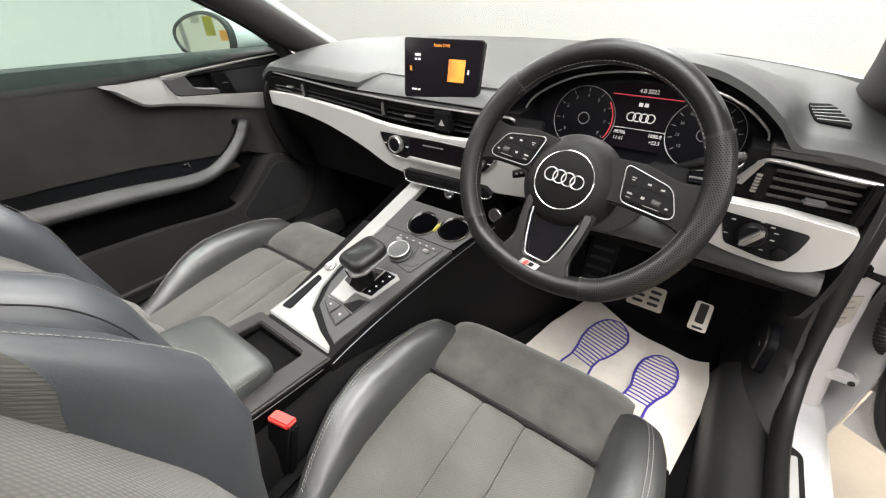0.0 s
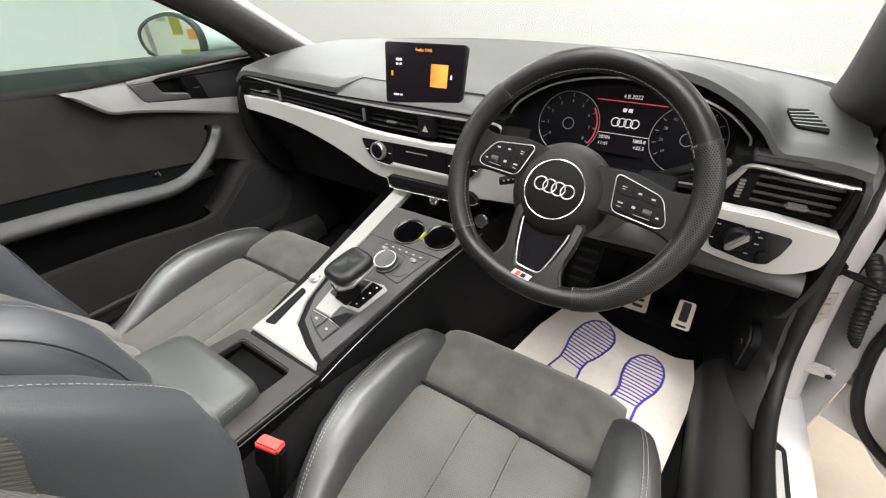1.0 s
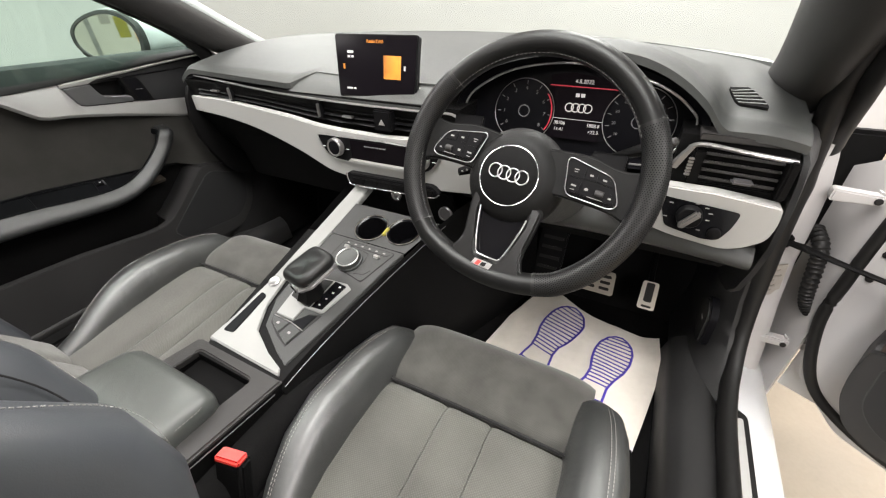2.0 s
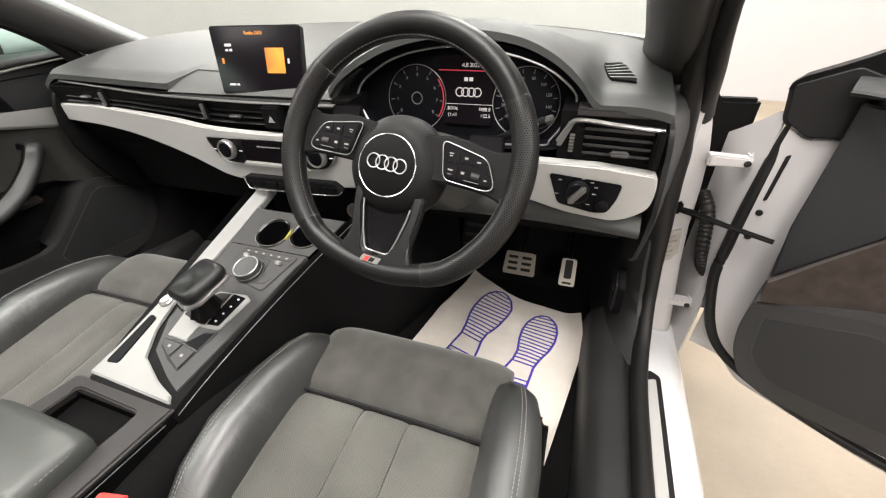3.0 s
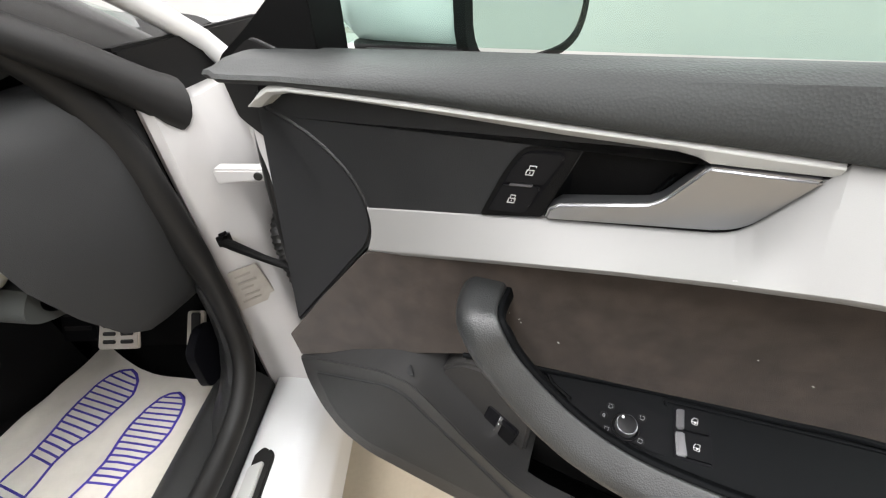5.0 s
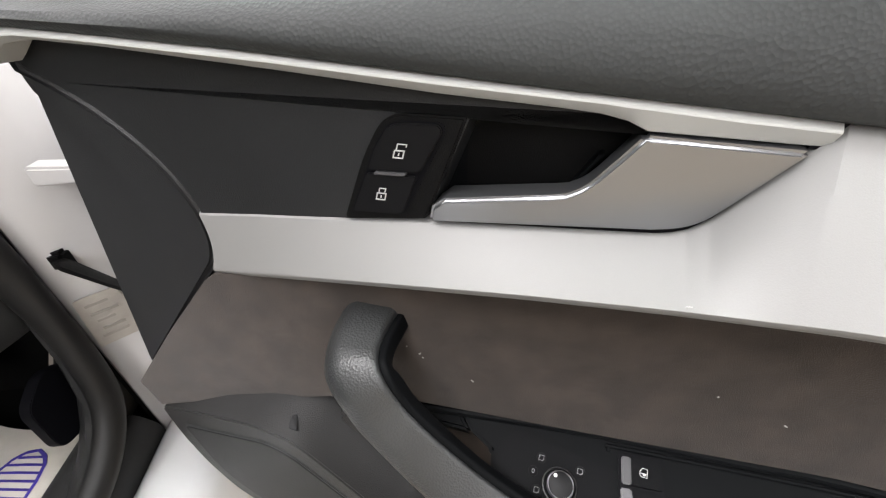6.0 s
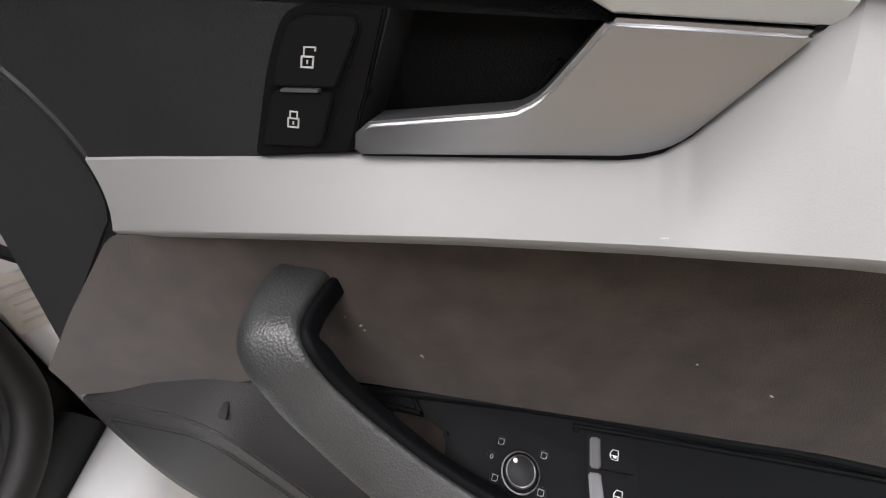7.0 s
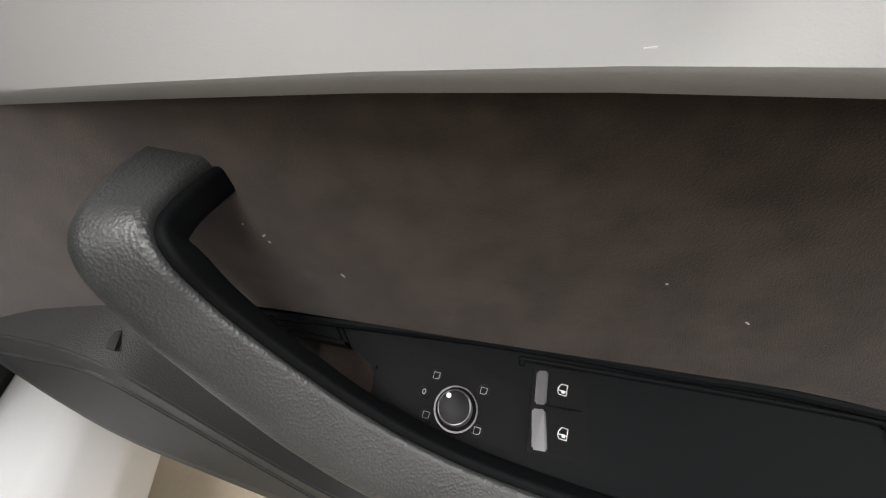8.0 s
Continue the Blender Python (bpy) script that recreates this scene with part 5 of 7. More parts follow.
def seat(cx, dy, recline, label):
    s = thing("front_seat", (cx, -0.45 + dy, 0.29), label, "seat", "front seats")
    XF[0] = Matrix.Translation((cx, dy, 0))
    # plinth
    part("base", prism(rounded([(-0.66, 0.29), (-0.16, 0.29), (-0.12, 0.40), (-0.14, 0.44), (-0.64, 0.42)], 0.02), lambda u, v, d: Vector((d, u, v)), -0.20, 0.20, 0.01), HARD, s, "black seat base")
    part("side_cover", prism(rounded([(-0.68, 0.34), (-0.20, 0.34), (-0.165, 0.40), (-0.20, 0.455), (-0.66, 0.45)], 0.03), lambda u, v, d: Vector((d, u, v)), 0.205, 0.262, 0.012, 3), HARD, s, "black plastic side cover")
    part("side_cover", prism(rounded([(-0.68, 0.34), (-0.20, 0.34), (-0.165, 0.40), (-0.20, 0.455), (-0.66, 0.45)], 0.03), lambda u, v, d: Vector((-d, u, v)), 0.205, 0.262, 0.012, 3), HARD, s, "black plastic side cover")

    # cushion: three cloth flutes and the thigh pad
    def cz(x, y):
        return 0.476 + 0.10 * (y + 0.285) + 0.006 * (1 - (x / 0.18) ** 2)

    flutes = ((-0.178, -0.0425), (-0.0415, 0.0415), (0.0425, 0.178))
    for a, b in flutes:
        part("cushion_flute", sheet(lambda u, v, a=a, b=b: Vector((a + (b - a) * u, -0.66 + 0.372 * v, cz(a + (b - a) * u, -0.66 + 0.372 * v) - 0.0055 * (abs(2 * u - 1)) ** 7 - 0.012 * (abs(2 * v - 1)) ** 14 + 0.0012 * noise.noise((cx + u * 3, v * 7, a * 20)))), 14, 24, 0.05), CLOTH, s, "grey textured cloth flute")

    def thigh(u, v):
        x = -0.186 + 0.372 * u
        y = -0.283 + 0.175 * v
        z = 0.484 + 0.20 * (y + 0.283) * (1 - 0.5 * v) + 0.004 * (1 - (2 * u - 1) ** 2)
        z -= 0.026 * (1 - v) ** 14 + 0.060 * v ** 7 + 0.016 * abs(2 * u - 1) ** 9
        return Vector((x, y, z + 0.001 * noise.noise((u * 5, v * 5, cx))))
    part("pad_seam", tube([Vector((-0.180 + 0.36 * k / 16, -0.2855, cz(-0.180 + 0.36 * k / 16, -0.2855) - 0.0035)) for k in range(17)], 0.0032, 6), DARKTHREAD, s, "dark seam before the thigh pad")
    part("thigh_pad", sheet(thigh, 30, 26, 0.05), SUEDE, s, "grey suede-look thigh pad")

    # bolsters of the cushion
    for sx in (1, -1):
        rings = []
        for y, zc, rx, rz, xo in SEAT_RINGS:
            rings.append([Vector((sx * (xo + rx * math.copysign(abs(math.cos(a)) ** 0.8, math.cos(a)) + 0.006 * max(0, math.sin(a))), y, zc + rz * math.copysign(abs(math.sin(a)) ** 0.8, math.sin(a)))) for a in [2 * math.pi * j / 28 for j in range(28)]])
        part("cushion_bolster", loft(rings), LEATHER, s, "black leather side bolster")
        for off in (0.006, 0.014):
            line = []
            for y, zc, rx, rz, xo in SEAT_RINGS[2:-1]:
                a = math.pi / 2 - off * 14
                line.append(Vector((sx * (xo + rx * abs(math.cos(a)) ** 0.8 + 0.006 * math.sin(a)), y, zc + rz * abs(math.sin(a)) ** 0.8 + 0.0006)))
            part("stitching", stitches(spline(line, 8)), THREAD, s, "light grey twin stitching")
    # backrest, leaning about its foot
    XF[0] = Matrix.Translation((cx, dy, 0)) @ Matrix.Translation((0, -0.66, 0.46)) @ pose(0, 0, 0, recline) @ Matrix.Translation((0, 0.66, -0.46))

    def back_y(z):
        return -0.618 - 0.20 * (z - 0.47) - 0.30 * max(0, z - 0.70) ** 1.3
    for a, b in ((-0.186, -0.058), (-0.056, 0.056), (0.058, 0.186)):
        part("back_flute", sheet(lambda u, v, a=a, b=b: Vector(((a + (b - a) * u), back_y(0.47 + 0.5 * v) - 0.010 * abs(2 * u - 1) ** 5, 0.47 + 0.5 * v)), 12, 24, 0.06, (0, -1, 0)), CLOTH, s, "grey cloth backrest flute")
    part("back_shell", prism(rounded([(-0.70, 0.44), (-0.66, 0.44), (-0.80, 1.02), (-0.86, 1.02)], 0.02), lambda u, v, d: Vector((d, u, v)), -0.20, 0.20, 0.01), HARD, s, "black backrest shell")
    part("back_top", sheet(lambda u, v: Vector((-0.19 + 0.38 * u, back_y(0.955 + 0.055 * v) - 0.05 * v ** 3 - 0.02 * abs(2 * u - 1) ** 4, 0.955 + 0.062 * v - 0.02 * abs(2 * u - 1) ** 4)), 16, 10, 0.05, (0, -1, 0)), LEATHER, s, "leather backrest top")
    for sx in (1, -1):
        rings = []
        for z, yc, rx, ry, xo in ((0.475, -0.672, 0.030, 0.030, 0.205), (0.50, -0.676, 0.052, 0.054, 0.208), (0.60, -0.676, 0.062, 0.064, 0.210), (0.70, -0.668, 0.065, 0.072, 0.208), (0.78, -0.682, 0.060, 0.074, 0.206), (0.85, -0.722, 0.050, 0.066, 0.205), (0.91, -0.765, 0.040, 0.056, 0.201), (0.97, -0.805, 0.032, 0.044, 0.192), (1.005, -0.82, 0.020, 0.024, 0.178)):
            rings.append([Vector((sx * (xo + rx * math.copysign(abs(math.cos(a)) ** 0.8, math.cos(a)) - 0.012 * max(0, math.sin(a))), yc + ry * math.copysign(abs(math.sin(a)) ** 0.8, math.sin(a)), z)) for a in [2 * math.pi * j / 28 for j in range(28)]])
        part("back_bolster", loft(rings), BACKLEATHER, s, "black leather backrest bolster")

        def facing(u, v, sx=sx):
            z = 0.76 + 0.21 * v
            yc, rx, ry, xo, lead = along(FACING, z)
            a = radians(lead + (262 - lead) * u)
            rx, ry = rx + 0.0018, ry + 0.0018
            return Vector((sx * (xo + rx * math.copysign(abs(math.cos(a)) ** 0.8, math.cos(a)) - 0.012 * max(0, math.sin(a))), yc + ry * math.copysign(abs(math.sin(a)) ** 0.8, math.sin(a)), z))
        part("bolster_facing", sheet(facing, 16, 14), CLOTH, s, "grey cloth facing inside the bolster")
        line = [Vector((sx * (xo - 0.002), yc + ry * 0.995 + 0.0008, z)) for z, yc, ry, xo in ((0.52, -0.676, 0.054, 0.208), (0.60, -0.676, 0.064, 0.210), (0.70, -0.668, 0.072, 0.208), (0.78, -0.682, 0.074, 0.203), (0.85, -0.722, 0.066, 0.196), (0.91, -0.765, 0.056, 0.188), (0.97, -0.805, 0.044, 0.178))]
        part("stitching", stitches(spline(line, 8), 0.0005, 0.0028, 0.0020), THREAD, s, "light grey stitching")
        line = [Vector((sx * (xo + rx * 0.80), yc + ry * 0.66, z)) for z, yc, rx, ry, xo in ((0.54, -0.676, 0.056, 0.058, 0.208), (0.60, -0.676, 0.062, 0.064, 0.210), (0.70, -0.668, 0.065, 0.072, 0.208), (0.78, -0.682, 0.064, 0.074, 0.203), (0.85, -0.722, 0.060, 0.066, 0.196), (0.91, -0.765, 0.054, 0.056, 0.188), (0.96, -0.80, 0.046, 0.046, 0.178))]
        part("seam", tube(spline(line, 6), 0.0013, 6), DARKTHREAD, s, "dark side seam")
    XF[0] = Matrix.Identity(4)
    return s


seat(0.332, 0.0, 0, "driver's sports seat in black leather and grey cloth")
seat(-0.357, 0.078, 20, "passenger sports seat in black leather and grey cloth")
bk = thing("seat_belt_buckle", (0.079, -0.56, 0.30), "black seat belt buckle with a red release button", "buckle")
BM = Matrix.Translation((0.079, -0.546, 0.530)) @ pose(0, 0, 0, -16, 4, 14)
XF[0] = BM
part("case", box((0, 0, -0.035), (0.046, 0.026, 0.10), 0.006, 3), HARD, bk)
part("stalk", box((0, 0, -0.16), (0.028, 0.012, 0.18), 0.004), HARD, bk)
part("release_button", box((0, -0.003, 0.017), (0.040, 0.022, 0.010), 0.003), RED, bk, "red release button")
part("button_text_bar", box((0, -0.003, 0.0212), (0.020, 0.003, 0.0004)), MARK, bk)
XF[0] = Matrix.Identity(4)

# ---- footwell ----
mat_ob = thing("paper_floor_mat", (0.45, 0.1, 0.29), "cream paper floor mat printed with blue shoe soles", "floor mat")


def mat_z(x, y):
    return 0.299 + 0.030 * max(0, (x - 0.60) / 0.05) ** 2 * max(0, (y - 0.08) / 0.15) + 0.003 * noise.noise((x * 34, y * 9, 7)) + 0.005 * noise.noise((x * 14, y * 14, 3)) + 0.012 * max(0, y - 0.2) / 0.1


m_l = spline([(0.20, -0.16, 0), (0.232, 0.0, 0), (0.262, 0.16, 0), (0.300, 0.26, 0), (0.318, 0.332, 0)], 6)
m_r = spline([(0.600, -0.20, 0), (0.618, -0.10, 0), (0.640, 0.03, 0), (0.652, 0.125, 0), (0.642, 0.222, 0)], 6)


def mat_point(u, v):
    k = v * (len(m_l) - 1)
    i = min(int(k), len(m_l) - 2)
    a, b = m_l[i].lerp(m_l[i + 1], k - i), m_r[i].lerp(m_r[i + 1], k - i)
    p = a.lerp(b, u)
    y = p.y - 0.030 * v ** 3 * math.sin(math.pi * min(1, u * 1.1))
    return Vector((p.x, y, mat_z(p.x, y)))


part("sheet", sheet(mat_point, 40, 40, 0.0008), PAPER, mat_ob, "cream crêpe paper sheet")


def sole_width(k):
    """Half widths of a sole to both sides, along its length k from heel to toe."""
    pts = [(0, 0.0, 0.0), (0.04, 0.018, 0.018), (0.12, 0.033, 0.031), (0.22, 0.037, 0.033), (0.32, 0.034, 0.030), (0.42, 0.030, 0.024), (0.52, 0.034, 0.025), (0.65, 0.044, 0.038), (0.76, 0.047, 0.044), (0.86, 0.042, 0.043), (0.94, 0.030, 0.031), (0.985, 0.014, 0.014), (1.0, 0.0, 0.0)]
    for a, b in zip(pts, pts[1:]):
        if a[0] <= k <= b[0]:
            f = (k - a[0]) / (b[0] - a[0])
            return 1.1 * (a[1] + (b[1] - a[1]) * f), 1.1 * (a[2] + (b[2] - a[2]) * f)
    return 0.0, 0.0


def sole(heel, toe, flip, wide=1.0):
    heel, toe = Vector(heel), Vector(toe)
    along = toe - heel
    side = Vector((along.y, -along.x)).normalized() * flip

    def at(k, off):
        p = heel + along * k + side * off * wide
        return Vector((p.x, p.y, mat_z(p.x, p.y) + 0.0016))
    ks = [j / 48 for j in range(49)]
    rim_ = [at(k, sole_width(k)[0]) for k in ks] + [at(k, -sole_width(k)[1]) for k in reversed(ks[1:-1])]
    print_ = part("printed_sole", tube(rim_, 0.0028, 6, True, flat=0.4), INK, mat_ob, "blue printed shoe sole")
    for j in range(1, 26):
        k = j / 26
        if 0.30 < k < 0.42:
            continue
        a, b = sole_width(k)
        slant = 0.012
        part("stripe", tube([at(k + slant, a * 0.98), at(k, 0), at(k - slant, -b * 0.98)], 0.0021, 5, flat=0.4), INK, print_)


sole((0.352, -0.070), (0.424, 0.258), -1)
sole((0.488, -0.100), (0.560, 0.200), 1, 0.88)

for nm, c, w, h, lab in (("brake_pedal", (0.464, 0.252, 0.428), 0.086, 0.062, "steel brake pedal with black rubber studs"), ("accelerator_pedal", (0.592, 0.285, 0.400), 0.042, 0.075, "steel accelerator pedal with a black rubber stud")):
    pd = thing(nm, (c[0], c[1] + 0.06, c[2] + 0.02), lab, "pedal")
    PM = Matrix.Translation(c) @ pose(0, 0, 0, 52 if nm[0] == "b" else 50)
    XF[0] = PM
    part("plate", prism(rounded([(-w / 2, -h / 2), (w / 2, -h / 2), (w / 2 * 0.92, h / 2), (-w / 2 * 0.92, h / 2)], 0.007), lambda u, v, d: Vector((u, v, d)), -0.006, 0.0, 0.002), PEDAL, pd)
    if nm[0] == "b":
        for k in range(3):
            for sx in (-1, 1):
                part("stud", box((sx * w * 0.21, -0.016 + 0.016 * k, 0.001), (w * 0.30, 0.008, 0.004), 0.0015), RUBBER, pd)
    else:
        part("stud", box((0.0, 0.008, 0.001), (0.020, 0.052, 0.004), 0.002), RUBBER, pd)
        part("stud_gap", box((0.0, -0.030, 0.001), (0.026, 0.006, 0.004), 0.002), RUBBER, pd)
    part("lever", tube([(0, h * 0.2, -0.005), (0, 0.06, -0.05), (0, 0.14, -0.08)], 0.008, 8), HARD, pd)
    XF[0] = Matrix.Identity(4)
fr = thing("footrest", (0.30, 0.30, 0.30), "black footrest with rubber strips", "footrest")
XF[0] = Matrix.Translation((0.315, 0.34, 0.44)) @ pose(0, 0, 0, 58)
part("plate", prism(rounded([(-0.04, -0.09), (0.04, -0.09), (0.04, 0.09), (-0.04, 0.09)], 0.01), lambda u, v, d: Vector((u, v, d)), -0.01, 0.0, 0.003), BUTTONS, fr)
for k in range(5):
    part("strip", box((0, -0.06 + 0.03 * k, 0.001), (0.06, 0.010, 0.004), 0.0015), RUBBER, fr)
XF[0] = Matrix.Identity(4)

# ---- driver's door, open ----
HINGE = Vector((0.868, 0.245, 0.0))
DM = Matrix.Translation(HINGE) @ pose(0, 0, 0, 0, 0, -27.3)
door = thing("door_1", (0.868, 0.245, 0.25), "open white driver's door with black, silver and brown suede inner panel", "car door", kind="structure")
XF[0] = DM
DP = lambda s, z, w: Vector((s, -w, z))


def over(pairs, n=5):
    return [(p.x, p.y) for p in spline([(*q, 0) for q in pairs], n)]


shell = rounded([(0.045, 0.885), (0.030, 0.70), (0.030, 0.50), (0.060, 0.36), (0.16, 0.27), (0.40, 0.235), (1.20, 0.235), (1.20, 0.915), (0.20, 0.915)], 0.02)
part("shell", prism(shell, DP, -0.060, 0.030, 0.006), PRIMED, door, "white painted door shell")
part("outer_skin", sheet(lambda u, v: DP(0.035 + 1.195 * u, 0.24 + 0.67 * v, -0.066 - 0.045 * math.sin(math.pi * v) ** 0.8), 24, 14, 0.006, (0, 1, 0)), PAINT, door, "white outer door skin")
seal = spline([DP(0.062, 0.90, 0.012), DP(0.044, 0.80, 0.020), DP(0.036, 0.62, 0.028), DP(0.040, 0.50, 0.030), DP(0.085, 0.365, 0.030), DP(0.17, 0.305, 0.032), DP(0.30, 0.275, 0.034), DP(0.45, 0.262, 0.034), DP(0.80, 0.255, 0.034), DP(1.18, 0.250, 0.034)], 8)
part("seal", tube(seal, 0.011, 10), RUBBER, door, "black door seal")
part("slot_cover", prism(rounded([(0.056, 0.709), (0.062, 0.711), (0.066, 0.800), (0.059, 0.796)], 0.003), DP, 0.029, 0.0312), RUBBER, door, "black oblong plug")
part("front_panel", sheet(lambda u, v: DP(0.034 - 0.092 * u, 0.26 + (0.612 - 0.090 * u) * v, 0.026 - 0.120 * u + 0.014 * math.sin(math.pi * u)), 10, 14, 0.006, (0.5, 0.85, 0)), PRIMED, door, "white painted front face of the door")
for z in (0.685, 0.632):
    part("plug", disc(DP(0.060, z, 0.030), (0, -1, 0), 0.006, 0.003, 0.001, 16), RUBBER, door)


def inner_panel(door, DP, back, driver, suede):
    """The trimmed inside of a door; DP places a point s along it, z high, w out from it towards the seats."""
    # door card
    card = [(0.118, 0.885), (0.112, 0.70), (0.116, 0.60), (0.120, 0.50), (0.132, 0.44), (0.165, 0.395), (0.225, 0.365), (0.40, 0.345), (1.15, 0.345), (1.15, 0.90), (0.16, 0.90)]
    part("card", prism(rounded(card, 0.02), DP, 0.020, 0.034, 0.004, 2), HARD, door, "black inner door card")

    def inner(s):
        """How far the upper part of the panel stands out from the door, falling away towards the rear."""
        return max(0.030, 0.081 - 0.105 * (s - 0.25)) if s < 0.7 else 0.034

    DW = lambda s, z, w: DP(s, z, w + inner(s))

    # padded top: the lower edge falls and draws back towards the rear
    ROLL_EDGE = ((0.10, 0.9150, 0.112), (0.150, 0.9165, 0.111), (0.20, 0.9165, 0.104), (0.345, 0.9075, 0.083), (0.4435, 0.8990, 0.070), (0.5256, 0.8930, 0.058), (0.59, 0.8880, 0.049), (0.75, 0.8790, 0.036), (1.15, 0.872, 0.034))

    def top_ring(s):
        lead = min(1, max(0.35, (s - 0.098) / 0.035)) ** 0.5
        base_z, w1 = along(ROLL_EDGE, s)
        w0 = (w1 + 0.004) * (0.70 + 0.30 * lead)
        zt = 0.9335 + 0.010 * (s - 0.15)
        return [DP(s, z, w) for z, w in ((zt - 0.012, -0.005), (zt - 0.008, 0.004), (zt - 0.003, 0.022), (zt - 0.003, w0 * 0.50), (zt - 0.005, w0 * 0.72), (zt - 0.010, w0 * 0.88), (base_z * 0.45 + zt * 0.55 - 0.003, w0 * 0.97), (base_z * 0.75 + zt * 0.25 - 0.001, w0 * 1.0), (base_z + 0.003, w0 * 0.995), (base_z - 0.001, w0 * 0.96), (base_z - 0.003, w0 * 0.86), (base_z - 0.003, 0.020), (base_z, -0.005))]

    part("top_roll", loft([top_ring(s) for s in (0.099, 0.101, 0.106, 0.115, 0.13, 0.15, 0.17, 0.20, 0.25, 0.32, 0.40, 0.48, 0.56, 0.65, 0.80, 1.0, 1.15)]), ROLL, door, "soft black padded door top")
    # metal strip below it, with a bright upper facet and a wider lower one
    STRIP = ((0.1700, 0.9065, 0.9030, 0.8960), (0.1765, 0.9112, 0.9060, 0.9000), (0.1868, 0.9160, 0.9112, 0.9070), (0.2050, 0.9163, 0.9125, 0.9095), (0.2500, 0.9137, 0.9100, 0.9068), (0.3456, 0.9068, 0.9030, 0.8984), (0.4265, 0.9000, 0.8960, 0.8905), (0.4800, 0.8960, 0.8920, 0.8866), (0.4972, 0.8950, 0.8908, 0.8850), (0.5091, 0.8941, 0.8895, 0.8823), (0.5174, 0.8936, 0.8888, 0.8784), (0.5500, 0.8908, 0.8858, 0.8772), (0.5835, 0.8878, 0.8835, 0.8760))

    def strip_ring(s, za, zm, zb):
        w = 0.106 - 0.143 * (s - 0.165)
        return [DP(s, za, w - 0.002), DP(s, za - 0.0006, w + 0.0005), DP(s, zm + 0.0004, w + 0.0046), DP(s, zm - 0.0006, w + 0.0048), DP(s, zb + 0.0006, w + 0.0010), DP(s, zb, w), DP(s, zb, w - 0.014), DP(s, za, w - 0.014)]

    strip_rows = [(0.1625, 0.8990, 0.8978, 0.8958), *STRIP]
    part("upper_strip", loft([strip_ring(*r) for r in strip_rows]), SILVER, door, "satin metal strip below the padded top", 25)
    part("strip_gap", prism([(0.5842, 0.8880), (0.5872, 0.8876), (0.5802, 0.8750), (0.5770, 0.8752)], DW, -0.012, 0.0010), DIALS, door)
    cover_edge = over([(0.160, 0.893), (0.182, 0.883), (0.205, 0.869), (0.2295, 0.846), (0.2445, 0.822), (0.2515, 0.798), (0.2515, 0.778), (0.2470, 0.763), (0.2400, 0.750)])
    COVER_LEAD = ((0.61, 0.114), (0.70, 0.088), (0.90, 0.064), (0.95, 0.062))
    part("front_cover", prism([(0.116, 0.900), (0.150, 0.901), *cover_edge, (0.121, 0.610), (0.112, 0.70)], lambda s, z, w: DP(s, z, w if w < 0.065 else along(COVER_LEAD, z)[0] if s < 0.13 else w - 0.079 + inner(s)), 0.034, 0.081, 0.004, 3), COVER, door, "dark grey grained front cover")
    # upper panel, cut out round the handle recess
    panel_top = [(0.150, 0.900), (0.190, 0.909), (0.25, 0.9065), (0.3456, 0.898), (0.4265, 0.890), (0.4972, 0.8850), (0.5091, 0.8823), (0.5156, 0.8785)]
    part("upper_panel", prism([*panel_top, (0.5117, 0.8818), (0.5040, 0.8832), (0.4400, 0.8786), (0.4165, 0.8200), (0.3687, 0.8120), (0.2485, 0.7985), *[p for p in reversed(cover_edge[:-16])]], DW, -0.030, -0.001, 0.0015), PANEL, door, "black grained upper panel")
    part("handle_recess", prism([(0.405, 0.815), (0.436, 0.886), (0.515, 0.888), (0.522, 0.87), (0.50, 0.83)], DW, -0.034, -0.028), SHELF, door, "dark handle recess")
    part("recess_fin", prism([(0.4905, 0.842), (0.5010, 0.8600), (0.5030, 0.8600), (0.4925, 0.842)], DW, -0.030, -0.014), SHELF, door)

    # silver trim: recessed beside the handle, proud along its lower edge
    low_edge = [(0.243, 0.7430), (0.30, 0.7555), (0.39, 0.7755), (0.48, 0.7950), (0.545, 0.8075), (0.60, 0.8165), (0.640, 0.8200), (0.662, 0.8260), (0.738, 0.8780), (0.760, 0.8840), (1.14, 0.8840)]
    TRIM_TOP = [(0.2484, 0.7999), (0.30, 0.8056), (0.3687, 0.8120), (0.4188, 0.8173), (0.4732, 0.8215), (0.5290, 0.8258), (0.5400, 0.8276), (0.5480, 0.8310), (0.5560, 0.8385), (0.5660, 0.8545), (0.5760, 0.8708), (0.5862, 0.8862), (0.62, 0.8865), (0.68, 0.8835), (0.742, 0.8810)]

    def trim_point(u, v):
        s, zt = trim_cols[min(int(u * (len(trim_cols) - 1) + 0.5), len(trim_cols) - 1)]
        zb = along(low_edge, s)[0]
        wb = 0.0865 + 0.006 * min(1, max(0, (s - 0.3) / 0.3))
        lip = min(0.0075, 0.4 * max(0.0005, zt - zb))
        near = max(0.0, 1 - (s - 0.2484) / 0.03)
        if v <= 0.75:
            q = v / 0.75
            z = zt + (zb + lip - zt) * q
            w = inner(s) + (wb - inner(s)) * q - (0.0015 if v == 0 else 0.0)
        else:
            q = (v - 0.75) / 0.25
            z = zb + lip * (1 - q)
            w = wb - 0.0048 * q ** 1.5
        k = (zt - z) / max(0.0005, zt - zb)
        return DP(s - 0.0052 * near * k ** 2.2 + 0.0042 * near * math.sin(math.pi * min(1, k * 1.15)), z, w)

    trim_cols = []
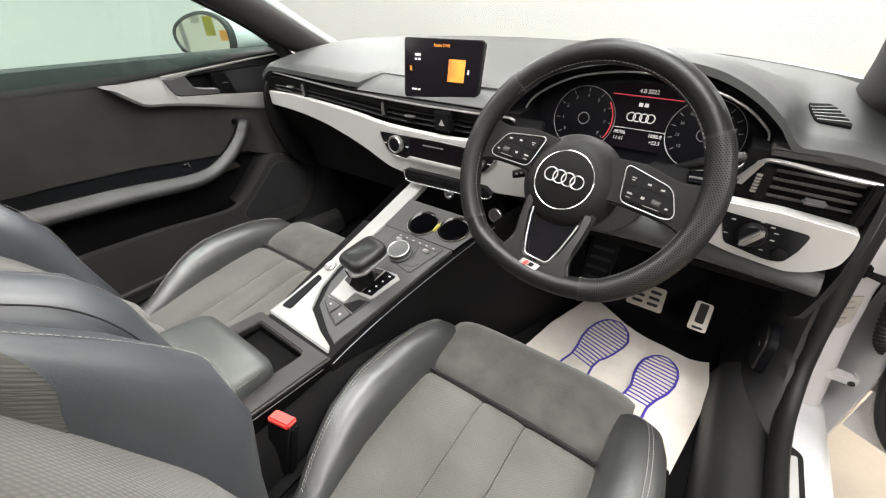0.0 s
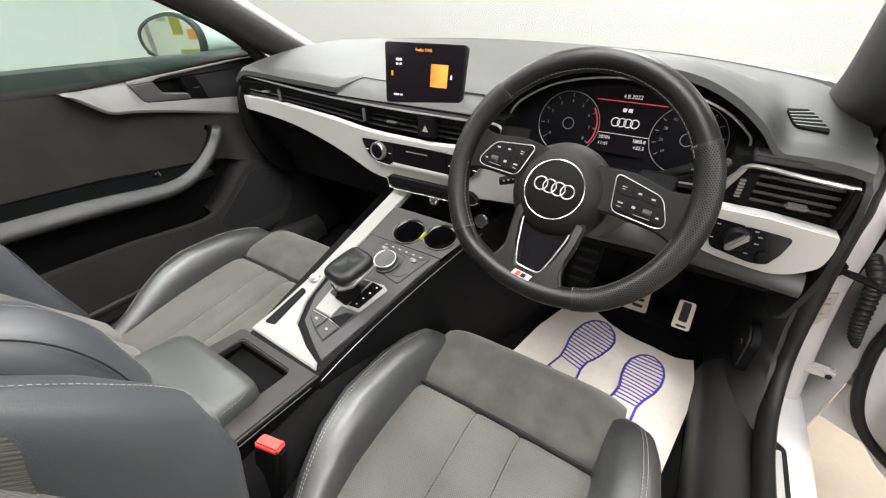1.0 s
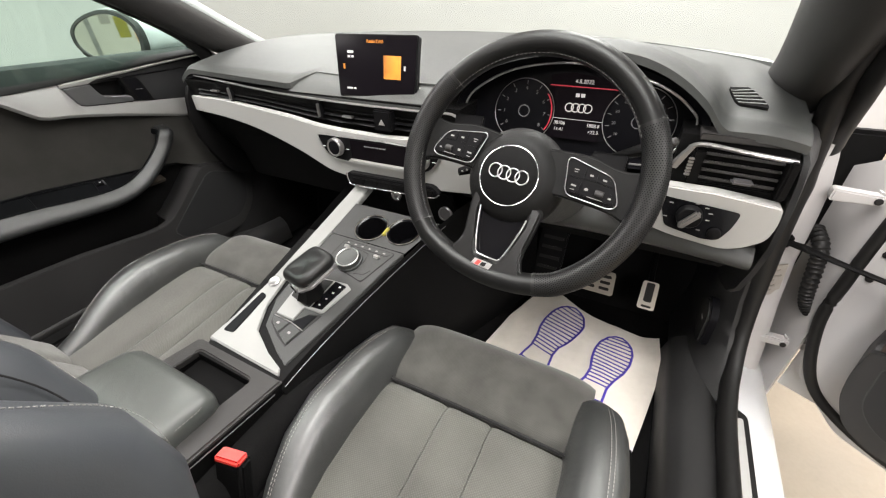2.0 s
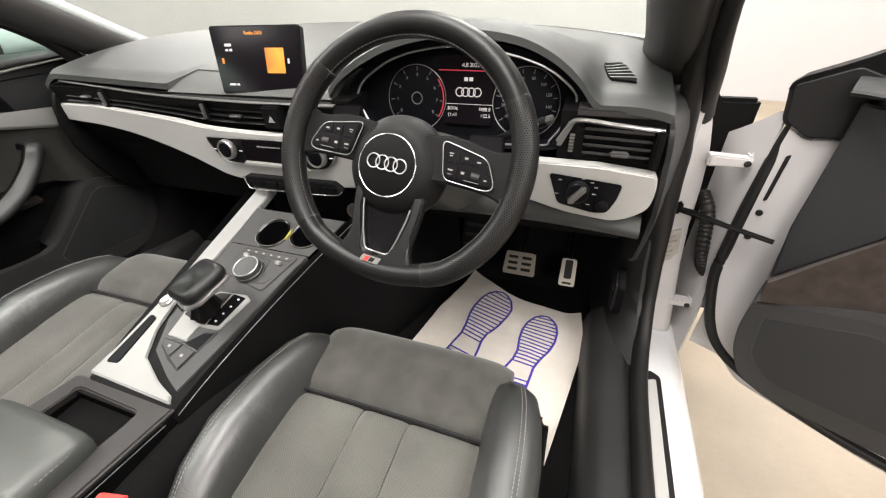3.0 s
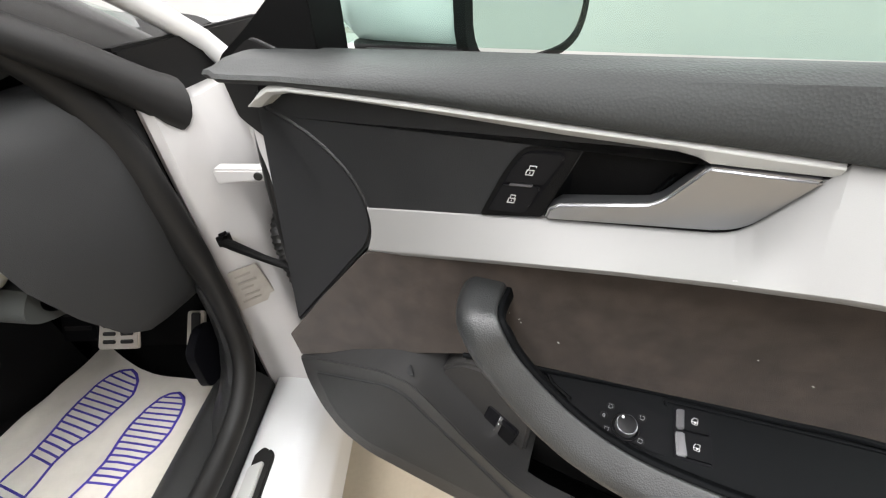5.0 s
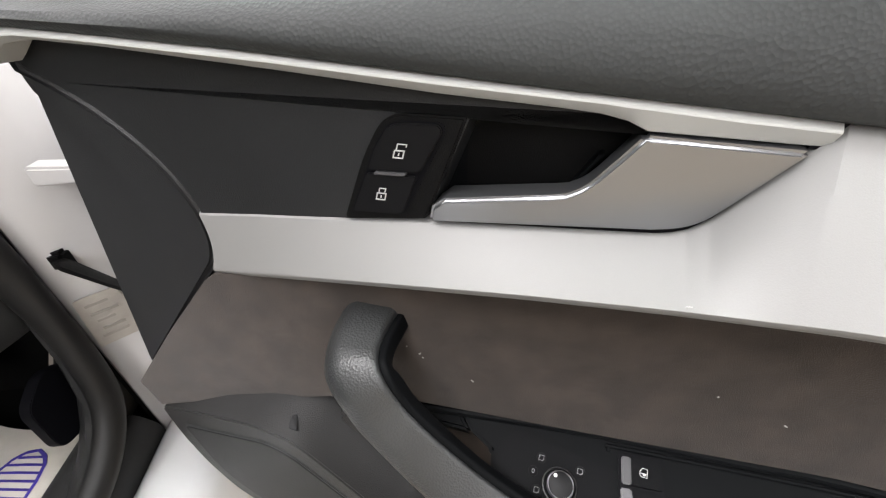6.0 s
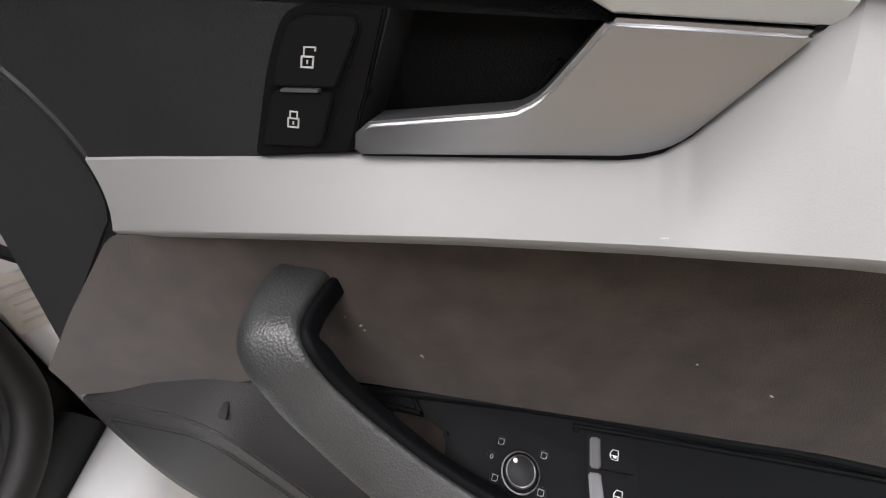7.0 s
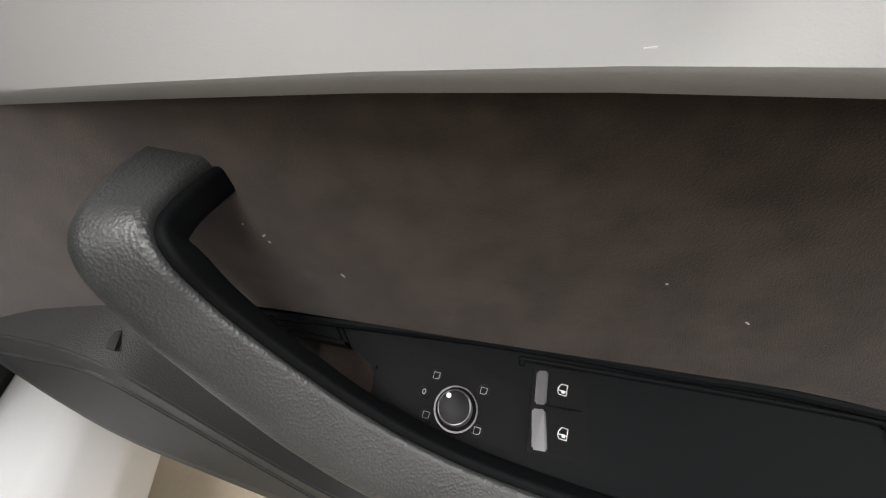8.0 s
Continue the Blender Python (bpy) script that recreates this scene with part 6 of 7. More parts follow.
    for (a, za), (b, zb_) in zip(TRIM_TOP, TRIM_TOP[1:]):
        trim_cols += [(a + (b - a) * k / 6, za + (zb_ - za) * k / 6) for k in range(6)]
    trim_cols.append(TRIM_TOP[-1])
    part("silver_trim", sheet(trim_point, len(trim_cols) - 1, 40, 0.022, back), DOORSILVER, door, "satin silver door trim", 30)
    if driver:
        part("scratch", box(DP(0.5480, 0.8195, 0.0928), (0.0026, 0.0004, 0.0003), m=pose(0, 0, 0, 0, -14, 0)), SYMBOL, door, "short bright scratch")
    # handle
    lever = [(0.4190, 0.8195), (0.4212, 0.8300), (0.4285, 0.8360), (0.4830, 0.8436), *over([(0.4895, 0.8448), (0.4980, 0.8505), (0.5080, 0.8640), (0.5168, 0.8772)], 3), (0.5785, 0.8752), *over([(0.5690, 0.8605), (0.5610, 0.8480), (0.5530, 0.8370), (0.5440, 0.8315), (0.5330, 0.8287)], 3)]
    part("handle_gap", prism([(p[0] + 0.0016, p[1] - 0.0020) for p in lever], DW, -0.012, -0.0012), DIALS, door)
    part("handle", prism(lever, lambda s, z, w: DW(s, z, w + (0.10 * (z - 0.850) + 0.004 * max(0, min(1, (0.50 - s) / 0.06))) * (w > -0.005)), -0.014, 0.0035, 0.0022, 3), LEVER, door, "satin metal door release handle")
    # lock buttons
    surround = rounded([(0.3640, 0.8125), (0.3826, 0.8547), (0.3948, 0.8745), (0.4048, 0.8787), (0.4390, 0.8786), (0.4274, 0.8471), (0.4160, 0.8195)], [0.004, 0.01, 0.008, 0.004, 0.002, 0, 0.002])
    lk = part("lock_buttons", prism(surround, DW, -0.006, 0.0015, 0.0012), HARD, door, "black lock button bezel")
    part("button_gap", prism(rounded([(0.3705, 0.8190), (0.3900, 0.8605), (0.3985, 0.8730), (0.4056, 0.8757), (0.4280, 0.8760), (0.4290, 0.8712), (0.4050, 0.8227), (0.4000, 0.8200)], 0.004), DW, 0.0, 0.0017), DIALS, lk)
    for q, low_key in (([(0.3720, 0.8200), (0.3842, 0.8455), (0.4134, 0.8466), (0.4039, 0.8238), (0.3999, 0.8213)], True), ([(0.3853, 0.8477), (0.3909, 0.8605), (0.3990, 0.8721), (0.4056, 0.8748), (0.4266, 0.8750), (0.4279, 0.8712), (0.4150, 0.8488)], False)):
        if not driver:
            continue
        b = part("lock_button", prism(rounded(q, 0.0022), DW, 0.0, 0.0034, 0.0011, 2), BUTTONS, lk)
        cx_, cz_ = (0.3922, 0.8345) if low_key else (0.4050, 0.8605)
        tall = 1.12

        def lock(a, b0, c, d, cx_=cx_, cz_=cz_):
            lean = lambda v: 0.30 * v
            return prism([(cx_ + tall * (a + lean(b0)), cz_ + tall * b0), (cx_ + tall * (c + lean(b0)), cz_ + tall * b0), (cx_ + tall * (c + lean(d)), cz_ + tall * d), (cx_ + tall * (a + lean(d)), cz_ + tall * d)], DW, 0.0034, 0.0037)
        bars = [(-0.0026, -0.0040, 0.0026, -0.0034), (-0.0026, -0.0004, 0.0026, 0.0002), (-0.0026, -0.004, -0.0020, 0.0002), (0.0020, -0.004, 0.0026, 0.0002), (-0.0003, -0.0026, 0.0003, -0.0012)]
        bars += [(-0.0018, 0.0002, -0.0013, 0.0026), (0.0013, 0.0002, 0.0018, 0.0026), (-0.0018, 0.0024, 0.0018, 0.0029)] if low_key else [(-0.0018, 0.0002, -0.0013, 0.0030), (-0.0018, 0.0028, 0.0030, 0.0033), (0.0026, 0.0018, 0.0031, 0.0033)]
        part("lock_symbol", merge([lock(*r) for r in bars]), SYMBOL, b)
    part("button_divider", prism(rounded([(0.3891, 0.8458), (0.4070, 0.8465), (0.4076, 0.8480), (0.3897, 0.8473)], 0.0006), DW, 0.0, 0.0044, 0.0006), LIP, lk)
    # suede
    ARM = [(0.126, 0.566), (0.20, 0.580), (0.29, 0.606), (0.37, 0.632), (0.4376, 0.640), (0.5439, 0.648), (0.6367, 0.655), (0.7345, 0.662), (0.90, 0.670), (1.14, 0.68)]

    def suede_w(s, z, w):
        return DP(s, z, 0.030 if w < 0 else w + inner(s) + 0.030 * max(0, min(1, (0.25 - s) / 0.13)))

    part("suede_panel", prism([(0.122, 0.606), (0.1785, 0.676), (0.236, 0.742), *[(a, b + 0.004) for a, b in over(low_edge)], *reversed(over(ARM))], suede_w, -0.03, 0.005, 0.005, 3), suede, door, "brown-grey suede door insert")
    if driver:
        specks = [box(DP(s, z, inner(s) + 0.0056), (0.0022 * k, 0.0005, 0.0007), m=pose(0, 0, 0, 0, 30 * k, 0)) for s, z, k in ((0.4075, 0.7020, 0.5), (0.4100, 0.6985, 0.7), (0.4085, 0.7030, 0.4), (0.4482, 0.6828, 1.2), (0.642, 0.705, 0.9), (0.60, 0.72, 0.4), (0.398, 0.708, 0.4))]
        part("lint", merge(specks), THREAD, door)
    # arm rest with switches: shelf sloping gently towards the pull
    SH = lambda s, w, d: DP(s - 0.046 * d, 0.630 + 0.05 * (s - 0.52) - 0.40 * (w - 0.085) + 0.926 * d, w + 0.37 * d)
    part("switch_shelf", prism([(0.4376, 0.0630), (0.5439, 0.0500), (0.6367, 0.0425), (0.7345, 0.0360), (1.14, 0.030), (1.14, 0.124), (0.60, 0.124), (0.474, 0.122), (0.4739, 0.0962), (0.4705, 0.0835), (0.4517, 0.0757)], SH, -0.02, 0.0, 0.0025), SHELF, door, "satin black armrest shelf")
    part("shelf_front", prism([(0.375, 0.0725), (0.4366, 0.0632), (0.4505, 0.0757), (0.400, 0.0790)], SH, -0.02, 0.0, 0.0025), SHELF, door)
    part("pull_well", prism([(0.40, 0.066), (0.480, 0.066), (0.480, 0.100), (0.40, 0.092)], SH, -0.034, -0.026), DSUEDE, door, "dark hollow behind the pull handle")
    part("shelf_edge", tube(spline([SH(s, w, 0.0022) for s, w in ((0.350, 0.0775), (0.383, 0.0728), (0.4376, 0.0655), (0.5439, 0.0524), (0.6367, 0.0450), (0.7345, 0.0385), (1.13, 0.033))], 5), 0.0030, 8), SHELF, door, "rounded edge of the shelf")
    if driver:
        mp = part("mirror_switch_panel", prism(rounded([(0.4845, 0.0664), (0.4910, 0.0645), (0.5418, 0.0694), (0.5505, 0.0716), (0.5595, 0.0705), (0.5588, 0.0790), (0.5570, 0.0830), (0.5600, 0.0860), (0.5640, 0.0930), (0.5587, 0.1046), (0.4761, 0.0990), (0.4745, 0.0823)], [0.003, 0.003, 0.006, 0.004, 0.002, 0.002, 0.002, 0.002, 0.004, 0.006, 0.006, 0.008]), SH, -0.002, 0.0026, 0.0014), MPANEL, door, "black mirror adjuster panel")
        kc = SH(0.5243, 0.0915, 0.0026)
        ka = (SH(0.5, 0.09, 1.0) - SH(0.5, 0.09, 0.0)).normalized()
        part("knob_well", ring(kc + ka * 0.0004, ka, 0.0118, 0.0010, 36, 6), GLOSS, mp)
        kb = part("mirror_knob", lathe(kc, ka, [(0, 0), (0.0092, 0), (0.0092, 0.0050), (0.0086, 0.0056), (0.0086, 0.0118), (0.0092, 0.0126), (0.0086, 0.0142), (0.0074, 0.0146), (0, 0.0146)], 40), LEVER, mp, "chrome mirror knob")
        for k in range(36):
            a = 2 * math.pi * k / 36
            e1 = ka.orthogonal().normalized()
            e2 = ka.cross(e1)
            p0 = kc + (e1 * math.cos(a) + e2 * math.sin(a)) * 0.0088
            part("knurl", tube([p0 + ka * 0.0062, p0 + ka * 0.0116], 0.00042, 4), HANDLE, kb)
        part("knob_cap", disc(kc + ka * 0.0144, ka, 0.0082, 0.0012, 0.0004), BUTTONS, kb)
        part("knob_marker", disc(kc + ka * 0.0155 + (SH(0.5186, 0.0853, 0) - SH(0.5245, 0.0915, 0)) * 0.72, ka, 0.0013, 0.0008, 0.0003, 12), MARK, kb)
        for n_, (a, w) in enumerate(((0.5087, 0.0783), (0.5045, 0.0878), (0.5093, 0.0984), (0.5366, 0.0791), (0.5382, 0.0984))):
            key = part("position_key", ring(SH(a, w, 0.0026), ka, 0.0034, 0.00035, 20, 5), BUTTONS, mp)
            r0 = 0.0013 if n_ == 1 else 0.0017
            loop = [(r0 * x, 0.95 * r0 * y) for x, y in ((-1, -1), (1, -1), (1, 0.6), (0.4, 1), (-1, 1))] if n_ != 1 else [(0.0009 * math.cos(k * 0.785), 0.0013 * math.sin(k * 0.785)) for k in range(8)]
            part("mirror_symbol", tube([SH(a + u, w + v, 0.0031) for u, v in loop], 0.00020, 5, True), SYMBOL, key)
    SW = (([(0.5684, 0.0609), (0.5866, 0.0574), (0.5902, 0.0753), (0.5705, 0.0773)], [(0.5627, 0.0615), (0.5684, 0.0609), (0.5705, 0.0773), (0.5647, 0.0780)], (0.5772, 0.0681)), ([(0.5706, 0.0796), (0.5905, 0.0777), (0.5941, 0.0963), (0.5753, 0.0980)], [(0.5640, 0.0804), (0.5706, 0.0796), (0.5753, 0.0980), (0.5678, 0.0988)], (0.5810, 0.0881)))
    part("switch_well", prism(rounded([(0.5605, 0.0600), (0.5880, 0.0556), (0.5965, 0.0980), (0.5660, 0.1008)], 0.002), SH, -0.001, 0.0012, 0.0004), DIALS, door)
    for key, lip, (mu, mv) in (SW if driver else SW[:1]):
        ws = part("window_switch", prism(rounded(key, 0.0008), SH, 0.0, 0.0058, 0.0008), MPANEL, door, "black window switch")
        part("switch_edge", prism(lip, lambda s, w, d, e0=lip: SH(s, w, d - 0.0035 * (d > 0.003) * (s < (e0[0][0] + e0[1][0]) / 2 + 0.35 * (w - e0[0][1]) * 0.25)), 0.0, 0.0068, 0.0010), LIP, ws, "satin metal switch lip")
        frame_ = [(-0.0022, 0.0012), (-0.0022, -0.0005), (-0.0008, -0.0026), (0.0024, -0.0026), (0.0024, 0.0026), (-0.0012, 0.0026)]
        part("window_symbol", merge([tube([SH(mu + a, mv + b, 0.0060) for a, b in frame_], 0.00022, 5, True), tube([SH(mu - 0.0020, mv + 0.0006, 0.0060), SH(mu + 0.0022, mv + 0.0006, 0.0060)], 0.00022, 5), box(SH(mu + 0.0006, mv + 0.0010, 0.0060), (0.0016, 0.0016, 0.0004))]), MARK, ws)
    part("shelf_ridge", tube(spline([SH(s, w, 0.0006) for s, w in ((0.5540, 0.0610), (0.5545, 0.0580), (0.5617, 0.0566), (0.6649, 0.0472), (0.7240, 0.0428), (0.7325, 0.0440), (0.7350, 0.0500), (0.7400, 0.118))], 6), 0.0016, 8), SHELF, door)
    # pull bar: a broad grained face between an outer edge and a crease, with a smooth inner strip
    PULL = (((0.3965, 0.7420, 0.055), (0.343, 0.7300, 0.055)), ((0.3975, 0.7428, 0.078), (0.3455, 0.7315, 0.078)), ((0.3992, 0.7427, 0.098), (0.3510, 0.7325, 0.100)), ((0.4050, 0.7415, 0.1120), (0.3600, 0.7305, 0.1200)), ((0.4130, 0.7325, 0.1185), (0.3690, 0.7215, 0.1320)), ((0.4235, 0.7150, 0.1190), (0.3820, 0.7045, 0.1385)), ((0.4400, 0.6965, 0.1190), (0.4000, 0.6850, 0.1420)), ((0.4610, 0.6775, 0.1188), (0.4215, 0.6650, 0.1450)), ((0.4826, 0.6615, 0.1188), (0.4450, 0.6470, 0.1475)), ((0.5116, 0.6460, 0.1190), (0.4760, 0.6270, 0.1490)), ((0.5450, 0.6360, 0.1185), (0.5150, 0.6090, 0.1490)), ((0.5900, 0.6335, 0.118), (0.5680, 0.6000, 0.1490)), ((0.6515, 0.6390, 0.118), (0.6400, 0.6030, 0.149)), ((0.80, 0.655, 0.116), (0.80, 0.617, 0.148)), ((1.12, 0.672, 0.113), (1.12, 0.634, 0.145)))
    crease = spline([p for p, q in PULL], 6)
    outer = spline([q for p, q in PULL], 6)
    grip_rings, strip_rings = [], []
    for k, (c, o) in enumerate(zip(crease, outer)):
        a, b = max(0, k - 1), min(len(crease) - 1, k + 1)
        t_ = ((crease[b] + outer[b]) - (crease[a] + outer[a])).normalized()
        x_ = (c - o)
        x_ = (x_ - t_ * x_.dot(t_))
        wide = x_.length
        x_.normalize()
        n_ = t_.cross(x_).normalized()
        deep = 0.030
        arch = 0.0120 - 0.0092 * min(1, k / 30)
        thin = 0.016
        sec = rounded([(-wide, 0.0), (-0.0045, 0.0), (-0.0045, -thin), (-wide + 0.004, -deep)], [0.021, 0.003, 0.006, 0.014], 8)
        bulge = lambda u, v, wide=wide, arch=arch: v + (arch * math.sin(math.pi * min(1, max(0, -u / wide))) if v > -0.010 else 0)
        put = lambda u, v, c=c, x_=x_, n_=n_: DP(*(c + x_ * u + n_ * v))
        grip_rings.append([put(p.x, bulge(p.x, p.y)) for p in sec])
        sec2 = rounded([(-0.0044, -0.0012), (0.0005, -0.0012), (0.0010, -thin + 0.001), (-0.0044, -thin)], [0.0012, 0.0030, 0.004, 0.0005], 4)
        strip_rings.append([put(p.x, p.y) for p in sec2])
    part("pull_handle", loft(grip_rings), PULLSKIN, door, "black grained pull handle", 60)
    part("pull_inner_edge", loft(strip_rings), SHELF, door, "smooth black inner edge of the handle", 60)
    # lower card with the pocket rim
    lowc = rounded([(0.118, 0.556), (0.19, 0.583), (0.268, 0.608), (0.308, 0.606), (0.335, 0.582), (0.38, 0.536), (0.43, 0.494), (0.465, 0.480), (0.52, 0.480), (0.70, 0.500), (1.14, 0.52), (1.14, 0.368), (0.50, 0.368), (0.30, 0.362), (0.20, 0.360), (0.150, 0.385), (0.124, 0.44), (0.115, 0.50)], [0.006, 0.02, 0.02, 0.02, 0.02, 0.02, 0.02, 0.02, 0.02, 0, 0, 0, 0, 0, 0.02, 0.02, 0.02, 0.02])
    part("lower_card", prism(lowc, lambda s, z, w: DP(s, z, w if w > 0.06 or s < 0.44 else 0.103), 0.030, 0.127, 0.009, 4), LOWERP, door, "dark grey lower door card")
    def ledge(u, v):
        s = 0.120 + 0.184 * u
        z0, w0 = along(ARM, s)[0], inner(s)
        drop = min(0.558 + 0.275 * (s - 0.120), 0.609 - 0.80 * max(0, s - 0.304))
        run = max(0.0, min(1.0, (s - 0.262) / 0.042)) ** 1.5
        z0, w0 = z0 + (drop - z0) * run, w0 + (0.1166 - w0) * run
        return DP(s, z0 + (drop - z0) * v + 0.0035 * (1 - run) * math.sin(math.pi * v), w0 + (0.117 - w0) * v ** 1.1)
    part("pad_ledge", sheet(ledge, 24, 10, 0.0010), COVER, door, "grained ledge above the speaker")
    spk = rounded([(0.1435, 0.5358), (0.2700, 0.5835), (0.2960, 0.5800), (0.4390, 0.4541), (0.4300, 0.4350), (0.4049, 0.4154), (0.1973, 0.4005), (0.1528, 0.4426)], [0.006, 0.01, 0.012, 0.008, 0.01, 0.01, 0.03, 0.03])
    part("speaker_edge", prism(grown2(spk, 0.0022), DP, 0.1260, 0.1282, 0.0008), PULLSKIN, door)
    part("speaker_grille", prism(spk, DP, 0.127, 0.1292, 0.0006), GRILLE, door, "black perforated speaker grille")
    part("pocket_back", prism([(0.31, 0.62), (0.45, 0.64), (1.14, 0.66), (1.14, 0.38), (0.44, 0.40)], DP, 0.036, 0.042), CARPET, door, "dark door pocket")
    part("pocket_floor", prism([(0.42, 0.372), (1.14, 0.372), (1.14, 0.392), (0.42, 0.392)], DP, 0.036, 0.106), CARPET, door)
    if driver:
        bs = part("boot_switch_panel", prism(rounded([(0.321, 0.593), (0.350, 0.620), (0.399, 0.6247), (0.440, 0.588), (0.434, 0.4735), (0.415, 0.470), (0.322, 0.563)], [0.012, 0.012, 0.015, 0.02, 0.01, 0.01, 0.012]), DP, 0.040, 0.086, 0.004), GREYP, door, "dark panel with boot release")
        part("switch_frame", prism(rounded([(0.378, 0.527), (0.3870, 0.5640), (0.4270, 0.5350), (0.4140, 0.4790)], 0.005), DP, 0.085, 0.0880, 0.001), GLOSS, bs)
        part("boot_switch", prism(rounded([(0.400, 0.5230), (0.4050, 0.5460), (0.4235, 0.5320), (0.4135, 0.4850)], 0.003), DP, 0.087, 0.0925, 0.0015), BUTTONS, bs)
        part("boot_switch_lip", prism(rounded([(0.3945, 0.5180), (0.4010, 0.5480), (0.4055, 0.5445), (0.4000, 0.5140)], 0.001), DP, 0.087, 0.0950, 0.001), CHROME, bs)


inner_panel(door, DP, (0, 1, 0), True, DSUEDE)
# glass, sail and mirror
gl = part("pane", sheet(lambda u, v: DP(0.176 + 0.97 * u, 0.930 + 0.40 * v, -0.010 + 0.10 * v * v), 12, 8, 0.004, (0, 1, 0)), SIDEGLASS, door, "green tinted frameless side glass")
gl.visible_shadow = False
part("waist_seal", box(DP(0.67, 0.922, -0.014), (0.94, 0.012, 0.008), 0.003), RUBBER, door, "black waist seal")
part("mirror_sail", prism(rounded([(0.022, 0.900), (0.030, 0.918), (0.090, 0.949), (0.172, 0.998), (0.180, 1.003), (0.180, 0.915)], [0, 0.01, 0.02, 0.004, 0.004, 0]), DP, -0.014, 0.032, 0.008, 3), HARD, door, "black triangular mirror base")
part("front_corner", prism(rounded([(0.072, 0.826), (0.032, 0.850), (0.022, 0.912), (0.094, 0.948), (0.135, 0.935), (0.132, 0.837)], 0.01), DP, -0.010, 0.038, 0.008, 3), RUBBER, door, "black door corner seal")


def wing_mirror(to, parent, lab, sq=0.57, trim=HARD):
    mr = part("mirror_housing", loft([[to(s, -0.150 + w * math.copysign(abs(math.cos(a)) ** sq, math.cos(a)), 0.992 + h * math.copysign(abs(math.sin(a)) ** sq, math.sin(a))) for a in [2 * math.pi * j / 36 for j in range(36)]] for s, w, h in ((0.105, 0.050, 0.032), (0.115, 0.080, 0.050), (0.15, 0.100, 0.064), (0.21, 0.110, 0.070), (0.285, 0.113, 0.072), (0.292, 0.108, 0.068))]), PAINT, parent, lab)
    part("mirror_lower", loft([[to(s, -0.150 + w * math.copysign(abs(math.cos(a)) ** sq, math.cos(a)), 0.936 + h * math.copysign(abs(math.sin(a)) ** sq, math.sin(a))) for a in [2 * math.pi * j / 36 for j in range(36)]] for s, w, h in ((0.112, 0.065, 0.008), (0.15, 0.098, 0.016), (0.21, 0.108, 0.018), (0.291, 0.111, 0.018))]), HARD, mr, "black lower mirror shell")
    part("mirror_frame", loft([[to(s, -0.150 + w * math.copysign(abs(math.cos(a)) ** sq, math.cos(a)), 0.986 + h * math.copysign(abs(math.sin(a)) ** sq, math.sin(a))) for a in [2 * math.pi * j / 36 for j in range(36)]] for s, w, h in ((0.286, 0.115, 0.076), (0.296, 0.113, 0.074), (0.297, 0.104, 0.065), (0.293, 0.102, 0.063))], False), trim, mr, "dark mirror frame")
    part("mirror_glass", loft([[to(s, -0.150 + 0.104 * math.copysign(abs(math.cos(a)) ** sq, math.cos(a)), 0.986 + 0.065 * math.copysign(abs(math.sin(a)) ** sq, math.sin(a))) for a in [2 * math.pi * j / 36 for j in range(36)]] for s in (0.2925, 0.2945)]), MIRROR, mr, "mirror glass")
    part("mirror_foot", loft([[to(0.215 + 0.028 * math.cos(a), w, z + 0.016 * math.sin(a)) for a in [2 * math.pi * j / 16 for j in range(16)]] for w, z in ((-0.012, 0.924), (-0.05, 0.924), (-0.09, 0.932))]), HARD, mr, "black mirror foot")


wing_mirror(lambda s, w, z: DP(s + 0.045 - 0.30 * (w + 0.15), z - 0.018, w + 0.01), door, "white wing mirror housing")
XF[0] = Matrix.Identity(4)

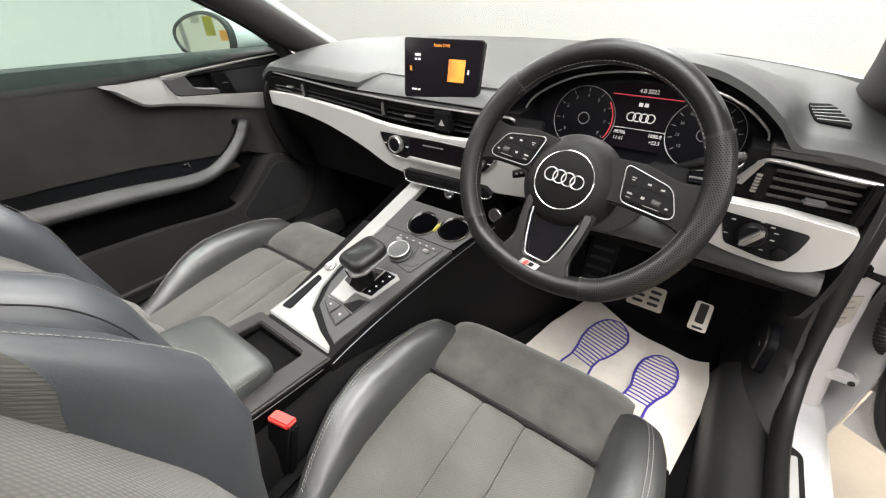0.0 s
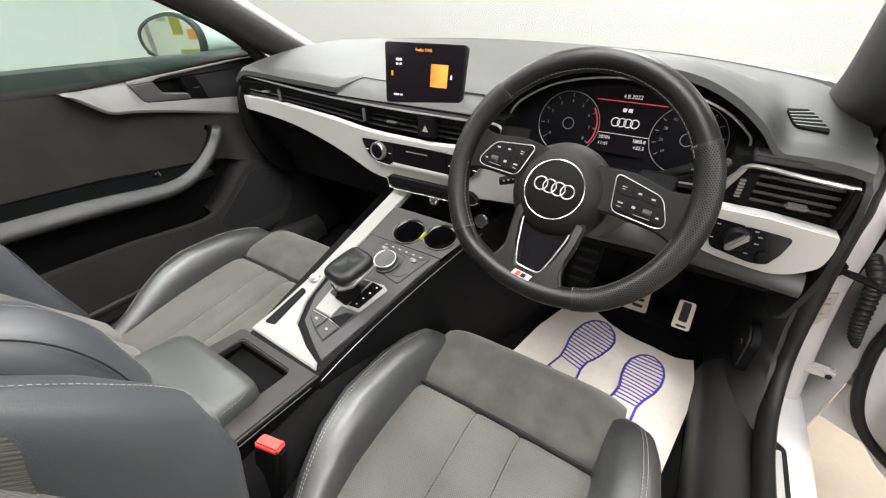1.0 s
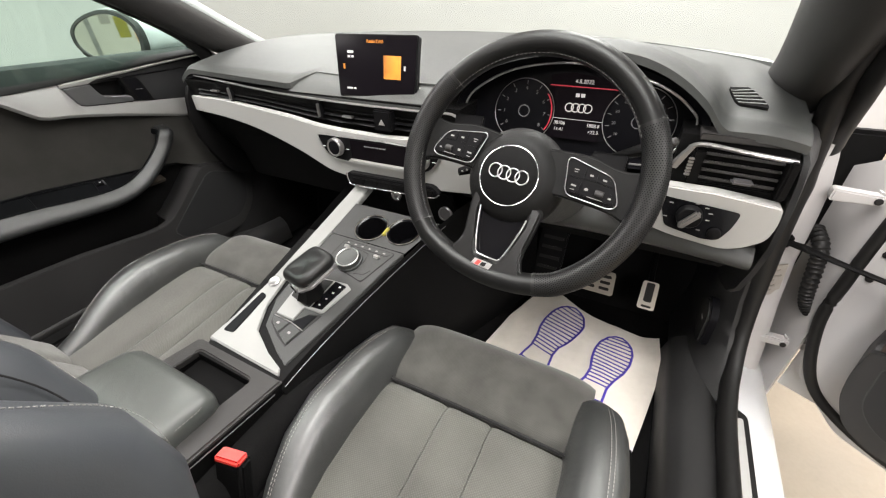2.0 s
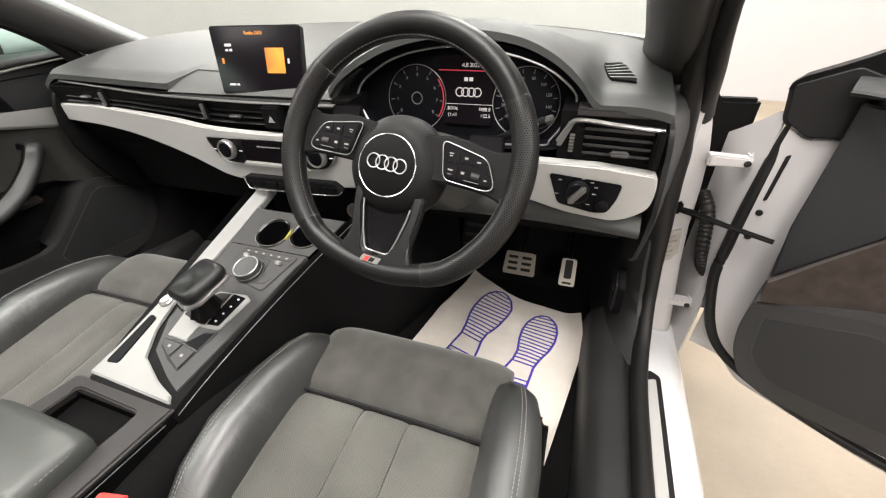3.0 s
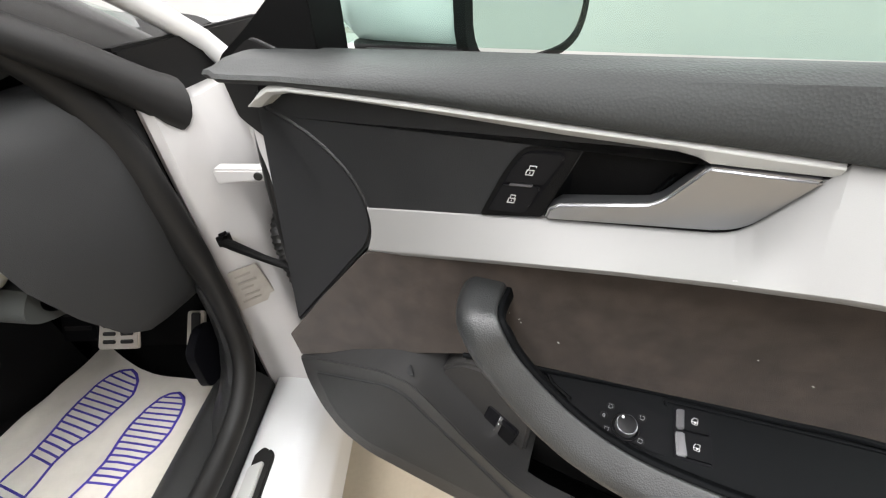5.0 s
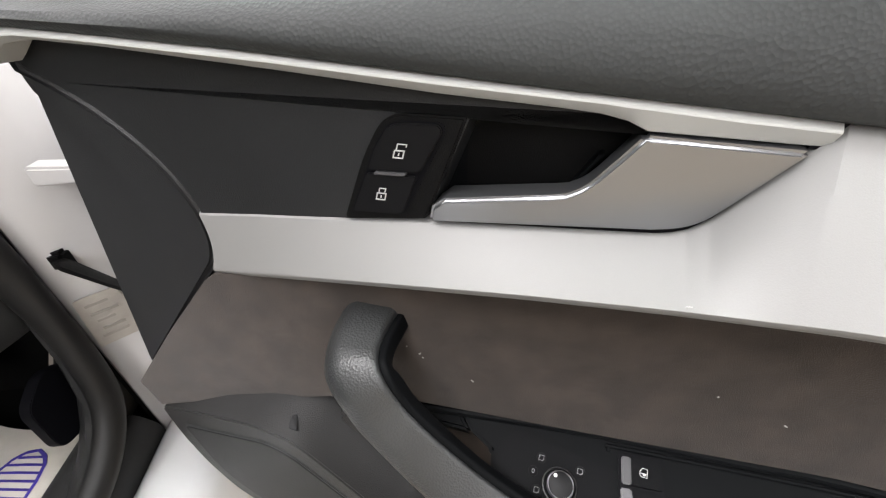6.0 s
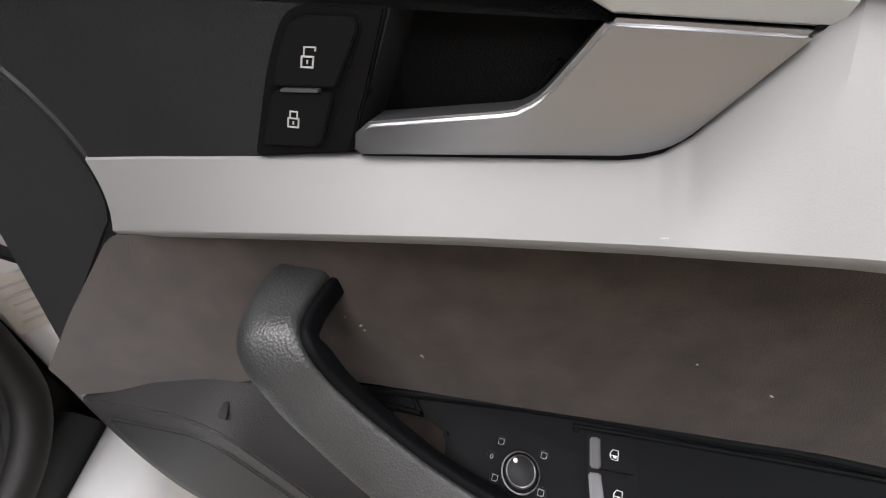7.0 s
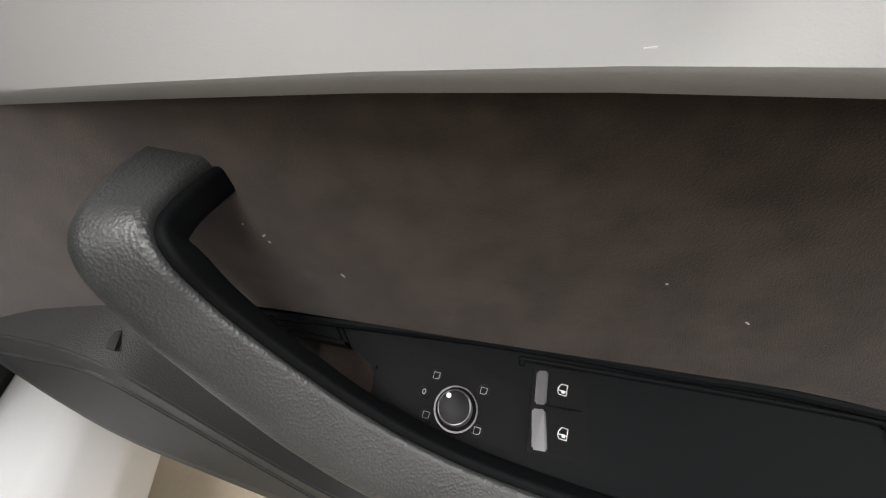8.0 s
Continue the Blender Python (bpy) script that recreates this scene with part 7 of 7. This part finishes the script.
# ---- passenger door, shut ----
pdoor = thing("door_2", (-0.80, -0.3, 0.25), "closed white passenger door with black, silver and suede inner panel", "car door", kind="structure")
LP = lambda y, z, w: Vector((-0.742 + w, y, z))
part("shell", prism(rounded([(0.24, 0.25), (0.24, 0.93), (-1.10, 0.95), (-1.10, 0.25)], 0.02), LP, -0.20, -0.16, 0.006), PAINT, pdoor, "white door shell")
part("card", prism(rounded([(0.19, 0.30), (0.19, 0.93), (-1.08, 0.95), (-1.08, 0.30)], 0.02), LP, -0.16, -0.098, 0.006), HARD, pdoor, "black inner door card")

inner_panel(pdoor, lambda s, z, w: Vector((-0.868 + w, 0.345 - s + 0.08 * (s - 0.4) + 0.15 * (z - 0.75), z + 0.028)), (-1, 0, 0), False, PSUEDE)
pg = part("pane", sheet(lambda u, v: Vector((-0.790 + 0.12 * v * v, 0.14 - 1.18 * u, 0.93 + 0.40 * v)), 12, 8, 0.004, (-1, 0, 0)), SIDEGLASS, pdoor, "green tinted frameless side glass")
pg.visible_shadow = False
part("mirror_sail", prism(rounded([(0.215, 0.925), (0.150, 0.990), (0.135, 0.990), (0.135, 0.925)], 0.008), LP, -0.06, -0.035, 0.004), HARD, pdoor, "black triangular mirror base")
wing_mirror(lambda s, w, z: Vector((-0.826 + 0.86 * w, 0.013 + 1.5 * (0.292 - s) + 0.38 * (w + 0.15), 0.988 + (z - 0.986) * (0.70 + 2.4 * (w + 0.26)) if w < -0.135 else z + 0.002)), pdoor, "white wing mirror housing", 0.82, GREYP)

# ---- things at the far wall, seen only in the wing mirror ----
board = thing("notice_board", (-3.1, -6.98, 0.1), "cream notice board with orange and yellow posters", "notice board")
part("panel", box((-3.1, -6.975, 0.75), (2.4, 0.03, 1.7), 0.01), PAPER, board)
for bx, bz, w, h, mt in ((-2.72, 0.95, 0.34, 0.22, ORANGE_PAPER), (-2.90, 0.70, 0.16, 0.30, YELLOW), (-2.65, 0.55, 0.22, 0.16, ORANGE_PAPER), (-2.80, 0.25, 0.30, 0.14, YELLOW), (-3.35, 0.7, 0.07, 1.5, THREAD), (-3.75, 0.6, 0.26, 1.3, STICKER), (-2.35, 0.6, 0.10, 0.9, STICKER), (-3.10, 0.9, 0.14, 0.3, STICKER)):
    part("poster", box((bx, -6.955, bz), (w, 0.012, h), 0.004), mt, board)
